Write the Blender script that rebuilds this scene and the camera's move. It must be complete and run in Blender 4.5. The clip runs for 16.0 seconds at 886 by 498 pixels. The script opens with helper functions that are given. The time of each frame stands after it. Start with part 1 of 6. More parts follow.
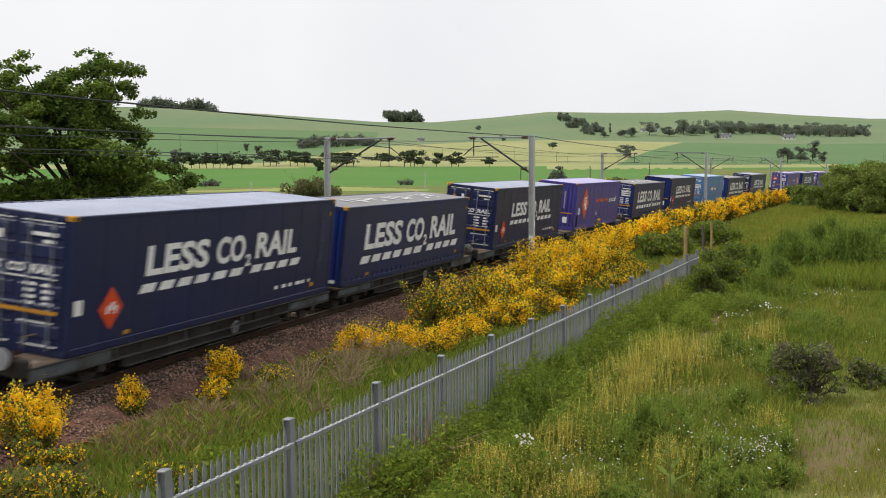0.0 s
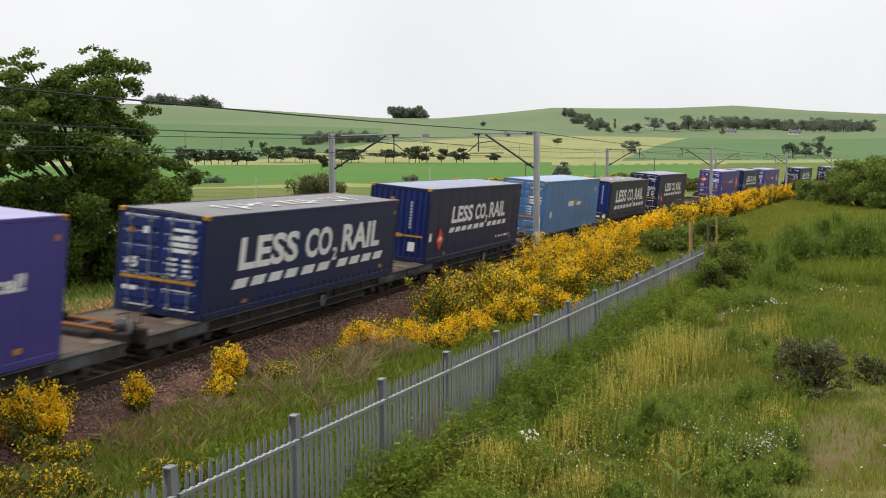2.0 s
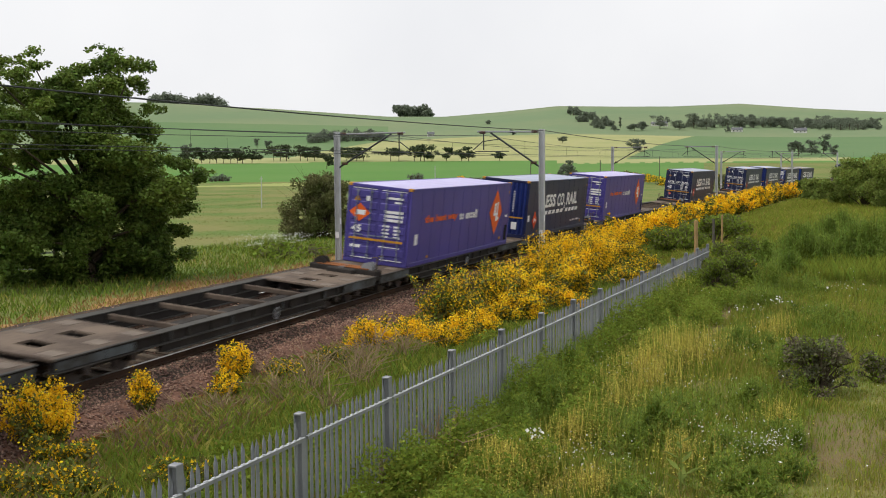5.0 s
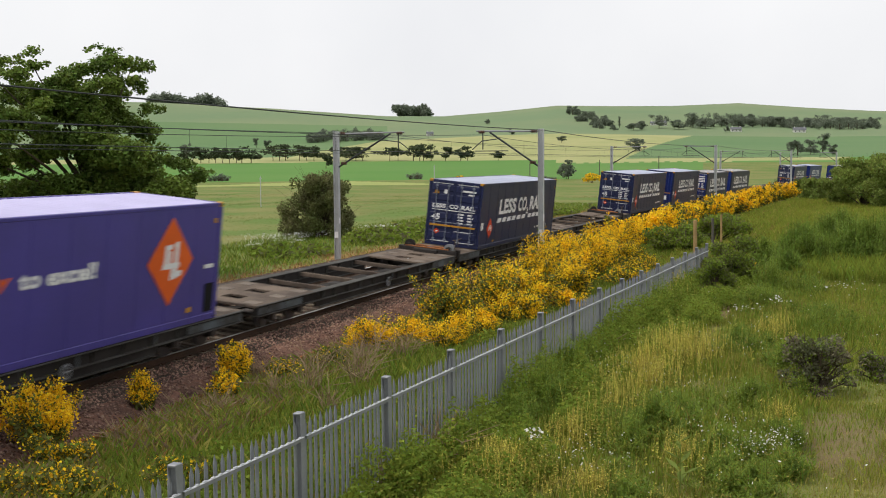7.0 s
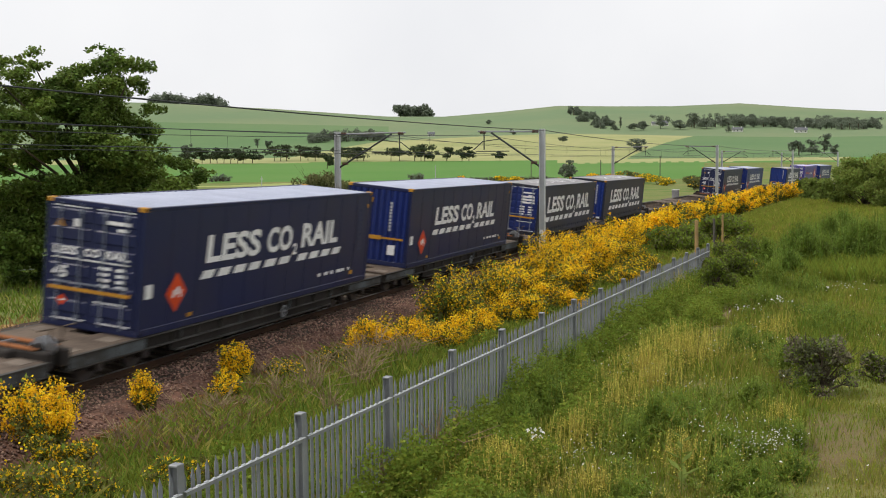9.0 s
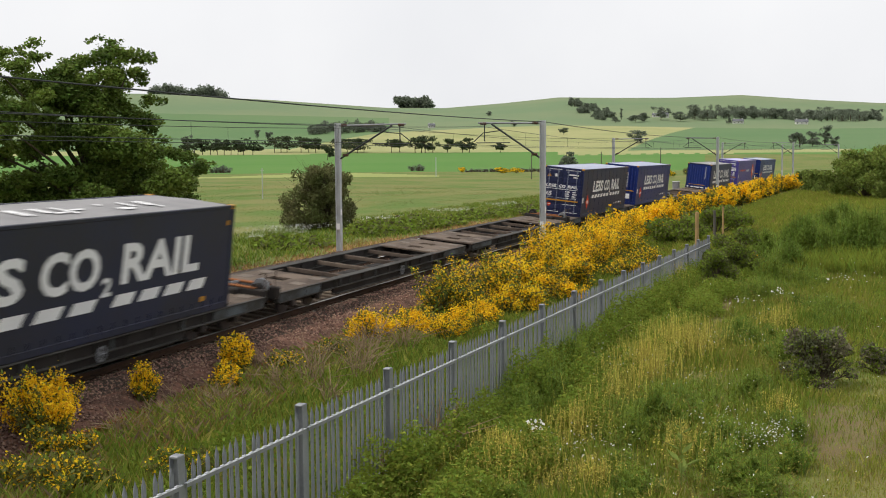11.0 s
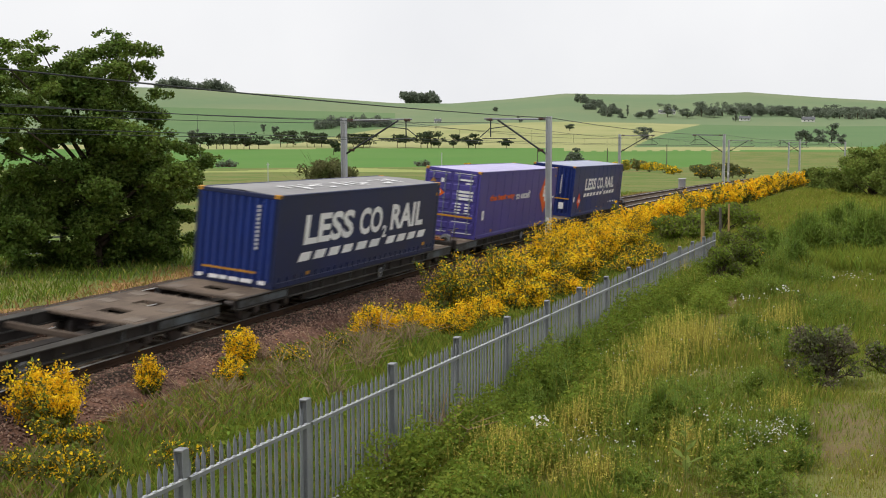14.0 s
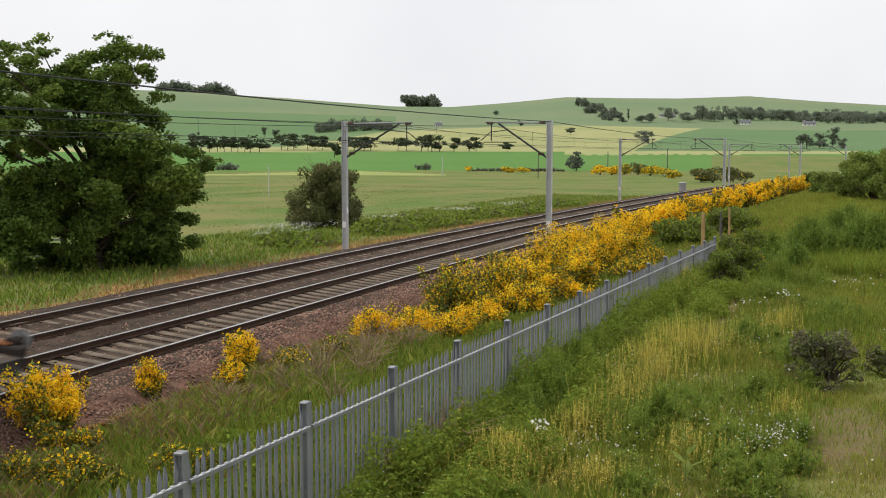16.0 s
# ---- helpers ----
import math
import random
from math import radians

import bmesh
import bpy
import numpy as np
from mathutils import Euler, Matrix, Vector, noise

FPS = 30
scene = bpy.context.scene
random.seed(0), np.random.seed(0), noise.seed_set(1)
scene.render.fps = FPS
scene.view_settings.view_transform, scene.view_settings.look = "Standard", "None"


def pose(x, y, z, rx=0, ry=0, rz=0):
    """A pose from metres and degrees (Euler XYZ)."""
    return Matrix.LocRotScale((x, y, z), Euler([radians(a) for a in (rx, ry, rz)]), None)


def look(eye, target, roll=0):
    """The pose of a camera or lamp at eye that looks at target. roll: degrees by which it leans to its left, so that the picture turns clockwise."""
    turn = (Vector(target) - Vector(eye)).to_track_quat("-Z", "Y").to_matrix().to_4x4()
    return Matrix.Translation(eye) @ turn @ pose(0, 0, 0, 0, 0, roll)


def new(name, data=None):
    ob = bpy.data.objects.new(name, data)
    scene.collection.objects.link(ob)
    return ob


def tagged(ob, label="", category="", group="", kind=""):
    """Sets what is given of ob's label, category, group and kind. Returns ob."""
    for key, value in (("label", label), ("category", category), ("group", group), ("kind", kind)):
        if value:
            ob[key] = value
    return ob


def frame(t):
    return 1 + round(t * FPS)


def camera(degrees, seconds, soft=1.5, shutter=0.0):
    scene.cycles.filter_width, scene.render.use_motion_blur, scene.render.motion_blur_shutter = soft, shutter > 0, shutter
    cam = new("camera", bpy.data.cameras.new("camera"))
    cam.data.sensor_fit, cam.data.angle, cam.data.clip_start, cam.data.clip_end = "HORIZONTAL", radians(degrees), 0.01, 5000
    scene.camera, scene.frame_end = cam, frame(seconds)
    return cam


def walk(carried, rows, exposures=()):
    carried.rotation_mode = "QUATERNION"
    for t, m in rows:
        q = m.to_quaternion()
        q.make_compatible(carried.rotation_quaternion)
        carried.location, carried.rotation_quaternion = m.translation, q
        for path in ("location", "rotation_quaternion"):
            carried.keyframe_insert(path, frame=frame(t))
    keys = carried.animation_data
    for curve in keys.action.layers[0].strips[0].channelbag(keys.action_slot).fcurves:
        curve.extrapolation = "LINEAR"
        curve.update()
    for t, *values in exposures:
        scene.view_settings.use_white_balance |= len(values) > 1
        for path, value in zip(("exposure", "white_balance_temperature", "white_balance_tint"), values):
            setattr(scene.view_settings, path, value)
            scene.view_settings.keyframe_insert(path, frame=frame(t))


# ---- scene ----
# ---------------------------------------------------------------- camera
EYE = Vector((0.0, -15.43, 4.672))
cam = camera(41.28, 16.0, soft=1.0, shutter=0.22)


def aim(yaw, pitch, roll):
    a, b = radians(yaw), radians(pitch)
    way = Vector((math.sin(a) * math.cos(b), math.cos(a) * math.cos(b), math.sin(b)))
    return look(EYE, EYE + way * 10, roll)


walk(cam, [
    (0.0, aim(73.185, -4.390, -0.267)), (0.5, aim(73.122, -4.529, -0.300)), (1.0, aim(73.062, -4.624, -0.400)),
    (1.5, aim(73.013, -4.649, -0.440)), (2.0, aim(72.942, -4.576, -0.410)), (2.5, aim(72.873, -4.538, -0.395)),
    (3.0, aim(72.766, -4.595, -0.350)), (3.5, aim(72.694, -4.641, -0.380)), (4.0, aim(72.652, -4.668, -0.400)),
    (6.5, aim(72.761, -4.638, -0.490)), (7.0, aim(72.726, -4.674, -0.460)), (7.5, aim(72.685, -4.664, -0.485)),
    (8.0, aim(72.679, -4.629, -0.540)), (8.5, aim(72.680, -4.618, -0.540)), (9.0, aim(72.665, -4.660, -0.480)),
    (11.5, aim(72.608, -5.170, -0.415)), (12.0, aim(72.533, -5.239, -0.350)), (12.5, aim(72.517, -5.322, -0.325)),
    (13.0, aim(72.460, -5.347, -0.250)), (13.5, aim(72.450, -5.305, -0.160)), (14.0, aim(72.383, -5.288, -0.090)),
    (14.5, aim(72.345, -5.245, -0.100)), (15.0, aim(72.345, -5.181, -0.140)), (15.5, aim(72.354, -5.135, -0.110)),
    (16.0, aim(72.359, -5.122, 0.020))])

# ---------------------------------------------------------------- light: bright overcast
SUN_AZ, SUN_EL = 335.0, 60.0
world = bpy.data.worlds.new("overcast_sky")
scene.world = world
world.use_nodes = True
wn, wl = world.node_tree.nodes, world.node_tree.links
wn.clear()
sky = wn.new("ShaderNodeTexSky")
sky.sky_type, sky.sun_disc = "NISHITA", False
sky.sun_elevation, sky.sun_rotation = radians(SUN_EL), radians(SUN_AZ)
sky.air_density, sky.dust_density = 1.0, 4.0
dull = wn.new("ShaderNodeHueSaturation")
dull.inputs["Saturation"].default_value = 0.06
dull.inputs["Value"].default_value = 0.10
clouds = wn.new("ShaderNodeTexNoise")
clouds.inputs["Scale"].default_value, clouds.inputs["Detail"].default_value = 2.2, 5.0
ramp = wn.new("ShaderNodeValToRGB")
ramp.color_ramp.elements[0].position, ramp.color_ramp.elements[0].color = 0.3, (0.80, 0.81, 0.84, 1)
ramp.color_ramp.elements[1].position, ramp.color_ramp.elements[1].color = 0.65, (0.96, 0.96, 0.97, 1)
veil = wn.new("ShaderNodeMixRGB")
veil.inputs[0].default_value = 0.85
back = wn.new("ShaderNodeBackground")
back.inputs["Strength"].default_value = 0.98
wout = wn.new("ShaderNodeOutputWorld")
wl.new(sky.outputs[0], dull.inputs["Color"])
wl.new(clouds.outputs["Fac"], ramp.inputs[0])
wl.new(dull.outputs[0], veil.inputs[1])
wl.new(ramp.outputs[0], veil.inputs[2])
wl.new(veil.outputs[0], back.inputs["Color"])
wl.new(back.outputs[0], wout.inputs[0])
sun = new("sun", bpy.data.lights.new("sun", "SUN"))
sun.data.energy, sun.data.angle, sun.data.color = 1.65, radians(14), (1.0, 0.92, 0.80)
sa, se = radians(SUN_AZ), radians(SUN_EL)
sun.matrix_world = look((0, 0, 60), (0 - math.sin(sa) * math.cos(se), 0 - math.cos(sa) * math.cos(se), 60 - math.sin(se)))
scene.view_settings.exposure = 0.22


# ---------------------------------------------------------------- materials
def material(name, colour, other=None, rough=0.8, metal=0.0, scale=3.0, fine=40.0, mix=0.6, bump=0.15, islands=0.0,
             coords="Object", leaf=0.0, dist=0.02, specular=0.12, lo=0.35, hi=0.65):
    """Two colours mixed by noise at two scales; islands: how much each loose piece differs."""
    m = bpy.data.materials.new(name)
    m.use_nodes = True
    n, l = m.node_tree.nodes, m.node_tree.links
    b = n["Principled BSDF"]
    b.inputs["Roughness"].default_value, b.inputs["Metallic"].default_value = rough, metal
    b.inputs["Specular IOR Level"].default_value = specular
    other = other or tuple(c * 0.75 for c in colour)
    at = n.new("ShaderNodeTexCoord")
    big, small = n.new("ShaderNodeTexNoise"), n.new("ShaderNodeTexNoise")
    big.inputs["Scale"].default_value, big.inputs["Detail"].default_value = scale, 6.0
    small.inputs["Scale"].default_value, small.inputs["Detail"].default_value = fine, 4.0
    source = at.outputs[coords]
    l.new(source, big.inputs["Vector"])
    l.new(source, small.inputs["Vector"])
    both = n.new("ShaderNodeMath")
    both.operation = "MULTIPLY_ADD"
    both.inputs[1].default_value = 0.35
    l.new(small.outputs["Fac"], both.inputs[0])
    l.new(big.outputs["Fac"], both.inputs[2])
    step = n.new("ShaderNodeMapRange")
    step.inputs["From Min"].default_value, step.inputs["From Max"].default_value = lo + 0.175, hi + 0.175
    step.inputs["To Max"].default_value = mix
    l.new(both.outputs[0], step.inputs["Value"])
    blend = n.new("ShaderNodeMixRGB")
    blend.inputs[1].default_value, blend.inputs[2].default_value = (*colour, 1), (*other, 1)
    l.new(step.outputs[0], blend.inputs[0])
    out = blend.outputs[0]
    if islands:
        geo, hsv = n.new("ShaderNodeNewGeometry"), n.new("ShaderNodeHueSaturation")
        val = n.new("ShaderNodeMapRange")
        val.inputs["To Min"].default_value, val.inputs["To Max"].default_value = 1 - islands, 1 + islands
        l.new(geo.outputs["Random Per Island"], val.inputs["Value"])
        l.new(val.outputs[0], hsv.inputs["Value"])
        hue = n.new("ShaderNodeMapRange")
        hue.inputs["To Min"].default_value, hue.inputs["To Max"].default_value = 0.485, 0.515
        l.new(geo.outputs["Random Per Island"], hue.inputs["Value"])
        l.new(hue.outputs[0], hsv.inputs["Hue"])
        l.new(out, hsv.inputs["Color"])
        out = hsv.outputs[0]
    l.new(out, b.inputs["Base Color"])
    if bump:
        bp = n.new("ShaderNodeBump")
        bp.inputs["Strength"].default_value, bp.inputs["Distance"].default_value = bump, dist
        l.new(small.outputs["Fac"], bp.inputs["Height"])
        l.new(bp.outputs[0], b.inputs["Normal"])
    if leaf:
        tr, mx = n.new("ShaderNodeBsdfTranslucent"), n.new("ShaderNodeMixShader")
        mx.inputs[0].default_value = leaf
        l.new(out, tr.inputs["Color"])
        l.new(b.outputs[0], mx.inputs[1])
        l.new(tr.outputs[0], mx.inputs[2])
        l.new(mx.outputs[0], n["Material Output"].inputs["Surface"])
    return m


M = {}
M["pasture"] = material("rough_pasture", (0.105, 0.165, 0.036), (0.19, 0.185, 0.065), 0.95, 0, 0.09, 1.7, 0.95, 0.6, dist=0.2)
M["verge"] = material("verge_grass", (0.155, 0.19, 0.05), (0.22, 0.19, 0.075), 0.95, 0, 0.35, 6.0, 0.9, 0.6, dist=0.1)
M["dry"] = material("dry_verge_grass", (0.33, 0.20, 0.085), (0.24, 0.16, 0.065), 0.95, 0, 0.5, 9.0, 0.8, 0.6, dist=0.08)
M["mown"] = material("mown_grass_strip", (0.30, 0.33, 0.11), (0.24, 0.28, 0.09), 0.95, 0, 0.05, 1.0, 0.7, 0.2)
M["crop"] = material("green_crop_field", (0.085, 0.20, 0.04), (0.11, 0.21, 0.05), 0.95, 0, 0.012, 0.4, 0.8, 0.2)
M["hay"] = material("pale_hay_field", (0.33, 0.33, 0.15), (0.25, 0.28, 0.11), 0.95, 0, 0.02, 0.3, 0.8, 0.2)
# hill and field greens carry a bluish cast that paints in the haze
M["hill"] = material("hazed_hill_pasture", (0.145, 0.21, 0.11), (0.185, 0.225, 0.12), 0.95, 0, 0.006, 0.1, 0.9, 0.2)
M["field"] = material("hazed_field_green", (0.105, 0.185, 0.078), (0.13, 0.20, 0.088), 0.95, 0, 0.008, 0.2, 0.8, 0.2)
M["soil"] = material("bare_earth", (0.215, 0.155, 0.085), (0.20, 0.19, 0.07), 0.95, 0, 1.6, 26, 0.95, 1.0, dist=0.08)
M["ballast"] = material("ballast_stone", (0.205, 0.112, 0.08), (0.10, 0.06, 0.046), 0.95, 0, 2.5, 22, 0.95, 1.0, dist=0.06)
M["stone"] = material("loose_ballast", (0.32, 0.195, 0.15), (0.13, 0.082, 0.066), 0.9, 0, 0.6, 9, 0.9, 0.3, islands=0.45)
M["bed"] = material("oily_track_bed", (0.092, 0.066, 0.048), (0.05, 0.038, 0.03), 0.9, 0, 2.0, 20, 0.95, 1.0, dist=0.06)
M["concrete"] = material("sleeper_concrete", (0.20, 0.16, 0.122), (0.115, 0.092, 0.072), 0.9, 0, 1.5, 25, 0.9, 0.2)
M["rail"] = material("rusty_rail_side", (0.075, 0.042, 0.028), (0.045, 0.03, 0.022), 0.75, 0.1, 2, 30, 0.9, 0.2)
M["polish"] = material("polished_rail_head", (0.50, 0.49, 0.48), (0.38, 0.37, 0.36), 0.35, 0.9, 2, 30, 0.6, 0.0, specular=0.45)
M["rust"] = material("orange_rusty_rail", (0.30, 0.115, 0.045), (0.17, 0.075, 0.035), 0.9, 0, 1.5, 20, 0.9, 0.3)
M["galv"] = material("galvanised_steel", (0.275, 0.285, 0.305), (0.20, 0.21, 0.23), 0.55, 0.35, 1.2, 18, 0.9, 0.08, specular=0.45)
M["pale"] = material("weathered_galvanised_pale", (0.275, 0.29, 0.315), (0.20, 0.212, 0.235), 0.6, 0.3, 1.3, 20, 0.9, 0.08, specular=0.45)
M["shine"] = material("galvanised_rail_lit_top", (0.62, 0.64, 0.68), (0.5, 0.52, 0.56), 0.45, 0.3, 2, 20, 0.8, 0.05, specular=0.45)
M["mast"] = material("pale_mast_paint", (0.50, 0.52, 0.53), (0.38, 0.39, 0.40), 0.6, 0.1, 0.8, 12, 0.8, 0.05, specular=0.45)
M["wire"] = material("dark_wire", (0.055, 0.06, 0.06), None, 0.6, 0.4, 4, 30, 0.5, 0.0)
M["insul"] = material("brown_insulator", (0.10, 0.05, 0.035), None, 0.3, 0, 4, 30, 0.4, 0.0)
M["navy"] = material("navy_paint", (0.011, 0.017, 0.070), (0.017, 0.021, 0.060), 0.42, 0, 0.5, 14, 0.9, 0.03, specular=0.28)
M["navyb"] = material("bright_navy_paint", (0.011, 0.026, 0.155), (0.016, 0.026, 0.11), 0.42, 0, 0.5, 14, 0.9, 0.03, specular=0.28)
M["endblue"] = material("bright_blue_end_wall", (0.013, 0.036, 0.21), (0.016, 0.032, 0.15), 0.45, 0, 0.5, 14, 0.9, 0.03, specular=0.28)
M["curtain"] = material("charcoal_navy_curtain", (0.026, 0.027, 0.036), (0.022, 0.026, 0.055), 0.55, 0, 0.45, 10, 0.9, 0.05, specular=0.28)
M["curtainb"] = material("navy_curtain", (0.012, 0.020, 0.082), (0.017, 0.023, 0.060), 0.5, 0, 0.45, 10, 0.9, 0.05, specular=0.28)
M["purple"] = material("purple_paint", (0.070, 0.056, 0.27), (0.058, 0.048, 0.215), 0.42, 0, 0.5, 14, 0.9, 0.03, specular=0.28)
M["sky"] = material("light_blue_paint", (0.085, 0.20, 0.42), (0.075, 0.165, 0.34), 0.45, 0, 0.6, 12, 0.9, 0.04, specular=0.28)
M["roofn"] = material("pale_roof", (0.40, 0.43, 0.55), (0.30, 0.33, 0.44), 0.5, 0, 0.7, 10, 0.9, 0.05, specular=0.45)
M["roofp"] = material("lilac_roof", (0.50, 0.47, 0.72), (0.42, 0.39, 0.62), 0.5, 0, 0.7, 10, 0.9, 0.05, specular=0.45)
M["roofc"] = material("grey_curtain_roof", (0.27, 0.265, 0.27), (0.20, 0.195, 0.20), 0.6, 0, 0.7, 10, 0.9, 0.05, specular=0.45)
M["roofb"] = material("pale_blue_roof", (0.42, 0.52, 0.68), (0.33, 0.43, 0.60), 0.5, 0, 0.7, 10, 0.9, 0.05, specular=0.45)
M["white"] = material("white_lettering", (0.78, 0.78, 0.79), (0.66, 0.66, 0.68), 0.5, 0, 1, 20, 0.7, 0.0)
M["dim"] = material("dusty_white_marking", (0.45, 0.46, 0.50), (0.36, 0.37, 0.42), 0.6, 0, 1, 20, 0.7, 0.0)
M["orange"] = material("orange_marking", (0.72, 0.13, 0.025), (0.6, 0.10, 0.02), 0.5, 0, 1, 20, 0.7, 0.0)
M["red"] = material("red_orange_marking", (0.62, 0.075, 0.025), (0.5, 0.06, 0.02), 0.5, 0, 1, 20, 0.7, 0.0)
M["amber"] = material("amber_paint", (0.50, 0.25, 0.035), (0.34, 0.17, 0.03), 0.5, 0, 1, 20, 0.7, 0.0)
M["steel"] = material("grey_lock_rod", (0.20, 0.22, 0.28), (0.13, 0.15, 0.2), 0.5, 0.3, 2, 20, 0.7, 0.0, specular=0.45)
M["black"] = material("black_rubber", (0.012, 0.012, 0.013), None, 0.8, 0, 2, 20, 0.5, 0.0)
M["deck"] = material("weathered_wagon_deck", (0.165, 0.128, 0.10), (0.07, 0.054, 0.045), 0.85, 0.05, 0.8, 9, 0.95, 0.15)
M["bluesill"] = material("smeared_blue_grey_sill", (0.115, 0.135, 0.15), (0.05, 0.048, 0.045), 0.75, 0.05, 1.1, 10, 0.95, 0.1)
M["faint"] = material("faded_stencil_paint", (0.075, 0.085, 0.14), (0.03, 0.036, 0.08), 0.6, 0, 1.5, 20, 0.9, 0.0)
M["pad"] = material("worn_steel_pad", (0.20, 0.165, 0.135), (0.12, 0.10, 0.085), 0.8, 0.05, 1.5, 14, 0.9, 0.1)
M["frame"] = material("grimy_wagon_frame", (0.045, 0.04, 0.037), (0.025, 0.022, 0.021), 0.8, 0.1, 0.8, 9, 0.9, 0.1)
M["sill"] = material("grey_wagon_sill", (0.082, 0.080, 0.075), (0.042, 0.038, 0.034), 0.75, 0.05, 0.7, 8, 0.95, 0.1)
M["wheel"] = material("steel_wheel", (0.11, 0.10, 0.10), (0.06, 0.05, 0.05), 0.5, 0.5, 2, 20, 0.8, 0.0, specular=0.45)
M["bark"] = material("tree_bark", (0.11, 0.085, 0.06), (0.06, 0.05, 0.035), 0.95, 0, 2, 25, 0.9, 0.5)
M["leaf"] = material("sycamore_leaf", (0.17, 0.235, 0.045), (0.085, 0.14, 0.03), 0.5, 0, 0.5, 3, 0.9, 0.0, islands=0.5, leaf=0.35)
M["hawleaf"] = material("hawthorn_leaf", (0.13, 0.155, 0.05), (0.16, 0.15, 0.07), 0.7, 0, 0.7, 5, 0.9, 0.0, islands=0.35, leaf=0.3)
M["greyleaf"] = material("dusty_shrub_leaf", (0.15, 0.165, 0.085), (0.21, 0.165, 0.125), 0.8, 0, 1.2, 9, 0.95, 0.0, islands=0.45, leaf=0.3)
M["brightleaf"] = material("bright_shrub_leaf", (0.215, 0.27, 0.06), (0.15, 0.20, 0.045), 0.7, 0, 0.3, 3, 0.9, 0.0, islands=0.3, leaf=0.35)
M["pine"] = material("pine_foliage", (0.052, 0.070, 0.035), (0.075, 0.09, 0.048), 0.85, 0, 0.2, 1, 0.9, 0.0, islands=0.3, leaf=0.15)
# foliage of far trees: distance haze is put in as a paler colour
M["wood"] = material("hazed_far_foliage", (0.19, 0.22, 0.165), (0.15, 0.18, 0.13), 0.9, 0, 0.05, 0.4, 0.9, 0.0, islands=0.3, leaf=0.45)
M["bloom"] = material("yellow_broom_flower", (0.93, 0.65, 0.03), (0.87, 0.50, 0.015), 0.6, 0, 1.2, 8, 0.9, 0.0, islands=0.25, leaf=0.4)
M["broom"] = material("broom_stem_green", (0.12, 0.145, 0.035), (0.17, 0.14, 0.05), 0.8, 0, 1.5, 9, 0.9, 0.0, islands=0.4, leaf=0.25)
M["grass"] = material("tall_grass", (0.275, 0.305, 0.044), (0.20, 0.25, 0.034), 0.8, 0, 0.25, 2.2, 0.95, 0.0, islands=0.3, leaf=0.4)
M["straw"] = material("seeding_grass", (0.38, 0.325, 0.09), (0.28, 0.26, 0.06), 0.85, 0, 0.4, 3, 0.9, 0.0, islands=0.35, leaf=0.35)
M["nettle"] = material("lush_green_weeds", (0.165, 0.235, 0.032), (0.215, 0.275, 0.042), 0.75, 0, 0.5, 4, 0.9, 0.0, islands=0.35, leaf=0.4)
M["darkherb"] = material("dark_tall_herb", (0.13, 0.20, 0.032), (0.175, 0.235, 0.04), 0.75, 0, 0.6, 4, 0.9, 0.0, islands=0.4, leaf=0.4)
M["dock"] = material("yellow_dock_seed", (0.62, 0.52, 0.12), (0.52, 0.45, 0.10), 0.85, 0, 0.6, 4, 0.9, 0.0, islands=0.35, leaf=0.4)
M["petal"] = material("white_petal", (0.80, 0.80, 0.76), None, 0.7, 0, 3, 20, 0.3, 0.0, leaf=0.3)
M["twig"] = material("dead_twig", (0.32, 0.235, 0.145), (0.20, 0.14, 0.09), 0.9, 0, 3, 30, 0.8, 0.0, islands=0.3)
M["timber"] = material("pale_timber_post", (0.40, 0.27, 0.12), (0.28, 0.19, 0.09), 0.85, 0, 2, 30, 0.8, 0.2)
M["greywood"] = material("grey_timber_post", (0.13, 0.12, 0.10), (0.08, 0.075, 0.065), 0.9, 0, 2, 30, 0.8, 0.2)
M["render"] = material("white_house_wall", (0.72, 0.71, 0.68), (0.6, 0.59, 0.56), 0.9, 0, 0.3, 3, 0.7, 0.05)
M["slate"] = material("slate_roof", (0.16, 0.165, 0.18), (0.11, 0.115, 0.13), 0.8, 0, 0.3, 3, 0.8, 0.1)
M["cow"] = material("black_and_white_hide", (0.75, 0.74, 0.70), (0.02, 0.02, 0.02), 0.8, 0, 0.9, 3, 1.0, 0.0, lo=0.42, hi=0.44)

# ---------------------------------------------------------------- the line of the railway
CURVE, CURVE2, GRADE, CANT, SPACING = 0.0007657, -2.54e-7, -0.0084, 0.106, 4.02


def mid_y(x):
    u = x - 20.0
    return -CURVE * u * u / 2 - CURVE2 * u ** 3 / 6


def slope(x):
    u = x - 20.0
    return -CURVE * u - CURVE2 * u * u / 2


def on_line(x, lat, z=0.0, base=0.0, cant=True):
    """A place beside the near track: lat across it (away from the eye), z above its rails, base: the track's own offset."""
    s, a = slope(x), (CANT if cant else 0.0)
    n = math.hypot(s, 1)
    off = base + lat * math.cos(a) - z * math.sin(a)
    return Vector((x - s / n * off, mid_y(x) + off / n, GRADE * (x - 20.0) + lat * math.sin(a) + z * math.cos(a)))


ARC_X = np.linspace(-160.0, 640.0, 1601)
ARC_S = np.cumsum(np.hypot(1, -CURVE * (ARC_X - 20) - CURVE2 * (ARC_X - 20) ** 2 / 2)) * 0.5
ARC_S = ARC_S - np.interp(20.0, ARC_X, ARC_S) + 20.0


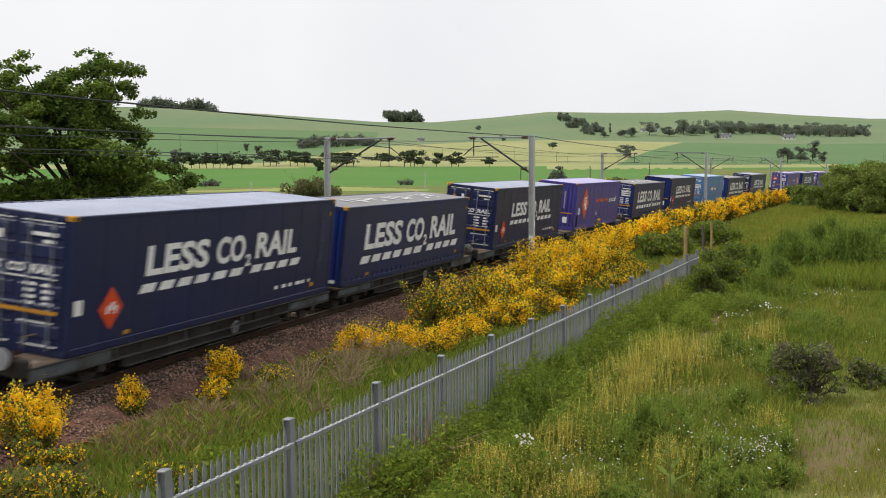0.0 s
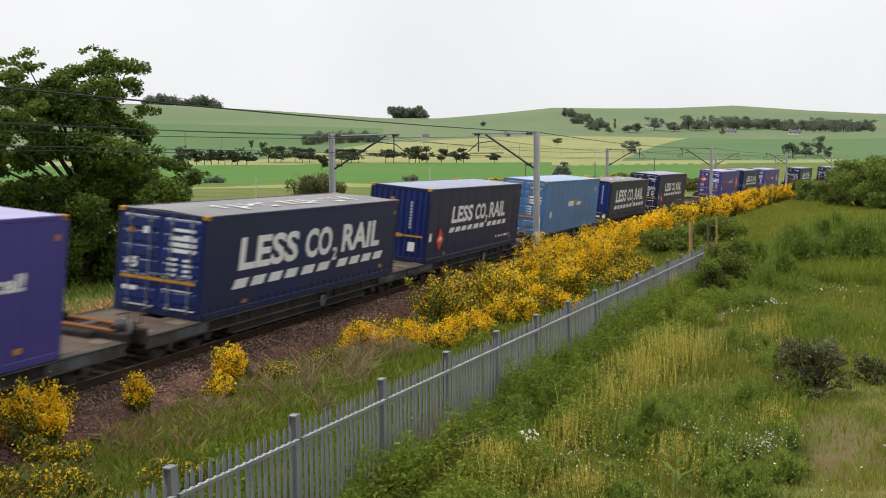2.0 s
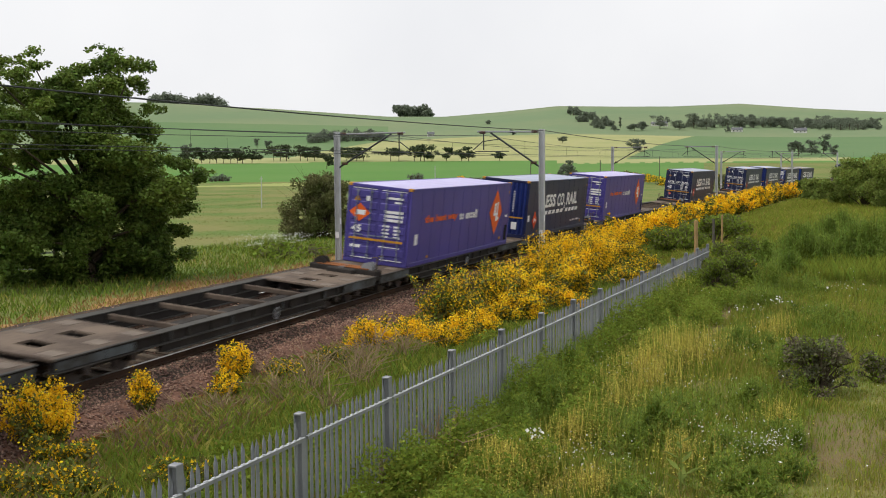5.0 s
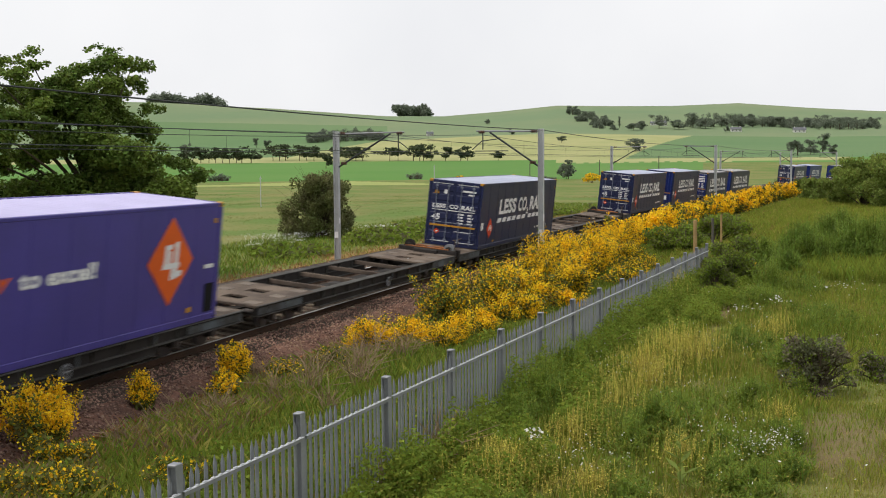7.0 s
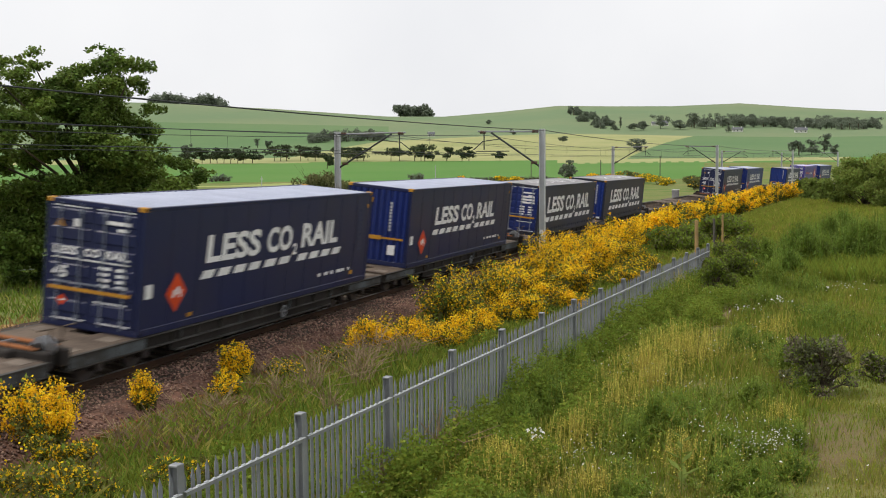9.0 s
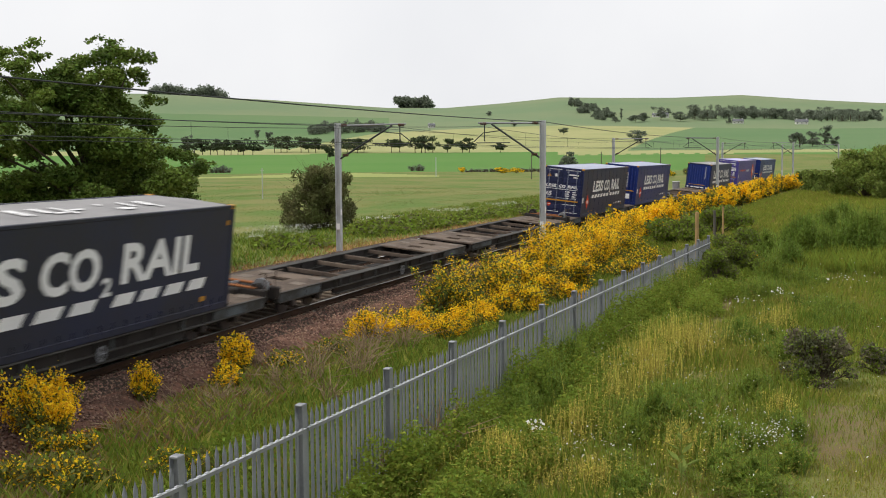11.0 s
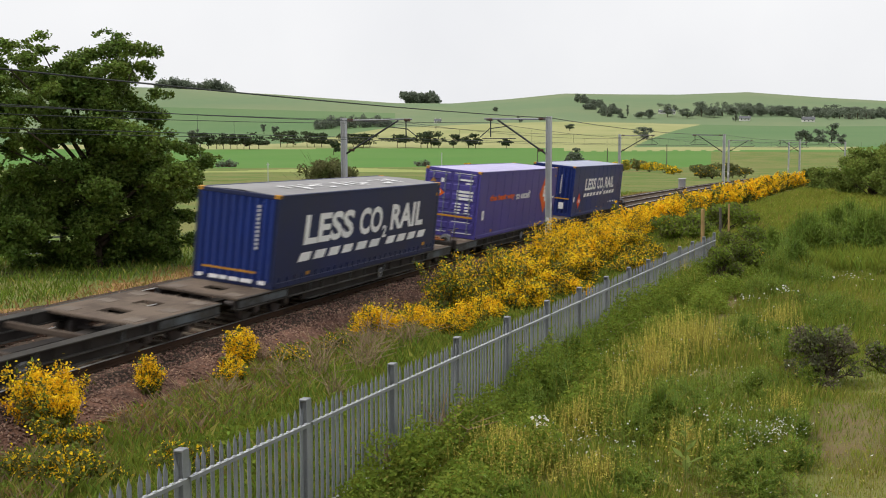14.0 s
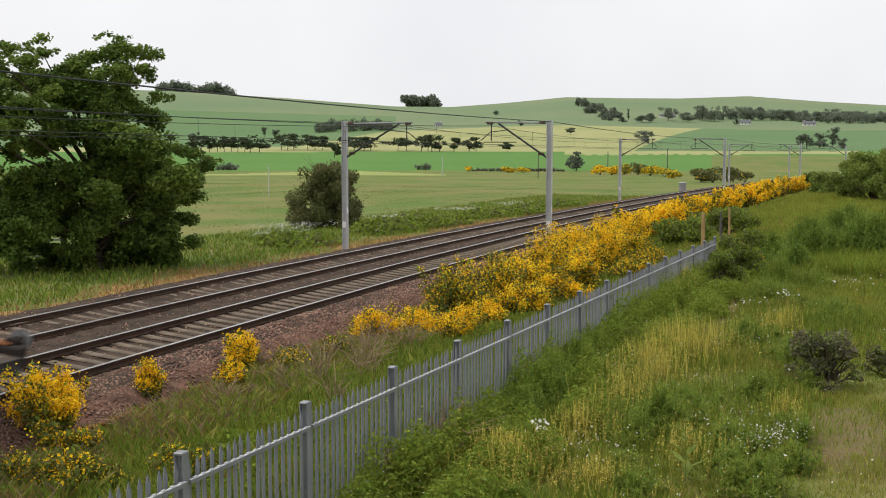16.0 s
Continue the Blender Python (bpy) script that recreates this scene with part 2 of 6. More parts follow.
def ride(s):
    """The pose of a vehicle whose middle is at s along the near track, canted with it."""
    x = float(np.interp(s, ARC_S, ARC_X))
    sl = slope(x)
    t = Vector((1, sl, GRADE)).normalized()
    side = Vector((-sl, 1, 0)).normalized()
    up = t.cross(side).normalized()
    side = up.cross(t)
    c, q = math.cos(CANT), math.sin(CANT)
    side, up = side * c + up * q, up * c - side * q
    m = Matrix((t, side, up)).transposed().to_4x4()
    m.translation = on_line(x, 0, 0, 0, False)
    return m


# ---------------------------------------------------------------- mesh helpers
class Build:
    """Collects boxes, tubes and sheets, with a material slot for each face."""

    def __init__(self):
        self.v, self.f, self.k = [], [], []

    def add(self, verts, faces, slot=0):
        n = len(self.v)
        self.v.extend(tuple(p) for p in verts)
        self.f.extend(tuple(i + n for i in f) for f in faces)
        self.k.extend([slot] * len(faces))
        return self

    def box(self, x0, x1, y0, y1, z0, z1, slot=0, bevel=0.0):
        if not bevel:
            v = [(x, y, z) for z in (z0, z1) for y in (y0, y1) for x in (x0, x1)]
            f = [(0, 2, 3, 1), (4, 5, 7, 6), (0, 1, 5, 4), (2, 6, 7, 3), (0, 4, 6, 2), (1, 3, 7, 5)]
            return self.add(v, f, slot)
        b = min(bevel, (x1 - x0) / 2.1, (y1 - y0) / 2.1, (z1 - z0) / 2.1)
        bm = bmesh.new()
        bmesh.ops.create_cube(bm, size=1.0)
        for p in bm.verts:
            p.co = Vector(((x0 + x1) / 2 + p.co.x * (x1 - x0), (y0 + y1) / 2 + p.co.y * (y1 - y0), (z0 + z1) / 2 + p.co.z * (z1 - z0)))
        bmesh.ops.bevel(bm, geom=bm.edges[:], offset=b, segments=1, affect="EDGES", profile=0.5)
        bm.verts.index_update()
        v, f = [p.co[:] for p in bm.verts], [[q.index for q in fc.verts] for fc in bm.faces]
        bm.free()
        return self.add(v, f, slot)

    def tube(self, points, radius, sides=8, slot=0, ends=True):
        pts = [Vector(p) for p in points]
        rad = radius if isinstance(radius, (list, tuple)) else [radius] * len(pts)
        v, f = [], []
        for i, p in enumerate(pts):
            d = (pts[min(i + 1, len(pts) - 1)] - pts[max(i - 1, 0)]).normalized()
            a = d.cross(Vector((0, 0, 1)) if abs(d.z) < 0.9 else Vector((1, 0, 0))).normalized()
            b = d.cross(a)
            for j in range(sides):
                w = 2 * math.pi * j / sides
                v.append(p + (a * math.cos(w) + b * math.sin(w)) * rad[i])
        for i in range(len(pts) - 1):
            for j in range(sides):
                k = (j + 1) % sides
                f.append((i * sides + j, i * sides + k, (i + 1) * sides + k, (i + 1) * sides + j))
        if ends:
            f.append(tuple(range(sides))[::-1])
            f.append(tuple((len(pts) - 1) * sides + j for j in range(sides)))
        return self.add(v, f, slot)

    def sweep(self, xs, section, base=0.0, slots=None, cant=True, close=False):
        """Carries a cross-section of (lat, z) along the railway."""
        n = len(section)
        v = [on_line(x, a, b, base, cant) for x in xs for a, b in section]
        m = n if close else n - 1
        start = len(self.v)
        self.v.extend(tuple(p) for p in v)
        for i in range(len(xs) - 1):
            for j in range(m):
                k = (j + 1) % n
                self.f.append((start + i * n + j, start + (i + 1) * n + j, start + (i + 1) * n + k, start + i * n + k))
                self.k.append(slots[j] if slots else 0)
        return self

    def mesh(self, name, *mats, smooth=False):
        me = bpy.data.meshes.new(name)
        me.from_pydata(self.v, [], self.f)
        for m in mats:
            me.materials.append(m)
        me.polygons.foreach_set("material_index", self.k)
        if smooth:
            me.polygons.foreach_set("use_smooth", [True] * len(self.f))
        me.update()
        return me


def part(name, mesh, parent, label="", at=None):
    ob = new(name, mesh)
    ob.parent = parent
    if at is not None:
        ob.matrix_basis = at
    if label:
        ob["label"] = label
    return ob


LOOSE = {}


def pieces(me):
    """The loose pieces of a mesh, each as a mesh of its own."""
    if me.name not in LOOSE:
        up = list(range(len(me.vertices)))

        def root(i):
            while up[i] != i:
                up[i] = up[up[i]]
                i = up[i]
            return i
        for p in me.polygons:
            for v in p.vertices[1:]:
                up[root(v)] = root(p.vertices[0])
        sets = {}
        for p in me.polygons:
            sets.setdefault(root(p.vertices[0]), []).append(p)
        out = []
        for polys in sets.values():
            b, spot = Build(), {}
            for p in polys:
                for v in p.vertices:
                    if v not in spot:
                        spot[v] = len(b.v)
                        b.v.append(me.vertices[v].co[:])
                b.f.append(tuple(spot[v] for v in p.vertices))
                b.k.append(p.material_index)
            out.append(b.mesh(me.name, *me.materials))
        LOOSE[me.name] = out
    return LOOSE[me.name]


def part_each(name, me, parent, label=""):
    for piece in pieces(me):
        part(name, piece, parent, label)


def thing(name, label, category, m=None, group="", kind="", mesh=None):
    ob = new(name, mesh)
    if m is not None:
        ob.matrix_basis = m
    return tagged(ob, label, category, group, kind)


def raw(name, verts, faces, mats, slots=None):
    """A mesh out of numpy arrays; faces all have the same number of corners."""
    me = bpy.data.meshes.new(name)
    verts, faces = np.asarray(verts, np.float32), np.asarray(faces, np.int32)
    n, c = faces.shape
    me.vertices.add(len(verts))
    me.vertices.foreach_set("co", verts.ravel())
    me.loops.add(n * c)
    me.loops.foreach_set("vertex_index", faces.ravel())
    me.polygons.add(n)
    me.polygons.foreach_set("loop_start", np.arange(0, n * c, c, dtype=np.int32))
    for m in mats:
        me.materials.append(m)
    if slots is not None:
        me.polygons.foreach_set("material_index", np.asarray(slots, np.int32))
    me.update(calc_edges=True)
    me.validate()
    return me


RNG = np.random.default_rng(7)


def leaves(name, centres, size, mats, share=None, flat=0.0, stretch=1.6, level=0.0):
    """Small pointed leaves, four corners each, turned at random, at the given centres."""
    c = np.asarray(centres, float)
    n = len(c)
    a = RNG.normal(size=(n, 3))
    a[:, 2] *= 1 - flat
    a /= np.linalg.norm(a, axis=1)[:, None]
    b = np.cross(a, RNG.normal(size=(n, 3)))
    b[:, 2] *= 1 - level
    b /= np.linalg.norm(b, axis=1)[:, None]
    s = size * RNG.uniform(0.55, 1.35, n)[:, None]
    v = np.stack([c - a * s * stretch / 2, c + b * s * 0.5, c + a * s * stretch / 2, c - b * s * 0.5], 1).reshape(-1, 3)
    f = np.arange(4 * n).reshape(n, 4)
    slots = RNG.choice(len(mats), n, p=share) if share is not None else None
    return raw(name, v, f, mats, slots)


def clump_points(lobes, n, shell=0.55):
    """Points in a set of lobes (x, y, z, rx, ry, rz), denser near the skin."""
    lobes = np.asarray(lobes, float)
    w = lobes[:, 3] * lobes[:, 4] * lobes[:, 5]
    k = RNG.choice(len(lobes), n, p=w / w.sum())
    d = RNG.normal(size=(n, 3))
    d /= np.linalg.norm(d, axis=1)[:, None]
    r = RNG.uniform(shell, 1.0, n) ** 0.7 * RNG.uniform(0.85, 1.12, n)
    return lobes[k, :3] + d * r[:, None] * lobes[k, 3:]

# ---------------------------------------------------------------- ground: one sheet to the horizon
LENS = 784 / math.tan(radians(41.28 / 2))
FAR_X = [-900, -200, 0, 300, 500, 700, 800, 900, 1000, 1100, 1200, 1320, 1450, 1568, 2400]
RISE = {620: [-10, -13, -14, -14, -14, -14, -14, -14, -14, -13, -12, -12, -12, -12, -10],
        950: [10, 10, 10, 11, 15, 22, 26, 30, 32, 30, 27, 24, 22, 22, 18],
        1700: [90, 93, 91, 86, 76, 62, 61, 68, 77, 75, 74, 77, 67, 60, 48]}
YAW16 = 72.359


def column(az):
    """Azimuth in degrees as a step across the far view."""
    d = (np.asarray(az) - YAW16 + 180) % 360 - 180
    return 784 + LENS * np.tan(np.radians(np.clip(d, -60, 60)))


PROFILE_U = [-60, -12, -9.5, -7.0, -5.0, -4.2, -3.2, -2.7, 7.6, 8.6, 10.5, 14, 40]
PROFILE_Z = [-0.35, -0.35, -0.42, -0.50, -0.58, -0.62, -0.64, -0.95, -1.0, -0.80, -0.85, -1.0, -1.0]


def ground_z(x, y):
    x, y = np.asarray(x, float), np.asarray(y, float)
    xc = np.clip(x, -150, 420)
    u = y - (-CURVE * (xc - 20) ** 2 / 2 - CURVE2 * (xc - 20) ** 3 / 6)
    near = np.interp(u, PROFILE_U, PROFILE_Z) + GRADE * (np.clip(x, -60, 300) - 20)
    rough = 0.07 * np.sin(0.9 * x + 1.3 * np.sin(0.7 * y)) * np.sin(1.1 * y + 0.5) * np.clip((np.abs(u - 2) - 8) / 4, 0, 1)
    swell = 0.25 * np.sin(x * 0.045 + 1) * np.sin(y * 0.06) * np.clip((np.abs(u) - 15) / 20, 0, 1)
    near = near + rough + swell
    d = np.hypot(x - EYE.x, y - EYE.y)
    col = column(np.degrees(np.arctan2(x - EYE.x, y - EYE.y)))
    z = [np.full_like(d, -3.1)] + [EYE.z + r * np.interp(col, FAR_X, RISE[r]) / LENS for r in (620, 950, 1700)]
    knots = [330, 620, 950, 1700]
    far = z[0]
    for i in range(3):
        w = np.clip((d - knots[i]) / (knots[i + 1] - knots[i]), 0, 1)
        if i == 2:
            w = np.sin(w * math.pi / 2) ** 1.15
        far = far + w * (z[i + 1] - z[i])
    far = far - np.clip(d - 1700, 0, None) * 0.08
    w = np.clip((d - 230) / 100, 0, 1)
    return near * (1 - w) + far * w


def gz(x, y):
    return float(ground_z(np.array([x]), np.array([y]))[0])


def far_place(px, dist):
    """A place at that distance, in that column of the far view, on the ground."""
    a = radians(YAW16) + math.atan((px - 784) / LENS)
    x, y = EYE.x + dist * math.sin(a), EYE.y + dist * math.cos(a)
    return Vector((x, y, gz(x, y)))


def build_ground():
    az = np.concatenate([np.arange(48, 97, 0.12), np.arange(97, 408, 4.0)])
    rings = np.unique(np.concatenate([[0.02], np.geomspace(0.6, 330, 160), np.arange(280, 345, 4), np.linspace(345, 640, 30), np.linspace(640, 960, 130),
                                      np.linspace(980, 1700, 40), [1760, 1900, 2100, 2500]]))
    A, R = np.meshgrid(np.radians(az), rings)
    X, Y = EYE.x + R * np.sin(A), EYE.y + R * np.cos(A)
    Z = ground_z(X, Y)
    nr, na = A.shape
    i, j = np.meshgrid(np.arange(nr - 1), np.arange(na), indexing="ij")
    k = (j + 1) % na
    faces = np.stack([i * na + j, i * na + k, (i + 1) * na + k, (i + 1) * na + j], -1).reshape(-1, 4)
    xm, ym = X.ravel()[faces].mean(1), Y.ravel()[faces].mean(1)
    d, col = np.hypot(xm - EYE.x, ym - EYE.y), column(np.degrees(np.arctan2(xm - EYE.x, ym - EYE.y)))
    u = ym - (-CURVE * (xm - 20) ** 2 / 2)
    slot = np.zeros(len(faces), int)
    near = d < 230
    slot[near & (u < 7.4)] = 1
    slot[near & (u > 7.4) & (u < 10.9 + 0.8 * np.sin(xm * 0.31) + 0.5 * np.sin(xm * 0.83))] = 2
    edge = 300 + 26 * np.clip((col - 420) / 150, 0, 1) - 30 * np.clip((col - 640) / 150, 0, 1)
    slot[(d > 291) & (d < edge + 6) & (col > 330) & (col < 790)] = 3
    slot[(d > 334) & (d < 620)] = 4
    slot[(d > 334) & (d < 520) & (col > 1260)] = 0
    slot[(d > 525) & (d < 560) & (col > 1010) & (col < 1310) & (col % 24 < 15)] = 5
    slot[(d > 545) & (d < 620) & (col > 1000) & (col < 1520)] = 5
    slot[(d > 600) & (d < 640) & (col > 300) & (col < 560)] = 5
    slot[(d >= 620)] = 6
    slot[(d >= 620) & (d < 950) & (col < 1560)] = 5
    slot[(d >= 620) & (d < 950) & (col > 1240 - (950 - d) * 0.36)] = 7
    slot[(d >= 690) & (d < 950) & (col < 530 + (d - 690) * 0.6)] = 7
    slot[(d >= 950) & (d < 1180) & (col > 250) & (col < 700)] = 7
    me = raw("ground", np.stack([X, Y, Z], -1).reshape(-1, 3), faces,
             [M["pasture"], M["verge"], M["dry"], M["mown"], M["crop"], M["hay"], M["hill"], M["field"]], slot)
    return thing("ground", "rolling green farmland with pale hay strips and a grassy lineside", "ground", kind="structure", mesh=me)


build_ground()


def patch(name, label, cx, cy, rx, ry, mat, seed):
    """A bare patch with a ragged rim that lies on the ground."""
    r = random.Random(seed)
    b, n, m = Build(), 36, 6
    v, f = [(cx, cy, gz(cx, cy) + 0.05)], []
    wob = [r.uniform(0.65, 1.2) for _ in range(n)]
    wob = [(wob[i] + wob[i - 1] + wob[(i + 1) % n]) / 3 for i in range(n)]
    for q in range(1, m + 1):
        for i in range(n):
            a = 2 * math.pi * i / n
            x, y = cx + rx * wob[i] * math.cos(a) * q / m, cy + ry * wob[i] * math.sin(a) * q / m
            v.append((x, y, gz(x, y) + 0.05 * (1 - (q / m) ** 2) + 0.006 - (0.03 if q == m else 0)))
    for i in range(n):
        k = (i + 1) % n
        f.append((0, 1 + i, 1 + k))
        for q in range(m - 1):
            f.append((1 + q * n + i, 1 + (q + 1) * n + i, 1 + (q + 1) * n + k, 1 + q * n + k))
    b.add(v, f)
    return thing(name, label, "earth", kind="structure", mesh=b.mesh(name, mat, smooth=True))


patch("earth_patch", "bare brown earth with thin dry grass", 21.4, -16.1, 2.9, 1.25, M["soil"], 3)
patch("earth_patch", "trodden brown earth path through long grass", 36.0, -12.85, 5.0, 0.42, M["soil"], 4)
patch("earth_patch", "small bank of reddish bare earth", 49.5, -17.4, 2.2, 1.5, M["soil"], 5)


# ---------------------------------------------------------------- the two tracks
LINE_X = [x * 2.0 - 24 for x in range(0, 60)] + [96 + 6.0 * i for i in range(0, 55)]


def build_ballast():
    b = Build()
    fine = [-20 + 0.5 * i for i in range(0, 250)] + [105 + 4.0 * i for i in range(0, 80)]
    cols = [(-3.35, -0.85), (-3.0, -0.52), (-2.6, -0.33), (-2.25, -0.17), (-1.9, -0.13), (-1.3, -0.13), (-0.85, -0.185), (0.0, -0.215),
            (0.68, -0.21), (0.85, -0.16), (1.5, -0.15), (2.0, -0.26), (2.4, -0.17), (2.9, -0.14), (3.2, -0.165), (4.02, -0.185), (4.75, -0.17),
            (5.1, -0.14), (5.9, -0.20), (6.3, -0.42), (6.9, -0.72), (7.6, -1.05)]
    rnd = random.Random(5)
    start, n = 0, len(cols)
    for x in fine:
        for a, z in cols:
            own = a if a < 2.0 else a - SPACING
            lift = own * math.sin(CANT) if abs(own) < 1.9 else math.copysign(1.9, own) * math.sin(CANT)
            if 1.9 < a < 2.2:
                lift = 0.0
            p = on_line(x, a + rnd.uniform(-0.03, 0.03), 0, 0, False)
            b.v.append((p.x, p.y, p.z + z + lift + rnd.uniform(-0.022, 0.022)))
    for i in range(len(fine) - 1):
        for j in range(n - 1):
            b.f.append((i * n + j, (i + 1) * n + j, (i + 1) * n + j + 1, i * n + j + 1))
            b.k.append(1 if 4 <= j <= 17 else 0)
    return thing("ballast", "reddish brown stone ballast with an oily darker track bed", "ballast", kind="structure",
                 mesh=b.mesh("ballast", M["ballast"], M["bed"]))


build_ballast()


def build_stones():
    n = 26000
    x = 8 + 62 * RNG.uniform(0, 1, n) ** 1.5
    u = np.where(RNG.uniform(0, 1, n) < 0.75, RNG.uniform(-3.1, -0.9, n), RNG.uniform(-3.3, 6.6, n))
    zc = np.interp(u, [-3.35, -3.0, -2.6, -2.25, -1.9, -1.3, -0.85, 0.0, 0.68, 0.85, 1.5, 2.0, 2.4, 2.9, 4.02, 5.1, 5.9, 6.3, 6.9], [-0.85, -0.52, -0.33, -0.17, -0.13, -0.13, -0.185, -0.225, -0.22, -0.16, -0.15, -0.26, -0.17, -0.14, -0.185, -0.14, -0.20, -0.42, -0.72])
    own = np.where(u < 2.0, u, u - SPACING)
    zc = zc + np.clip(own, -1.9, 1.9) * math.sin(CANT)
    c = np.array([on_line(a, b, 0, 0, False)[:] for a, b in zip(x, u)])
    c[:, 2] += zc + 0.012
    base = np.array([(1, 0, 0), (-1, 0, 0), (0, 1, 0), (0, -1, 0), (0, 0, 1), (0, 0, -1)], float)
    f = np.array([(0, 2, 4), (2, 1, 4), (1, 3, 4), (3, 0, 4), (2, 0, 5), (1, 2, 5), (3, 1, 5), (0, 3, 5)])
    s = RNG.uniform(0.022, 0.05, (n, 1, 1))
    turn = RNG.uniform(0, 6.28, n)
    v = base[None] * RNG.uniform(0.6, 1.2, (n, 6, 1)) * s
    v[..., 2] *= 0.75
    cs, sn = np.cos(turn)[:, None], np.sin(turn)[:, None]
    v = np.stack([v[..., 0] * cs - v[..., 1] * sn, v[..., 0] * sn + v[..., 1] * cs, v[..., 2]], -1) + c[:, None]
    faces = (f[None] + 6 * np.arange(n)[:, None, None]).reshape(-1, 3)
    return thing("ballast_stones", "loose pinkish brown ballast stones on the shoulder", "stones", kind="stuff",
                 mesh=raw("ballast_stones", v.reshape(-1, 3), faces, [M["stone"]]))


build_stones()

RAIL = [(-0.07, -0.16), (-0.07, -0.145), (-0.012, -0.12), (-0.012, -0.045), (-0.036, -0.035), (-0.036, -0.006), (-0.028, 0.0),
        (0.028, 0.0), (0.036, -0.006), (0.036, -0.035), (0.012, -0.045), (0.012, -0.12), (0.07, -0.145), (0.07, -0.16)]
RAIL_SLOT = [0, 0, 0, 0, 0, 1, 1, 1, 0, 0, 0, 0, 0]


def sleeper_mesh():
    b = Build()
    half, w = 1.25, 0.13
    for y0, y1, top in ((-half, -0.45, 0.0), (-0.45, 0.45, -0.008), (0.45, half, 0.0)):
        b.add([(x * s, y, z) for z, s in ((-0.2, 1.0), (-0.165 + top, 0.82)) for y in (y0, y1) for x in (-w, w)],
              [(0, 2, 3, 1), (4, 5, 7, 6), (0, 1, 5, 4), (2, 6, 7, 3), (0, 4, 6, 2), (1, 3, 7, 5)])
    for y in (-0.7525, 0.7525):
        b.box(-0.06, 0.06, y - 0.13, y - 0.075, -0.165, -0.135, 1)
        b.box(-0.06, 0.06, y + 0.075, y + 0.13, -0.165, -0.135, 1)
    return b.mesh("sleeper", M["concrete"], M["rail"])


def build_tracks():
    sl = sleeper_mesh()
    for base, label in ((0.0, "canted main line track on concrete sleepers in brown ballast"), (SPACING, "canted main line track on oil-darkened concrete sleepers")):
        tr = thing("railway_track", label, "railway track", kind="structure")
        for side in (-0.7525, 0.7525):
            b = Build()
            b.sweep(LINE_X, [(side + a, z) for a, z in RAIL], base, RAIL_SLOT)
            part("rail", b.mesh("rail", M["rail"], M["polish"]), tr, "rusty steel rail with a polished head")
        x, n, rest = -10.0, 0, Build()
        while x < 330:
            s = slope(x)
            t, lat = Vector((1, s, GRADE)).normalized(), Vector((-s, 1, 0)).normalized()
            up = t.cross(lat)
            c, q = math.cos(CANT), math.sin(CANT)
            lat, up = lat * c + up * q, up * c - lat * q
            m = Matrix((t, lat, up)).transposed().to_4x4()
            m.translation = on_line(x, 0, 0.0, base)
            if n < 180:
                part("sleeper", sl, tr, at=m)
            else:
                rest.add([m @ Vector(p) for p in ((-0.11, -1.25, -0.165), (0.11, -1.25, -0.165), (0.11, 1.25, -0.165), (-0.11, 1.25, -0.165))] +
                         [m @ Vector(p) for p in ((-0.11, -1.25, -0.2), (0.11, -1.25, -0.2), (0.11, 1.25, -0.2), (-0.11, 1.25, -0.2))],
                         [(0, 1, 2, 3), (0, 4, 5, 1), (1, 5, 6, 2), (2, 6, 7, 3), (3, 7, 4, 0)])
            x, n = x + 0.65, n + 1
        far = part("distant_sleepers", rest.mesh("distant_sleepers", M["concrete"]), tr)
        far["kind"] = "stuff"


build_tracks()


def spare_rail(x0, x1, u):
    b = Build()
    xs = [x0 + (x1 - x0) * i / 8 for i in range(9)]
    sec = [(a * 1.15, z * 1.15 + 0.17) for a, z in RAIL]
    for x in xs:
        p = on_line(x, u, 0, 0, False)
        b.v.extend((p.x, p.y + a, p.z - 0.62 + c) for a, c in sec)
    for i in range(8):
        for j in range(13):
            b.f.append((i * 14 + j, (i + 1) * 14 + j, (i + 1) * 14 + j + 1, i * 14 + j + 1))
            b.k.append(0)
    return thing("discarded_rail", "orange rusty old rail lying at the ballast foot", "rail", mesh=b.mesh("discarded_rail", M["rust"]))


spare_rail(9.0, 25.5, -3.02)
spare_rail(26.5, 44.0, -3.0)

# ---------------------------------------------------------------- the train
LONG, WIDE = 13.716, 2.5


def lettering(body, bold=0.02, lean=0.0):
    """The outline of built-in lettering as flat vertices and faces, in a unit box."""
    cu = bpy.data.curves.new("lettering", "FONT")
    cu.body, cu.offset, cu.resolution_u, cu.size, cu.shear = body, bold, 3, 1.0, lean
    ob = bpy.data.objects.new("lettering", cu)
    scene.collection.objects.link(ob)
    me = bpy.data.meshes.new_from_object(ob.evaluated_get(bpy.context.evaluated_depsgraph_get()))
    v = np.array([p.co[:2] for p in me.vertices])
    f = [tuple(p.vertices) for p in me.polygons]
    bpy.data.objects.remove(ob)
    bpy.data.meshes.remove(me)
    lo, hi = v.min(0), v.max(0)
    return (v - lo) / (hi - lo), f


FACE = {"side": lambda p, q, d: (p, -WIDE / 2 - d, q), "lead": lambda p, q, d: (-LONG / 2 - d, -p, q)}


def sign(b, shape, face, x0, x1, z0, z1, depth=0.006, slot=0):
    v, f = shape
    at = FACE[face]
    b.add([at(x0 + (x1 - x0) * p, z0 + (z1 - z0) * q, depth) for p, q in v], f, slot)


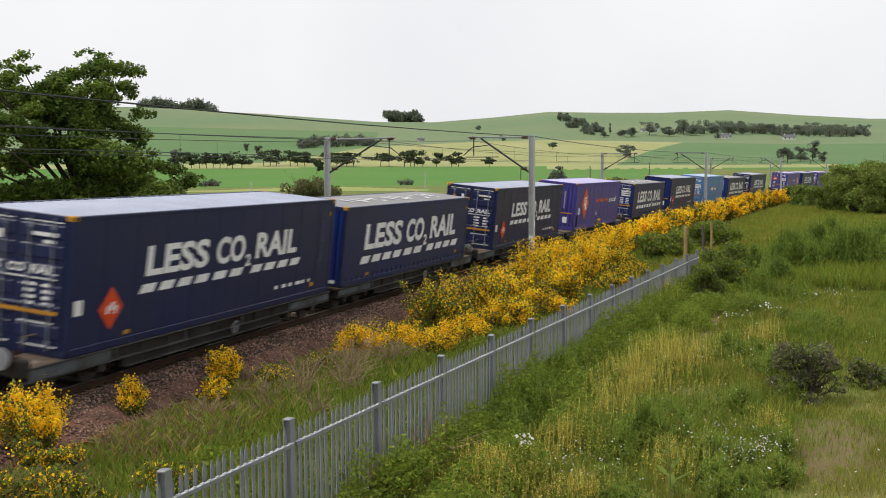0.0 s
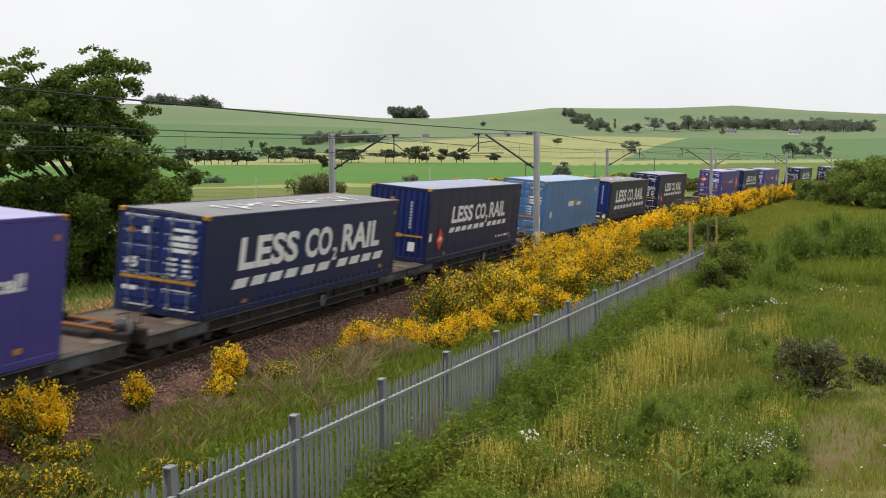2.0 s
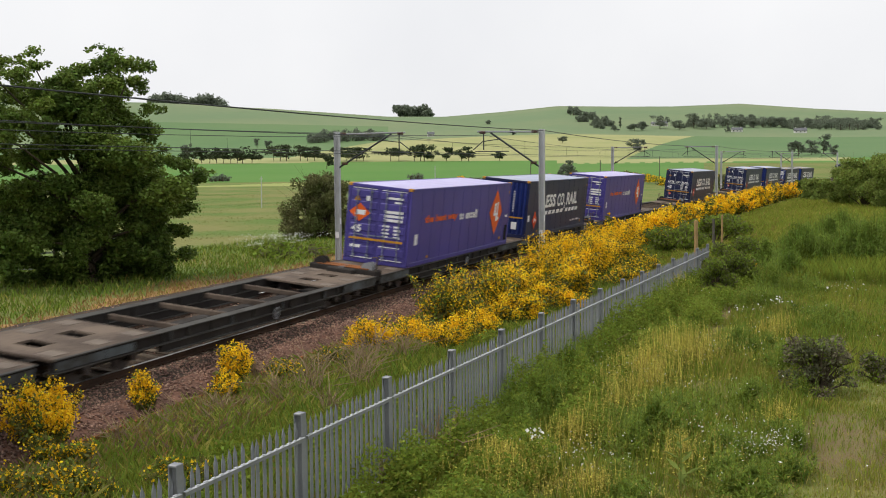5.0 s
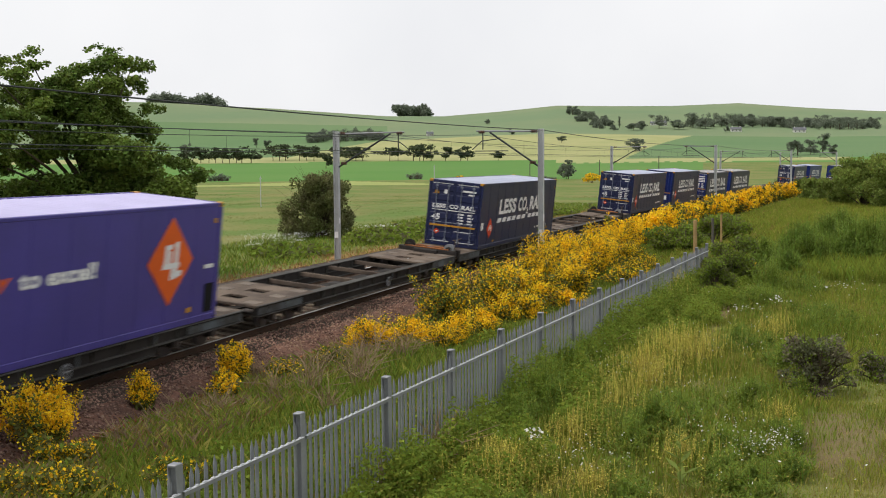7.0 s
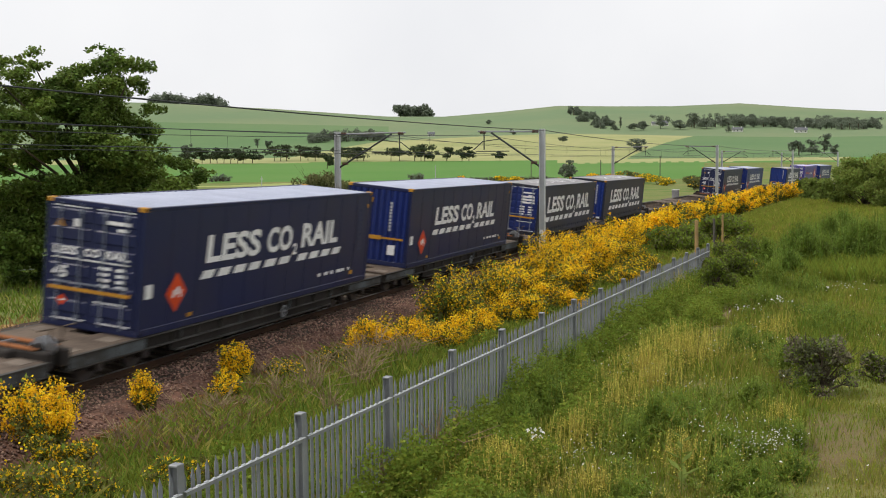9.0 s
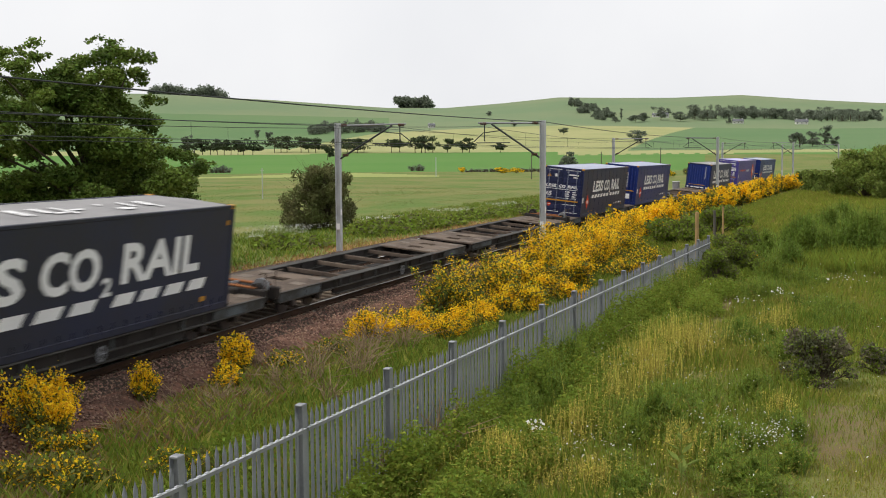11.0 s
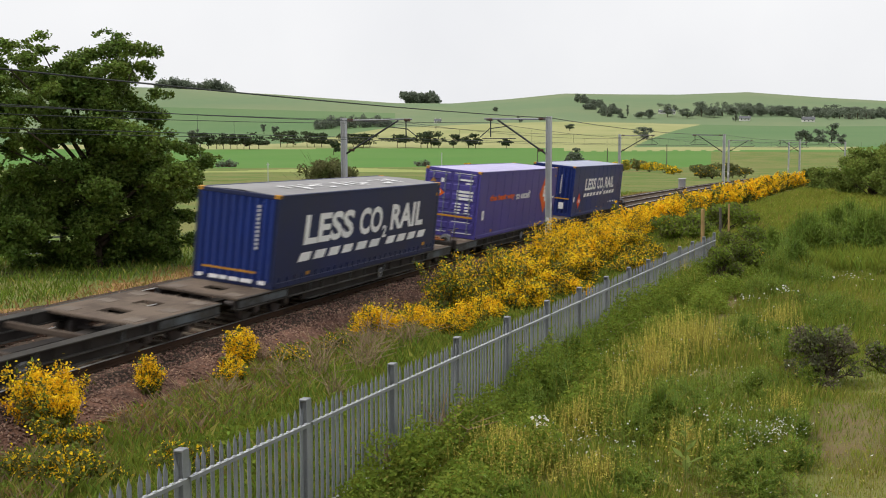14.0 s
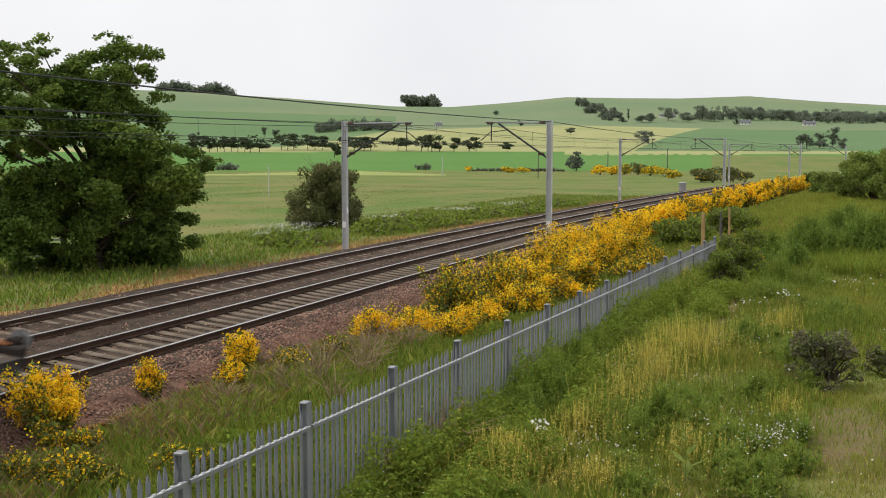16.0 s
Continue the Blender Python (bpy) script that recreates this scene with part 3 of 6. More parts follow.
def bar(b, face, x0, x1, z0, z1, lean=0.0, depth=0.006, slot=0):
    at = FACE[face]
    b.add([at(x0, z0, depth), at(x1, z0, depth), at(x1 + lean, z1, depth), at(x0 + lean, z1, depth)], [(0, 1, 2, 3)], slot)


def diamond(b, face, x, z, w, h, depth=0.006, slot=0):
    at = FACE[face]
    b.add([at(x - w, z, depth), at(x, z - h, depth), at(x + w, z, depth), at(x, z + h, depth)], [(0, 1, 2, 3)], slot)


SHAPES = {w: lettering(w, 0.034, 0.06) for w in ("LESS", "CO", "2", "RAIL", "45", "the best way", "to excel!")}
MESHES = {}


def shared(key, make):
    if key not in MESHES:
        MESHES[key] = make()
    return MESHES[key]


def body_mesh(high, paint, curtain):
    b, h, s = Build(), LONG / 2, WIDE / 2
    b.box(-h + 0.09, h - 0.04, -s + 0.014, s - 0.014, 0.12, high - 0.07)
    for y0, y1 in ((-s, -s + 0.1), (s - 0.1, s)):
        b.box(-h, h, y0, y1, 0.0, 0.16, bevel=0.012)
        b.box(-h, h, y0, y1, high - 0.09, high - 0.01, bevel=0.012)
        for x0, x1 in ((-h, -h + 0.17), (h - 0.17, h)):
            b.box(x0, x1, y0 - 0.002, y1 + 0.002, 0.0, high - 0.002, bevel=0.015)
    for x0, x1 in ((-h, -h + 0.1), (h - 0.1, h)):
        b.box(x0, x1, -s, s, 0.0, 0.17, bevel=0.012)
        b.box(x0, x1, -s, s, high - 0.13, high - 0.012, bevel=0.012)
    if curtain:
        for i in range(28):
            x = -h + 0.4 + i * (LONG - 0.8) / 27
            b.box(x - 0.02, x + 0.02, -s - 0.006, -s + 0.02, 0.1, 0.3)
    else:
        for i in range(1, 11):
            x = -h + i * LONG / 11
            b.box(x - 0.012, x + 0.012, -s + 0.008, -s + 0.016, 0.16, high - 0.09)
    return b.mesh("body", paint)


def roof_mesh(high, paint, curtain):
    b, h, s = Build(), LONG / 2 - 0.1, WIDE / 2 - 0.1
    n = 40
    top = high - 0.012
    v, f = [], []
    for i in range(n * 4 + 1):
        x = -h + 2 * h * i / (n * 4)
        z = top - (0.014 if i % 4 in (1, 2) and not curtain else 0.0)
        v += [(x, -s, z - 0.01), (x, 0, z + (0.0 if not curtain else 0.03)), (x, s, z - 0.01)]
    for i in range(n * 4):
        for j in range(2):
            f.append((i * 3 + j, (i + 1) * 3 + j, (i + 1) * 3 + j + 1, i * 3 + j + 1))
    b.add(v, f)
    return b.mesh("roof", paint)


def door_mesh(high, paint, y0, y1):
    """One door leaf: a pressed sheet with six raised panels inside a flat rim."""
    b, h = Build(), LONG / 2
    zs, ds = [0.18, 0.32], [0.012, 0.012]
    step = (high - 0.6) / 5.6
    for i in range(6):
        z = 0.34 + i * step
        zs += [z, z + 0.03, z + 0.26, z + 0.29]
        ds += [0.012, 0.04, 0.04, 0.012]
    zs.append(high - 0.14)
    ds.append(0.012)
    ys = [y0, y0 + 0.05, y0 + 0.09, y1 - 0.09, y1 - 0.05, y1]
    v, f, n = [], [], len(ys)
    for z, d in zip(zs, ds):
        v += [(-h - (d if 1 < k < 4 else 0.012), y, z) for k, y in enumerate(ys)]
    for i in range(len(zs) - 1):
        for k in range(n - 1):
            f.append((i * n + k, i * n + k + 1, (i + 1) * n + k + 1, (i + 1) * n + k))
    m = len(zs) - 1
    rim = [k for k in range(n)] + [i * n + n - 1 for i in range(1, m)] + [m * n + k for k in range(n)][::-1] + [i * n for i in range(1, m)][::-1]
    q = len(v)
    v += [(-h + 0.03, v[k][1], v[k][2]) for k in rim]
    c = len(rim)
    f += [(rim[k], q + k, q + (k + 1) % c, rim[(k + 1) % c]) for k in range(c)]
    b.add(v, f)
    return b.mesh("door", paint)


def rod_mesh(high, y):
    b, h = Build(), LONG / 2
    b.tube([(-h - 0.06, y, 0.12), (-h - 0.06, y, high - 0.08)], 0.021, 6)
    for z in (0.25, 0.9, 1.6, high - 0.3):
        b.box(-h - 0.075, -h - 0.03, y - 0.05, y + 0.05, z, z + 0.07)
    e = 0.3 if y < 0 else -0.3
    b.box(-h - 0.088, -h - 0.06, min(y, y + e) - 0.02, max(y, y + e) + 0.02, 1.02, 1.06)
    return b.mesh("locking_rod", M["steel"])


def plain_end_mesh(high, paint):
    b, h = Build(), LONG / 2
    n, v, f = 56, [], []
    for i in range(n + 1):
        y = -1.12 + 2.24 * i / n
        d = (0.0, 0.0, 0.0, 0.06, 0.06, 0.06)[i % 6]
        v += [(-h - 0.005 + d, y, 0.17), (-h - 0.005 + d, y, high - 0.13)]
    for i in range(n):
        f.append((2 * i, 2 * i + 2, 2 * i + 3, 2 * i + 1))
    b.add(v, f)
    return b.mesh("end_wall", paint)


def casting_mesh(paint):
    b = Build()
    b.box(-0.004, 0.18, -0.004, 0.165, -0.004, 0.12, bevel=0.02)
    b.box(0.05, 0.12, -0.008, 0.0, 0.03, 0.085, 1)
    return b.mesh("corner_casting", paint, M["black"])


WORDS = (("LESS", 2.85, 5.75, 0.0, 1.0), ("CO", 6.15, 7.72, 0.0, 1.0), ("2", 7.77, 8.08, -0.23, 0.23), ("RAIL", 8.35, 11.0, 0.0, 1.0))
DASHES = [(xa + i * step, step) for xa, n, step in ((2.62, 4, 0.83), (6.0, 2, 0.9), (8.1, 4, 0.83)) for i in range(n)]


def word_mesh(word, x0, scale, z0, high):
    b = Build()
    w, xa, xb, za, zb = word
    at = lambda x: x0 + (x - 2.85) * scale - LONG / 2
    sign(b, SHAPES[w], "side", at(xa), at(xb), z0 + za * high, z0 + zb * high)
    return b.mesh("slogan_word", M["white"])


def dash_mesh(dash, x0, scale, zd, high):
    b = Build()
    xa, step = dash
    x = x0 + (xa - 2.85) * scale - LONG / 2
    bar(b, "side", x, x + step * 0.72 * scale, zd, zd + high, 0.16 * scale)
    return b.mesh("slanted_dash", M["white"])


def stencil_mesh(high):
    """Faint column of stencilled figures by the trailing corner."""
    b, h = Build(), LONG / 2
    for i in range(9):
        bar(b, "side", 12.72 - h, 12.92 - h + 0.05 * (i % 3), high - 0.62 - 0.155 * i, high - 0.52 - 0.155 * i)
    return b.mesh("stencil", M["faint"])


def hazard_mesh():
    b, h = Build(), LONG / 2
    diamond(b, "side", 1.55 - h, 0.87, 0.46, 0.47, 0.006, 0)
    for x, z, w in ((1.42, 0.86, 0.1), (1.58, 0.92, 0.12), (1.72, 0.84, 0.08)):
        bar(b, "side", x - h - w / 2, x - h + w / 2, z - 0.1, z + 0.08, 0.04, 0.010, 1)
    return b.mesh("emblem", M["red"], M["white"])


def big_emblem_mesh(x):
    b, h = Build(), LONG / 2
    diamond(b, "side", x - h, 1.6, 1.02, 1.03, 0.006, 0)
    for dx, dz, w, hh in ((-0.24, 0.16, 0.16, 0.44), (0.20, 0.02, 0.17, 0.86), (-0.02, -0.10, 0.74, 0.13), (-0.10, 0.34, 0.26, 0.12), (0.30, -0.30, 0.34, 0.13), (-0.06, 0.10, 0.12, 0.30), (0.02, -0.30, 0.12, 0.26)):
        bar(b, "side", x - h + dx - w / 2, x - h + dx + w / 2, 1.6 + dz - hh / 2, 1.6 + dz + hh / 2, 0.05, 0.010 + 0.002 * (w < 0.25), 1)
    return b.mesh("emblem", M["orange"], M["white"])


def motto_mesh(x, width, mat, word, z=1.5, high=0.36):
    b = Build()
    sign(b, SHAPES[word], "side", x - LONG / 2, x + width - LONG / 2, z, z + high)
    return b.mesh("motto", mat)


def side_marks_mesh(kind):
    b, h = Build(), LONG / 2
    if kind == "navy":
        bar(b, "side", 0.2 - h, 0.5 - h, 0.84, 1.16)
        for i, w in enumerate((0.35, 0.5, 0.4, 0.75, 0.3, 0.2)):
            bar(b, "side", 9.75 - h + i * 0.46, 9.75 - h + i * 0.46 + w * 0.55, 0.45, 0.55)
    elif kind == "purple_front":
        bar(b, "side", 0.75 - h, 1.15 - h, 0.95, 1.35)
        bar(b, "side", 6.0 - h, 6.3 - h, 0.75, 0.95)
    elif kind == "purple":
        bar(b, "side", 0.62 - h, 0.95 - h, 0.8, 1.2)
        bar(b, "side", 12.95 - h, 13.4 - h, 1.3, 1.4)
    elif kind == "sky":
        bar(b, "side", 1.1 - h, 1.5 - h, 0.85, 1.2)
        bar(b, "side", 5.3 - h, 6.7 - h, 1.36, 1.66, 0.14)
        bar(b, "side", 7.55 - h, 8.6 - h, 1.38, 1.58, 0.1)
        bar(b, "side", 12.5 - h, 12.75 - h, 2.1, 2.35)
    return b.mesh("markings", M["white"])


def amber_marks_mesh(face, high, curtain=False):
    b, h = Build(), LONG / 2
    bar(b, "side", 2.1 - h, 2.35 - h, 0.22, 0.32)
    bar(b, "side", 12.2 - h, 12.45 - h, 0.30, 0.42)
    bar(b, "side", 13.3 - h, 13.45 - h, high - 0.5, high - 0.38)
    if face == "doors":
        bar(b, "lead", -1.05, 1.05, 0.86, 0.94, 0, 0.09)
        b.add([FACE["lead"](-0.98, high - 0.62, 0.045), FACE["lead"](-0.72, high - 0.62, 0.045), FACE["lead"](-0.85, high - 0.40, 0.045)], [(0, 1, 2)])
    elif curtain:
        bar(b, "lead", -0.95, 0.72, 0.38, 0.44, 0, 0.03)
    else:
        bar(b, "lead", -1.05, 1.05, 0.98, 1.05, 0, 0.03)
        bar(b, "lead", -0.25, 0.2, 0.94, 1.09, 0, 0.034)
        bar(b, "lead", -0.38, -0.22, high - 0.62, high - 0.44, 0, 0.03)
    return b.mesh("amber_markings", M["amber"])


def end_marks_mesh(face, high, emblem, slogan):
    """White bars, figures and an emblem on the leading end."""
    b = Build()
    d = 0.045
    if face == "doors":
        sign(b, SHAPES["45"], "lead", -1.0, -0.62, 1.12, 1.40, d)
        if slogan:
            for w, x0, x1 in (("LESS", -1.0, -0.38), ("CO", -0.2, 0.2), ("RAIL", 0.34, 0.98)):
                sign(b, SHAPES[w], "lead", x0, x1, 1.66, 1.84, d)
            bar(b, "lead", -1.0, 0.98, 1.56, 1.59, 0, d)
        for i in range(4):
            bar(b, "lead", 0.22, 0.46 + 0.03 * (i % 2), 1.02 + i * 0.13, 1.09 + i * 0.13, 0, d)
            bar(b, "lead", 0.66, 0.92 - 0.04 * (i % 2), 1.02 + i * 0.13, 1.09 + i * 0.13, 0, d)
        bar(b, "lead", 0.35, 0.95, high - 0.46, high - 0.38, 0, d)
        bar(b, "lead", 0.62, 0.9, high - 0.60, high - 0.53, 0, d)
        bar(b, "lead", 0.12, 0.95, 0.66, 0.69, 0, d)
        bar(b, "lead", -0.5, -0.36, high - 0.6, high - 0.42, 0, d)
        for y0, y1 in ((-1.05, -0.1), (0.1, 1.05)):
            bar(b, "lead", y0, y1, high - 0.17, high - 0.145, 0, d)
            bar(b, "lead", y0 + 0.1, y1, 0.19, 0.22, 0, d)
        if not slogan:
            for i in range(3):
                bar(b, "lead", 0.25, 0.98, 1.62 + i * 0.15, 1.72 + i * 0.15, 0, d)
            bar(b, "lead", -1.0, -0.6, 0.55, 0.66, 0, d)
        if emblem:
            diamond(b, "lead", -0.72, 0.62 if slogan else 1.85, 0.15 if slogan else 0.42, 0.13 if slogan else 0.34, d, 1)
            bar(b, "lead", -0.78 if slogan else -0.9, -0.66 if slogan else -0.52, 0.6 if slogan else 1.76, 0.64 if slogan else 1.94, 0.04, d + 0.004, 0)
    elif high < 2.7:
        for y0, y1 in ((-1.1, -0.92), (-0.72, -0.42), (-0.38, -0.16), (-0.1, 0.2), (0.26, 0.62), (0.8, 1.02)):
            bar(b, "lead", y0, y1, 0.10, 0.21, 0, 0.03)
        for i in range(11):
            bar(b, "lead", 0.62, 0.72, 1.05 + i * 0.115, 1.13 + i * 0.115, 0, 0.03, 2)
    else:
        for y in (-0.62, 0.62):
            bar(b, "lead", y - 0.14, y + 0.14, 0.42, 0.78, 0, 0.03)
        for i in range(9):
            bar(b, "lead", 0.46, 0.55, 1.3 + i * 0.12, 1.385 + i * 0.12, 0, 0.03, 2)
    return b.mesh("end_markings", M["white"], M["orange"] if not slogan else M["red"], M["dim"])


def roof_marks_mesh(high):
    b, r = Build(), random.Random(8)
    for i in range(12):
        if i in (4, 8):
            continue
        x = -4.6 + i * 0.78
        for _ in range(3):
            xa, ya = x + r.uniform(0, 0.3), r.uniform(-0.75, -0.1)
            w, d = (r.uniform(0.12, 0.2), r.uniform(0.5, 0.8)) if r.random() < 0.6 else (r.uniform(0.35, 0.5), r.uniform(0.14, 0.2))
            yb = min(ya + d, 0.1)
            z = lambda y: high + 0.018 + 0.03 * (1 - abs(y) / 1.15) - 0.008
            b.add([(xa, ya, z(ya)), (xa + w, ya, z(ya)), (xa + w + 0.08, yb, z(yb)), (xa + 0.08, yb, z(yb))], [(0, 1, 2, 3)])
    return b.mesh("roof_lettering", M["white"])


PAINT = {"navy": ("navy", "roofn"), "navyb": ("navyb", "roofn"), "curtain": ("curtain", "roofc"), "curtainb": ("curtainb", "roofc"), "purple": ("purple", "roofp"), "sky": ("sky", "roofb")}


def container(style, face):
    """A 45 foot container, its origin in the middle of its floor; face: what its leading end is."""
    body, roof = PAINT[style]
    curtain = style in ("curtain", "curtainb")
    high = 2.60 if curtain else 2.896
    slogan = style in ("navy", "navyb", "curtain", "curtainb")
    words = {"navy": "navy steel container with white slogan",
             "navyb": "bright navy container with white slogan",
             "curtain": "charcoal curtain-sided container with white slogan",
             "curtainb": "navy curtain-sided container with white slogan",
             "purple": "purple container with orange diamond emblem",
             "sky": "light blue container with faded markings"}[style]
    words += ", doors leading" if face == "doors" else ", plain end leading"
    ob = thing("freight_container", words, "container", group="containers on the train")
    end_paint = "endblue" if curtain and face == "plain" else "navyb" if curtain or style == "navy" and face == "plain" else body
    part("body", shared(("body", style), lambda: body_mesh(high, M[body], curtain)), ob)
    part("roof", shared(("roof", style), lambda: roof_mesh(high, M[roof], curtain)), ob, "pale roof")
    if face == "doors":
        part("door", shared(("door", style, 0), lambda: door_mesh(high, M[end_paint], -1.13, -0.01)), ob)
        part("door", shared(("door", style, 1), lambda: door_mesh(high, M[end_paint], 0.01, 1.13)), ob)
        for y in (-0.85, -0.3, 0.3, 0.85):
            part("locking_rod", shared(("rod", high, y), lambda: rod_mesh(high, y)), ob, "grey steel locking rod")
    else:
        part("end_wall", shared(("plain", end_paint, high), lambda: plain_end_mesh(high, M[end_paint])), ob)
    top_cast = shared("casting", lambda: casting_mesh(M["amber"]))
    low_cast = shared(("casting", body), lambda: casting_mesh(M[body]))
    for sx in (1, -1):
        for sy in (1, -1):
            for z in (0.0, high - 0.118):
                m = Matrix.Translation((-sx * LONG / 2, -sy * WIDE / 2, z)) @ Matrix.Diagonal((sx, sy, 1, 1))
                part("corner_casting", top_cast if z else low_cast, ob, "amber corner casting" if z else "", m)
    part_each("amber_mark", shared(("amber", face, high), lambda: amber_marks_mesh(face, high, curtain)), ob, "amber painted mark")
    part_each("end_mark", shared(("endm", face, high, style), lambda: end_marks_mesh(face, high, not curtain and style != "sky", slogan and not curtain)), ob, "painted mark on the leading end")
    if slogan:
        size = (1.75, 1.26, 1.10, 0.88) if curtain else (2.85, 1.0, 1.43, 0.70)
        dash = (1.75, 1.26, 0.64, 0.25) if curtain else (2.85, 1.0, 1.06, 0.20)
        for word in WORDS:
            part("slogan_word", shared(("word", curtain, word[0]), lambda: word_mesh(word, *size)), ob, "white painted slogan word")
        for d in DASHES:
            part("slanted_dash", shared(("dash", curtain, d), lambda: dash_mesh(d, *dash)), ob, "white slanted dash")
    if style in ("navy", "navyb"):
        part("emblem", shared("hazard", hazard_mesh), ob, "red-orange diamond emblem")
        part("stencil", shared("stencil", lambda: stencil_mesh(high)), ob, "dusty stencilled figures")["kind"] = "stuff"
        part_each("side_mark", shared("navym", lambda: side_marks_mesh("navy")), ob)
    if curtain:
        part_each("roof_mark", shared("rooflet", lambda: roof_marks_mesh(high)), ob, "white painted roof mark")
    if style == "purple":
        lead = face == "plain"
        part("emblem", shared(("big", lead), lambda: big_emblem_mesh(2.5 if lead else 11.35)), ob, "large orange diamond emblem")
        x = 5.7 if lead else 1.65
        part("motto", shared(("motto1", lead), lambda: motto_mesh(x, 4.0, M["orange"], "the best way")), ob, "orange lettering")
        part("motto", shared(("motto2", lead), lambda: motto_mesh(x + 4.25, 2.5, M["white"], "to excel!")), ob, "white lettering")
        def panel():
            b = Build()
            xa = 0.28 if lead else 13.05
            bar(b, "side", xa - LONG / 2, xa + 0.42 - LONG / 2, 0.22, 0.92)
            return b.mesh("panel", M["black"])
        part("panel", shared(("panel", lead), panel), ob, "dark panel by the corner")
        part_each("side_mark", shared(("pm", lead), lambda: side_marks_mesh("purple_front" if lead else "purple")), ob)
    if style == "sky":
        part_each("side_mark", shared("skym", lambda: side_marks_mesh("sky")), ob)

        def yellow():
            b = Build()
            bar(b, "side", 6.75 - LONG / 2, 7.45 - LONG / 2, 1.4, 1.72, 0.12)
            return b.mesh("logo", M["amber"])
        part("logo", shared("skyl", yellow), ob, "yellow shape")
    return ob


DECK = 0.81


def wagon_parts(inner, HALF):
    """The meshes of one half of a low twin container flat; its buffers are at the leading end, or, if inner, at the trailing end."""
    e = 1 if inner else -1
    g = {}
    for k, (y0, y1, out) in enumerate(((-1.22, -1.02, -1.275), (1.02, 1.22, 1.275))):
        b = Build()
        lo, hi = -HALF + 0.35, HALF - 0.35
        b.box(lo, hi, y0 + 0.05, y1 - 0.05, DECK - 0.30, DECK - 0.04)
        # top flange in the lighter grey: its lit edge is put into the colour
        b.box(lo, hi, min(y0, out), max(y1, out), DECK - 0.045, DECK - 0.014, 1, bevel=0.006)
        b.box(lo, hi, min(y0, out * 0.99), max(y1, out * 0.99), DECK - 0.325, DECK - 0.295, 1, bevel=0.006)
        b.box(-HALF * 0.52, HALF * 0.52, y0 + 0.06, y1 - 0.06, DECK - 0.52, DECK - 0.31)
        b.box(-HALF * 0.50, HALF * 0.50, y0 - 0.01, y1 + 0.01, DECK - 0.545, DECK - 0.52, 1)
        x = lo + 0.6
        while x < hi - 0.4:
            b.box(x, x + 0.016, y0 - 0.02, y1 + 0.02, DECK - 0.30, DECK - 0.04, 1)
            x += 1.15
        g["solebar", k] = (b.mesh("solebar", M["frame"], M["sill"]), "grimy ribbed steel solebar")
    b = Build()
    b.box(-HALF + 0.3, HALF - 0.3, -0.14, 0.14, DECK - 0.50, DECK - 0.34)
    g["centre_beam"] = (b.mesh("centre_beam", M["frame"]), "")
    b = Build()
    b.tube([(1.1, -1.16, 0.50), (1.1, -1.27, 0.50)], 0.05, 8)
    for r0, r1 in ((0.17, 0.13),):
        ring = [(1.1 + r * math.cos(a), y, 0.50 + r * math.sin(a)) for r, y in ((r0, -1.262), (r1, -1.262), (r1, -1.285), (r0, -1.285)) for a in [2 * math.pi * q / 20 for q in range(20)]]
        b.add(ring, [(c * 20 + q, c * 20 + (q + 1) % 20, (c + 1) % 4 * 20 + (q + 1) % 20, (c + 1) % 4 * 20 + q) for c in range(4) for q in range(20)])
    for a in (0.0, 2.09, 4.19):
        b.tube([(1.1, -1.274, 0.50), (1.1 + 0.17 * math.cos(a), -1.274, 0.50 + 0.17 * math.sin(a))], 0.014, 5)
    g["handbrake_wheel"] = (b.mesh("handbrake_wheel", M["galv"]), "pale spoked handbrake wheel")
    for k, (xa, xb, za, zb) in enumerate(((-2.6, -1.7, 0.22, 0.46), (-0.9, 0.2, 0.26, 0.44), (2.2, 2.9, 0.20, 0.45))):
        b = Build()
        b.box(xa, xb, -1.08, -0.62, za, zb, bevel=0.03)
        b.box(xa + 0.1, xa + 0.16, -1.0, -0.94, zb, DECK - 0.5)
        b.box(xb - 0.16, xb - 0.1, -1.0, -0.94, zb, DECK - 0.5)
        g["equipment_box", k] = (b.mesh("equipment_box", M["sill" if k == 1 else "frame"]), "")
    b = Build()
    b.tube([(-1.3, -0.55, 0.42), (1.6, -0.55, 0.42)], 0.14, 12)
    g["air_tank"] = (b.mesh("air_tank", M["sill"]), "grey air tank under the frame")
    for k, (x0, x1) in enumerate(((-HALF + 0.3, -HALF * 0.55), (HALF * 0.55, HALF - 0.3))):
        mid = (x0 + x1) / 2
        b = Build()
        xs = [x0, x0 + 0.75, x0 + 1.35, mid + 0.25, mid + 0.85, x1]
        ys = [-1.2, -0.30, 0.30, 1.2]
        solid = {(a, c) for a in range(5) for c in range(3) if not (c == 1 and a in (1, 3))}
        at = lambda a, c, t: (a * 4 + c) * 2 + t
        v = [(x, y, DECK - (0.013 if t else 0.07)) for x in xs for y in ys for t in (0, 1)]
        f = []
        for a, c in solid:
            f += [(at(a, c, 1), at(a + 1, c, 1), at(a + 1, c + 1, 1), at(a, c + 1, 1)), (at(a, c, 0), at(a, c + 1, 0), at(a + 1, c + 1, 0), at(a + 1, c, 0))]
            for (na, nc), p, q in (((a - 1, c), (a, c), (a, c + 1)), ((a + 1, c), (a + 1, c), (a + 1, c + 1)), ((a, c - 1), (a, c), (a + 1, c)), ((a, c + 1), (a, c + 1), (a + 1, c + 1))):
                if (na, nc) not in solid:
                    f.append((at(*p, 0), at(*q, 0), at(*q, 1), at(*p, 1)))
        b.add(v, f)
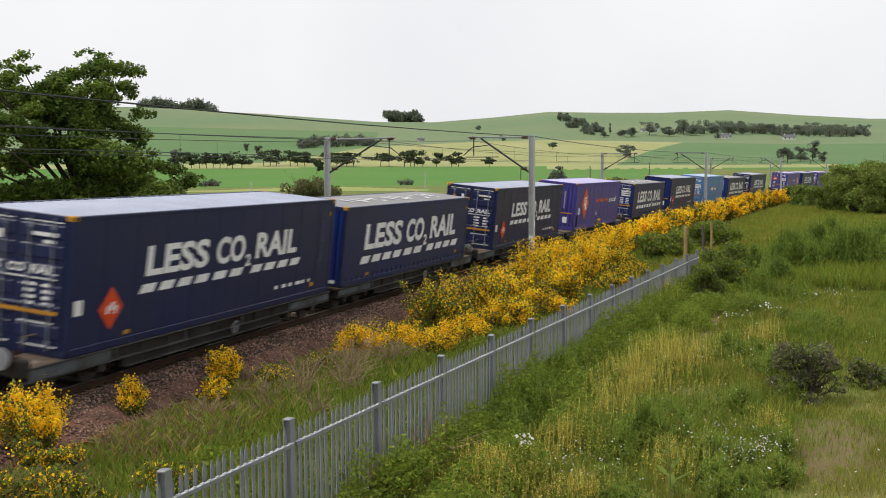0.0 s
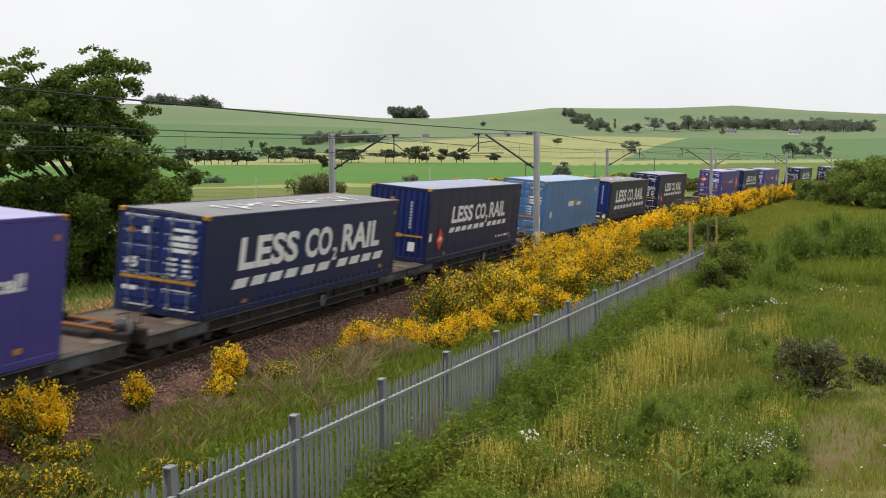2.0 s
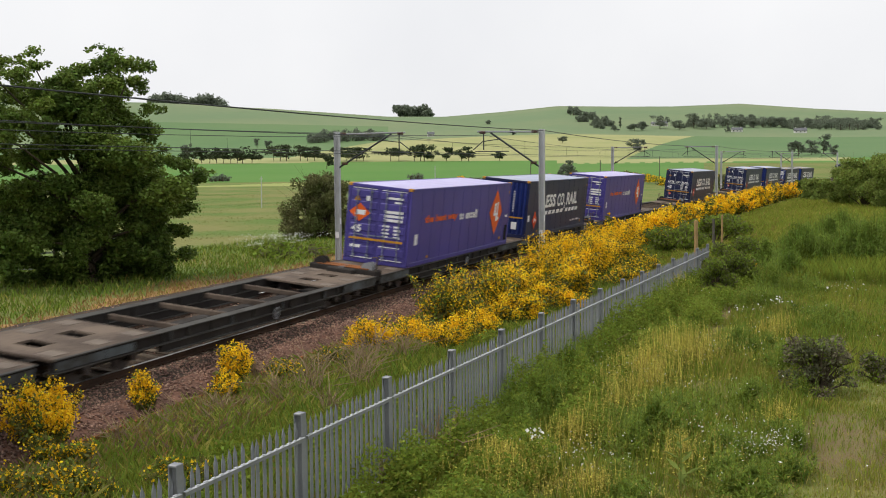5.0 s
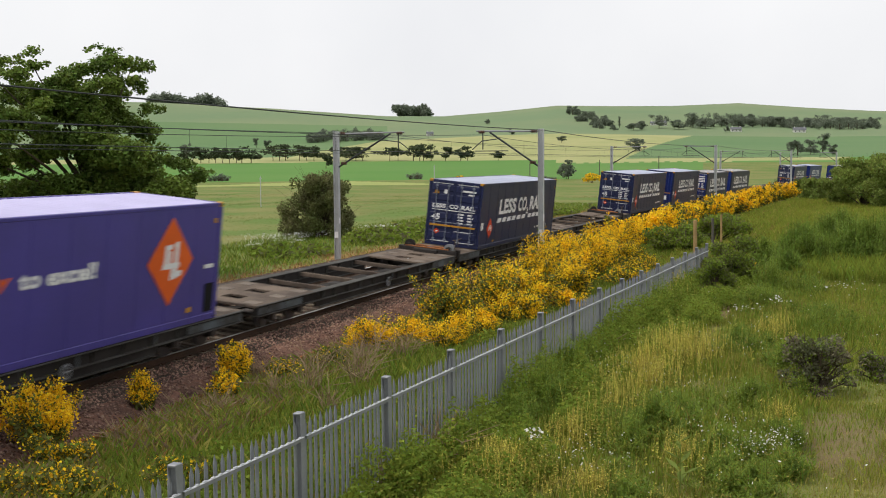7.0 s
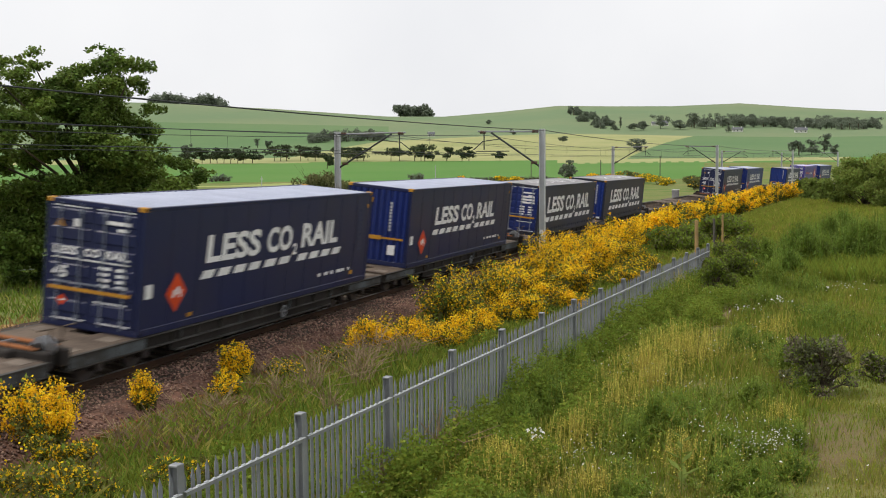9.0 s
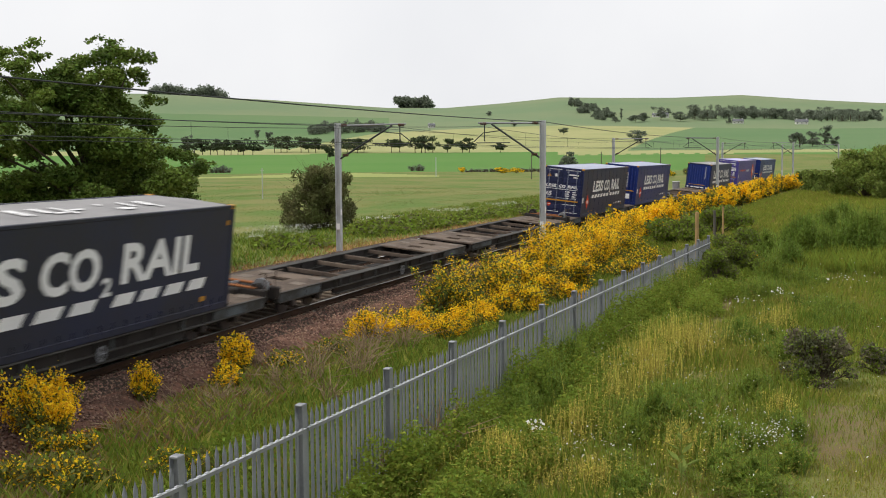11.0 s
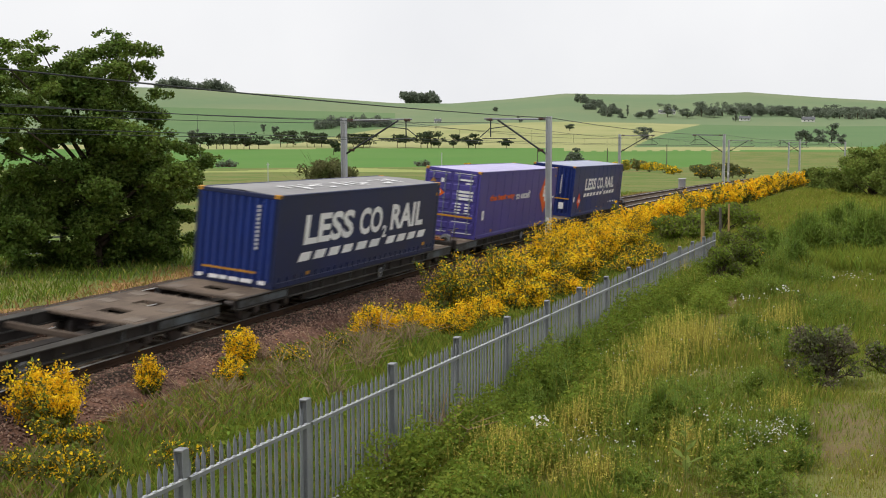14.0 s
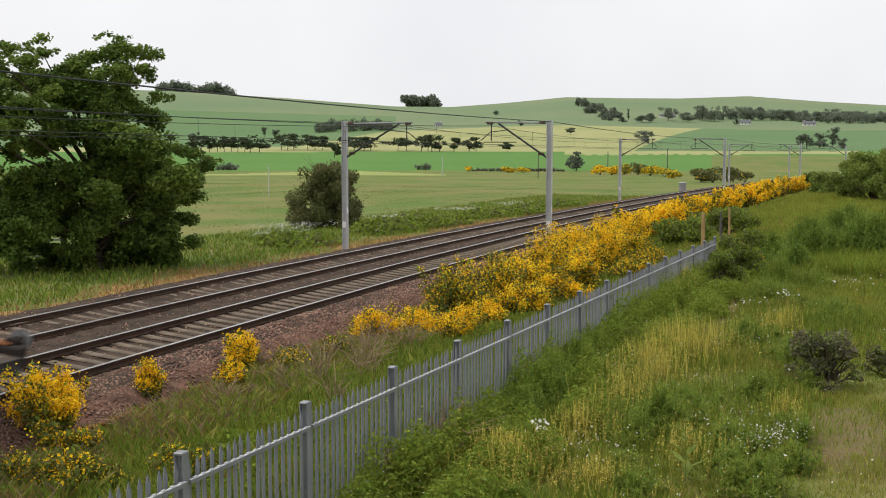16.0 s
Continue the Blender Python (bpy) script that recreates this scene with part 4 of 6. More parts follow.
        g["deck_plate", k] = (b.mesh("deck_plate", M["deck"]), "weathered brown-grey steel deck plate")
        for q, (px_, py_) in enumerate(((x0 + 0.45, -0.85), (x0 + 0.45, 0.85), (mid + 0.1, -0.85), (mid + 0.1, 0.85), (x1 - 0.45, -0.85), (x1 - 0.45, 0.85))):
            b = Build()
            b.box(px_ - 0.26, px_ + 0.26, py_ - 0.2, py_ + 0.2, DECK - 0.013, DECK - 0.003, bevel=0.004)
            g["wear_pad", k, q] = (b.mesh("wear_pad", M["pad"]), "")
    for i in range(4):
        b = Build()
        x = (-3.6 + i * 2.4) * HALF / 9.2
        b.box(x - 0.05, x + 0.05, -1.06, 1.06, DECK - 0.20, DECK - 0.06, bevel=0.015)
        g["cross_member", i] = (b.mesh("cross_member", M["deck"]), "")
    for i, y in enumerate((-1.235, 1.222)):
        b = Build()
        x0, x1 = (HALF - 3.2, HALF - 0.36) if inner else (-HALF + 0.36, -HALF + 3.2)
        b.box(x0, x1, y, y + 0.014, DECK - 0.29, DECK - 0.05)
        b.box(-x1, -x0, y, y + 0.014, DECK - 0.27, DECK - 0.08)
        for k in range(4):
            b.box(-4.5 + k * 3.0, -4.42 + k * 3.0, y - 0.004, y + 0.016, DECK - 0.30, DECK - 0.06)
        g["side_sill", i] = (b.mesh("side_sill", M["bluesill"]), "blue-grey steel sill plate")
    for i, xb in enumerate((-HALF * 0.725, HALF * 0.725)):
        b = Build()
        for y in (-1.0, 0.92):
            b.box(xb - 1.45, xb + 1.45, y, y + 0.08, 0.33, 0.50, bevel=0.02)
            for xw in (xb - 0.9, xb + 0.9):
                b.box(xw - 0.16, xw + 0.16, y - 0.05, y + 0.13, 0.26, 0.52, bevel=0.03)
        b.box(xb - 0.14, xb + 0.14, -0.95, 0.95, 0.36, 0.52)
        g["bogie", i] = (b.mesh("bogie", M["frame"]), "grimy cast bogie frame")
        for j, xw in enumerate((xb - 0.9, xb + 0.9)):
            b = Build()
            for y in (-0.8, 0.665):
                b.tube([(xw, y, 0.365), (xw, y + 0.135, 0.365)], 0.365, 24)
                b.tube([(xw, y - 0.012, 0.365), (xw, y + 0.147, 0.365)], 0.22, 16)
            b.tube([(xw, -1.0, 0.365), (xw, 1.0, 0.365)], 0.075, 10)
            b.tube([(xw, -1.12, 0.365), (xw, -1.0, 0.365)], 0.12, 12)
            g["wheelset", i, j] = (b.mesh("wheelset", M["wheel"]), "")
    b = Build()
    x = e * (HALF - 0.3)
    b.box(x - 0.12, x + 0.12, -1.24, 1.24, DECK - 0.2, DECK + 0.16, bevel=0.03)
    b.box(x - 0.35, x + 0.35, -0.5, 0.5, DECK - 0.1, DECK + 0.14, bevel=0.04)
    k = Build()
    k.box(x - 0.10, x + 0.10, -0.95, 0.95, DECK + 0.162, DECK + 0.20, bevel=0.01)
    g["handle_bar"] = (k.mesh("handle_bar", M["rust"]), "rusty orange bar over the wagon end")
    g["headstock"] = (b.mesh("headstock", M["frame"]), "")
    for i, y in enumerate((-0.88, 0.88)):
        b = Build()
        b.tube([(x, y, DECK + 0.19), (x + e * 0.34, y, DECK + 0.19)], 0.1, 12)
        b.tube([(x + e * 0.34, y, DECK + 0.19), (x + e * 0.40, y, DECK + 0.19)], 0.22, 16, 1 if y < 0 else 0)
        g["buffer", i] = (b.mesh("buffer", M["frame"], M["galv"]), "grimy sprung buffer")
    for i, y in enumerate((-0.42, 0.35)):
        b = Build()
        b.tube([(x + e * 0.1, y, DECK + 0.1), (x + e * 0.35, y, DECK - 0.05), (x + e * 0.42, y + 0.05, DECK - 0.35), (x + e * 0.62, y + 0.05, DECK - 0.42)], 0.03, 6)
        g["brake_hose", i] = (b.mesh("brake_hose", M["black"]), "black rubber brake hose")
    b = Build()
    b.box(min(x, x + e * 0.55), max(x, x + e * 0.55), -0.07, 0.07, DECK + 0.06, DECK + 0.2, bevel=0.03)
    b.tube([(x + e * 0.5, -0.12, DECK + 0.13), (x + e * 0.5, 0.12, DECK + 0.13)], 0.06, 8)
    g["coupling"] = (b.mesh("coupling", M["wheel"]), "heavy steel screw coupling")
    b = Build()
    for y in (-1.15, 1.15):
        b.tube([(x + e * 0.1, y, DECK - 0.2), (x + e * 0.1, y, DECK + 0.62), (x - e * 0.3, y, DECK + 0.62)], 0.022, 6)
    g["handrail"] = (b.mesh("handrail", M["deck"]), "")
    return g


WAGON = {}


def wagon(inner, half):
    if (inner, half) not in WAGON:
        WAGON[inner, half] = wagon_parts(inner, half)
    ob = thing("container_wagon", "low weathered container flat wagon with an open-framed deck", "wagon", group="wagons of the freight train")
    for key, (me, label) in WAGON[inner, half].items():
        name = key if isinstance(key, str) else key[0]
        if name in ("side_sill", "handrail"):
            part_each(name, me, ob, label)
        else:
            part(name, me, ob, label)
    return ob


# slot by slot from the front: the style of its container, and where its leading end is at the start, in metres along the line
LOADS = {0: ("navy", 20.03), 1: ("curtainb", 34.81), 2: ("navy", 53.06), 3: ("purple", 70.84), 4: ("curtainb", 90.30), 5: ("navy", 107.61), 6: ("sky", 126.87),
         7: ("curtain", 144.84), 8: ("navy", 163.98), 10: ("purple", 200.50), 11: ("navy", 217.63), 12: ("purple", 236.73), 14: ("navy", 273.75), 16: ("navy", 310.74),
         17: ("navy", 328.40), 18: ("curtain", 347.88), 19: ("curtain", 364.70), 22: ("navy", 421.44), 23: ("navyb", 439.14), 25: ("curtainb", 476.41),
         26: ("purple", 495.45), 27: ("navyb", 513.39)}
SLOT = [-1, *[n for n in LOADS if n > 3]]
START = [2.0, *[LOADS[n][1] + (0.5 if n % 2 else 0.0) for n in LOADS if n > 3]]
MOVING = []
for slot_no in range(0, 28):
    odd = slot_no % 2
    short = slot_no < 2
    w = wagon(bool(odd), 7.85 if short else 9.2)
    s = float(np.interp(slot_no, SLOT, START)) if slot_no > 3 else {0: 20.0, 1: 35.7, 2: 53.2, 3: 71.6}[slot_no]
    MOVING.append((w, s + LONG / 2 - (0.35 if odd else 0.45), 0.0))
    if slot_no in LOADS:
        style, lead = LOADS[slot_no]
        c = container(style, "plain" if odd else "doors")
        MOVING.append((c, lead + LONG / 2, DECK))


# ---------------------------------------------------------------- overhead line
MAST_X = [-10.0, 54.2, 118.8, 182.6, 236.0]
NEAR_U, FAR_U = -3.0, 7.35


def build_mast(x, u, arm_to):
    p = on_line(x, u, 0, 0, False)
    foot, top = gz(p.x, p.y) - 0.1, p.z + 6.05
    head = math.atan2(slope(x), 1)
    side = 1 if arm_to > u else -1
    ob = thing("overhead_line_mast", "pale grey steel overhead line mast with a bracket arm", "mast", pose(p.x, p.y, foot, 0, 0, math.degrees(head)),
               group="masts along the railway")
    h = top - foot
    b = Build()
    half = [(-0.125, -0.125), (0.125, -0.125), (0.125, -0.105), (0.01, -0.105), (0.01, 0.105), (0.125, 0.105), (0.125, 0.125), (-0.125, 0.125),
            (-0.125, 0.105), (-0.01, 0.105), (-0.01, -0.105), (-0.125, -0.105)]
    b.add([(px_, py_, z) for z in (0.0, h) for px_, py_ in half], [(k, (k + 1) % 12, 12 + (k + 1) % 12, 12 + k) for k in range(12)] + [tuple(range(12, 24))])
    part("post", b.mesh("post", M["mast"]), ob)
    b = Build()
    b.box(-0.3, 0.3, -0.3, 0.3, -0.2, 0.12, bevel=0.02)
    part("base", b.mesh("base", M["concrete"]), ob, "small concrete footing")
    span = abs(arm_to - u) * side
    b = Build()
    b.tube([(0, 0.1 * side, h - 0.12), (0, span + 0.25 * side, h - 0.08)], 0.04, 8)
    part("top_tube", b.mesh("top_tube", M["galv"]), ob)
    b = Build()
    b.tube([(0, 0.12 * side, h - 1.75), (0, span * 0.86, h - 0.14)], 0.045, 8)
    part("strut", b.mesh("strut", M["wire"]), ob, "dark diagonal strut")
    b = Build()
    b.tube([(0, span * 0.72, h - 0.45), (0, span * 1.0, h - 0.55), (0, span * 1.16, h - 0.95)], 0.025, 6)
    b.tube([(0, span * 0.55, h - 1.02), (0, span * 1.12, h - 1.02)], 0.025, 6)
    b.tube([(0, span * 0.98, h - 0.12), (0, span * 0.98, h - 0.95)], 0.03, 6)
    part("registration_arm", b.mesh("registration_arm", M["wire"]), ob, "dark registration arm")
    for y, z in ((0.35 * side, h - 0.11), (0.4 * side, h - 1.57), (span * 1.0, h - 0.12)):
        b = Build()
        for i in range(5):
            b.tube([(0, y - 0.14 + 0.06 * i, z), (0, y - 0.11 + 0.06 * i, z)], 0.075, 10)
        part("insulator", b.mesh("insulator", M["insul"]), ob, "brown ribbed insulator")
    b = Build()
    b.box(-0.13, -0.126, -0.09, 0.09, 1.9, 2.2)
    b.box(-0.09, 0.09, -0.13, -0.126, 2.6, 2.9)
    part("number_plate", b.mesh("number_plate", M["white"]), ob, "small blank white plate")
    return ob


for mx in MAST_X:
    build_mast(mx, NEAR_U, -0.1)
    build_mast(mx - 0.2, FAR_U, 4.0)


def wire(u, z_at, sag, radius, label, name="overhead_wire"):
    b = Build()
    pts = []
    for i in range(len(MAST_X) - 1):
        for k in range(12):
            w = k / 12
            x = MAST_X[i] + (MAST_X[i + 1] - MAST_X[i]) * w
            p = on_line(x, u, 0, 0, False)
            pts.append((p.x, p.y, p.z + z_at - sag * 4 * w * (1 - w)))
    b.tube(pts, radius, 5)
    return thing(name, label, "wire", mesh=b.mesh(name, M["wire"]))


wire(NEAR_U - 0.1, 5.98, 0.22, 0.017, "thick dark feeder wire along the mast tops")
wire(FAR_U + 0.1, 5.98, 0.22, 0.013, "dark feeder wire along the far mast tops")
for u in (-0.1, 4.0):
    wire(u, 5.80, 0.42, 0.011, "dark catenary wire above the track", "catenary_wire")
    ob = wire(u, 4.92, 0.0, 0.010, "straight contact wire hung by droppers", "contact_wire")
    b = Build()
    for i in range(len(MAST_X) - 1):
        for w in (0.12, 0.27, 0.42, 0.58, 0.73, 0.88):
            x = MAST_X[i] + (MAST_X[i + 1] - MAST_X[i]) * w
            p = on_line(x, u, 0, 0, False)
            b.tube([(p.x, p.y, p.z + 4.92), (p.x, p.y, p.z + 5.80 - 1.68 * w * (1 - w))], 0.005, 4)
    part_each("dropper", b.mesh("dropper", M["wire"]), ob)


# ---------------------------------------------------------------- palisade fence
def fence_at(x):
    return Vector((x, -9.225 - 0.059 * (x - 10.565), 1.49 - 0.0155 * (x - 10.565)))


def pale_mesh():
    b = Build()
    h, w = 1.72, 0.034
    sec = [(-w, 0.0), (-w * 0.55, 0.016), (-w * 0.2, 0.004), (w * 0.2, 0.004), (w * 0.55, 0.016), (w, 0.0)]
    v, f = [], []
    for z in (0.0, h - 0.10):
        v += [(a, c, z) for a, c in sec] + [(a, c + 0.006, z) for a, c in sec[::-1]]
    n = 12
    for j in range(n):
        f.append((j, (j + 1) % n, n + (j + 1) % n, n + j))
    v += [(0.0, 0.012, h)]
    for j in range(n):
        f.append((n + j, n + (j + 1) % n, 2 * n))
    b.add(v, f)
    return b.mesh("pale", M["pale"])


def build_fence():
    fence = thing("palisade_fence", "grey galvanised steel palisade fence with pointed pales", "fence")
    turn = math.degrees(math.atan(-0.059))
    pale, step = pale_mesh(), 2.745
    post = Build()
    for y0, y1 in ((-0.055, -0.045), (0.045, 0.055)):
        post.box(-0.06, 0.06, y0, y1, -0.1, 1.83)
    post.box(-0.006, 0.006, -0.045, 0.045, -0.1, 1.83)
    post.box(-0.062, 0.062, -0.057, 0.057, 1.80, 1.835, bevel=0.01)
    post = post.mesh("post", M["galv"])
    rail = Build()
    # top face and nubs in a brighter steel colour, as if lit from above
    rail.box(0.03, step - 0.03, -0.044, -0.010, 0.0, 0.006)
    rail.box(0.03, step - 0.03, -0.044, -0.038, -0.040, 0.0, 1)
    for i in range(17):
        x = 0.13 + i * (step - 0.26) / 16
        rail.box(x - 0.03, x + 0.03, -0.040, -0.012, 0.006, 0.018)
    rail = rail.mesh("rail", M["shine"], M["galv"])
    for k in range(-2, 15):
        x = 10.565 + step * k
        t = fence_at(x)
        part("post", post, fence, at=pose(t.x, t.y, t.z - 1.83, 0, 0, turn))
        if k == 14:
            break
        drop = math.degrees(math.atan(0.0155))
        for dz in (0.30, 1.45):
            part("rail", rail, fence, "angle rail with its top face coloured as lit" if dz < 1 else "", pose(t.x, t.y - 0.05, t.z - dz, 0, drop, turn))
        for i in range(17):
            q = fence_at(x + 0.13 + i * (step - 0.26) / 16)
            part("pale", pale, fence, at=pose(q.x, q.y - 0.01, q.z - 1.80 + random.uniform(-0.012, 0.012), random.uniform(-0.6, 0.6), random.uniform(-0.7, 0.7), turn))


build_fence()


def timber_post(x, y, high, mat, label, r=0.07):
    b = Build()
    z = gz(x, y)
    b.tube([(0, 0, -0.2), (0.01, 0, high * 0.5), (0, 0.01, high - 0.03), (0, 0.01, high)], [r, r * 0.95, r * 0.92, r * 0.7], 10)
    return thing("timber_post", label, "post", pose(x, y, z), mesh=b.mesh("timber_post", mat))


timber_post(51.0, -10.85, 2.35, M["timber"], "pale yellow timber post beyond the fence end", 0.085)
timber_post(60.0, -10.9, 2.0, M["greywood"], "grey weathered timber post in the grass")
timber_post(66.0, -10.9, 1.9, M["timber"], "short pale timber post in the grass", 0.06)


# ---------------------------------------------------------------- grass and weeds
def in_view(x, y, lo=47.0, hi=97.0):
    a = np.degrees(np.arctan2(x - EYE.x, y - EYE.y))
    return (a > lo) & (a < hi)


def lat_of(x, y):
    return y - (-CURVE * (x - 20) ** 2 / 2 - CURVE2 * (x - 20) ** 3 / 6)


def fence_gap(x, y):
    f = -9.225 - 0.059 * (x - 10.565)
    return y - f


def blades(name, label, x, y, low, high, width, mats, share, lean=0.35):
    n = len(x)
    z = ground_z(x, y) - 0.02
    h = RNG.uniform(low, high, n)
    a = RNG.uniform(0, 2 * math.pi, n)
    w = width * RNG.uniform(0.6, 1.3, n)
    bend = RNG.normal(size=(n, 2)) * (lean * h)[:, None]
    dx, dy = np.cos(a) * w / 2, np.sin(a) * w / 2
    v = np.stack([np.stack([x - dx, y - dy, z], -1), np.stack([x + dx, y + dy, z], -1),
                  np.stack([x + bend[:, 0] * 0.35 + dx * 0.8, y + bend[:, 1] * 0.35 + dy * 0.8, z + h * 0.6], -1),
                  np.stack([x + bend[:, 0], y + bend[:, 1], z + h], -1)], 1)
    f = np.arange(4 * n).reshape(n, 4)
    return thing(name, label, "grass", kind="stuff", mesh=raw(name, v.reshape(-1, 3), f, mats, RNG.choice(len(mats), n, p=share)))


def scatter(n, x0, x1, y0, y1, power=1.8):
    x = x0 + (x1 - x0) * RNG.uniform(0, 1, n) ** power
    y = RNG.uniform(y0, y1, n)
    ok = in_view(x, y)
    return x[ok], y[ok]


def wave(x, y, s, o):
    return np.sin(x * s + o + 1.7 * np.sin(y * s * 1.3)) * np.sin(y * s * 1.1 + 2 * o + 1.2 * np.sin(x * s * 0.7))


def bare_spot(x, y):
    return (((x - 21.4) / 2.4) ** 2 + ((y + 15.9) / 0.8) ** 2 < 1 + 0.5 * np.sin(3 * x) * np.sin(4 * y)) | (((x - 36.0) / 4.5) ** 2 + ((y + 12.85) / 0.32) ** 2 < 1)


def cropped(x, y):
    """How short and thin the growth is: 1 on the trodden ground to the south, 0 in the long meadow."""
    return np.clip((-14.9 - 0.03 * (x - 16) - y) / 0.9, 0, 1) * np.clip((27 - x) / 3, 0, 1)


def plants(name, label, x, y, high, leaf, per, mats, share, thin=0.2, low=0.15, droop=0.3, stem=0.012):
    """Upright leafy plants: a stem with narrow leaves all round it, shorter towards the tip."""
    n = len(x)
    z, h = ground_z(x, y) - 0.02, np.broadcast_to(high, n) * RNG.uniform(0.7, 1.15, n)
    bend = RNG.normal(size=(n, 2)) * 0.10 * h[:, None]
    f = RNG.uniform(low, 1.0, (n, per))
    a = RNG.uniform(0, 6.283, (n, per))
    l = leaf * (1.15 - 0.7 * f) * RNG.uniform(0.7, 1.3, (n, per))
    c = np.stack([x[:, None] + bend[:, :1] * f * f, y[:, None] + bend[:, 1:] * f * f, z[:, None] + h[:, None] * f], -1)
    up = RNG.uniform(-droop, 0.8, (n, per))
    d = np.stack([np.cos(a), np.sin(a), up], -1) * l[..., None]
    e = np.stack([-np.sin(a), np.cos(a), np.zeros_like(a)], -1) * (l * thin)[..., None]
    v = np.stack([c, c + d * 0.45 + e, c + d, c + d * 0.45 - e], 2).reshape(-1, 3)
    q = RNG.uniform(0, 3.14, n)
    sx, sy = np.cos(q) * stem / 2, np.sin(q) * stem / 2
    st = np.stack([np.stack([x - sx, y - sy, z], -1), np.stack([x + sx, y + sy, z], -1),
                   np.stack([x + bend[:, 0] + sx * 0.5, y + bend[:, 1] + sy * 0.5, z + h], -1),
                   np.stack([x + bend[:, 0] - sx * 0.5, y + bend[:, 1] - sy * 0.5, z + h], -1)], 1).reshape(-1, 3)
    v = np.concatenate([v, st])
    k = len(v) // 4
    return thing(name, label, "weeds", kind="stuff", mesh=raw(name, v, np.arange(4 * k).reshape(k, 4), [M[m] for m in mats], RNG.choice(len(mats), k, p=share)))


def stand(areas):
    """Plants thrown over ellipses (x, y, rx, ry, plants on a square metre, height), thinner and lower at the rim."""
    xs, ys, hs = [], [], []
    for cx, cy, rx, ry, dense, high in areas:
        n = int(dense * 3.14 * rx * ry)
        a, q = RNG.uniform(0, 6.283, n), np.abs(RNG.normal(0, 0.62, n))
        px_, py_ = cx + rx * q * np.cos(a), cy + ry * q * np.sin(a)
        xs.append(px_)
        ys.append(py_)
        hs.append(high * (1 - 0.4 * np.clip(q, 0, 1.2) ** 2) * (0.82 + 0.25 * wave(px_, py_, 2.3, 0.8)))
    x, y, h = np.concatenate(xs), np.concatenate(ys), np.concatenate(hs)
    ok = (fence_gap(x, y) < -0.12) | (x > 50)
    return x[ok], y[ok], h[ok]


# meadow on the near side of the fence
x, y = scatter(900000, 9, 75, -34, -8, 1.7)
keep = (fence_gap(x, y) < 0.0) & (np.hypot(x, y + 15.43) > 9)
keep &= ~(bare_spot(x, y) & (RNG.uniform(0, 1, len(x)) < 0.55))
x, y = x[keep], y[keep]
tone = wave(x, y, 0.55, 0.6) + 0.5 * wave(x, y, 1.6, 1.1) + RNG.normal(size=len(x)) * 0.35 + 0.9 * cropped(x, y)
tall = np.clip(0.62 + 0.45 * wave(x, y, 0.5, 2.0) + 0.45 * wave(x, y, 2.1, 0.5), 0.12, 1.4) * (1 - 0.6 * cropped(x, y))
for nm, lb, sel, lo, hi, mats, share in (
        ("meadow_grass", "long fresh green meadow grass", tone < 0.15, 0.08, 0.42, ("grass", "nettle", "straw", "darkherb"), (0.42, 0.34, 0.06, 0.18)),
        ("seeding_meadow_grass", "yellowish seeding meadow grass", tone >= 0.15, 0.08, 0.46, ("straw", "grass", "nettle"), (0.34, 0.56, 0.10))):
    d = np.hypot(x[sel], y[sel] + 15.43)
    blades(nm, lb, x[sel], y[sel], lo, lo + (hi - lo) * tall[sel], 0.0045 + 0.0006 * np.clip(d - 15, 0, 60), [M[m] for m in mats], share, 0.16)

# stands of tall leafy herbs
r = random.Random(31)
areas = [(20.6, -10.35, 1.3, 0.75, 70, 1.15), (22.6, -10.5, 1.6, 0.85, 70, 1.2), (24.6, -10.55, 1.4, 0.75, 60, 1.1), (18.2, -10.0, 1.2, 0.4, 70, 0.95), (16.0, -9.85, 1.4, 0.35, 80, 0.8), (26.8, -10.5, 1.4, 0.5, 60, 1.0),
         (20.3, -12.9, 1.5, 0.8, 60, 0.72), (22.6, -13.1, 1.3, 0.9, 55, 0.78), (19.4, -14.1, 1.0, 0.5, 60, 0.62), (17.2, -14.7, 0.9, 0.6, 80, 0.6), (16.5, -13.0, 0.8, 0.6, 60, 0.55), (24.0, -14.4, 1.2, 0.6, 50, 0.75),
         (18.6, -15.2, 0.6, 0.4, 80, 0.5), (28.4, -14.9, 1.8, 0.7, 40, 0.7), (33.5, -10.6, 2.2, 0.5, 45, 1.3), (37.0, -10.9, 2.2, 0.6, 45, 1.4), (31.0, -13.7, 2.2, 0.8, 35, 0.7), (40.5, -14.0, 3.0, 1.0, 30, 0.9),
         (15.2, -11.6, 0.7, 0.5, 70, 0.5), (36.0, -16.0, 3.5, 1.0, 25, 0.7), (45.5, -14.2, 2.2, 1.0, 30, 1.3), (44.0, -15.6, 2.4, 0.7, 30, 0.9)]
areas += [(r.uniform(15, 45), 0, r.uniform(0.4, 1.0), r.uniform(0.25, 0.5), 45, r.uniform(0.4, 0.7)) for _ in range(34)]
areas = [a if a[1] else (a[0], r.uniform(-16.0, -11.0) - 0.04 * (a[0] - 15), *a[2:]) for a in areas]
x, y, h = stand([a for a in areas if not cropped(np.array(a[0]), np.array(a[1])) > 0.5])
plants("tall_herbs", "tall dark green leafy weeds in uneven stands", x, y, h, 0.16, 20, ("darkherb", "nettle", "grass"), (0.5, 0.34, 0.16), 0.10)
x, y = scatter(11000, 14, 58, -26, -9.3, 1.35)
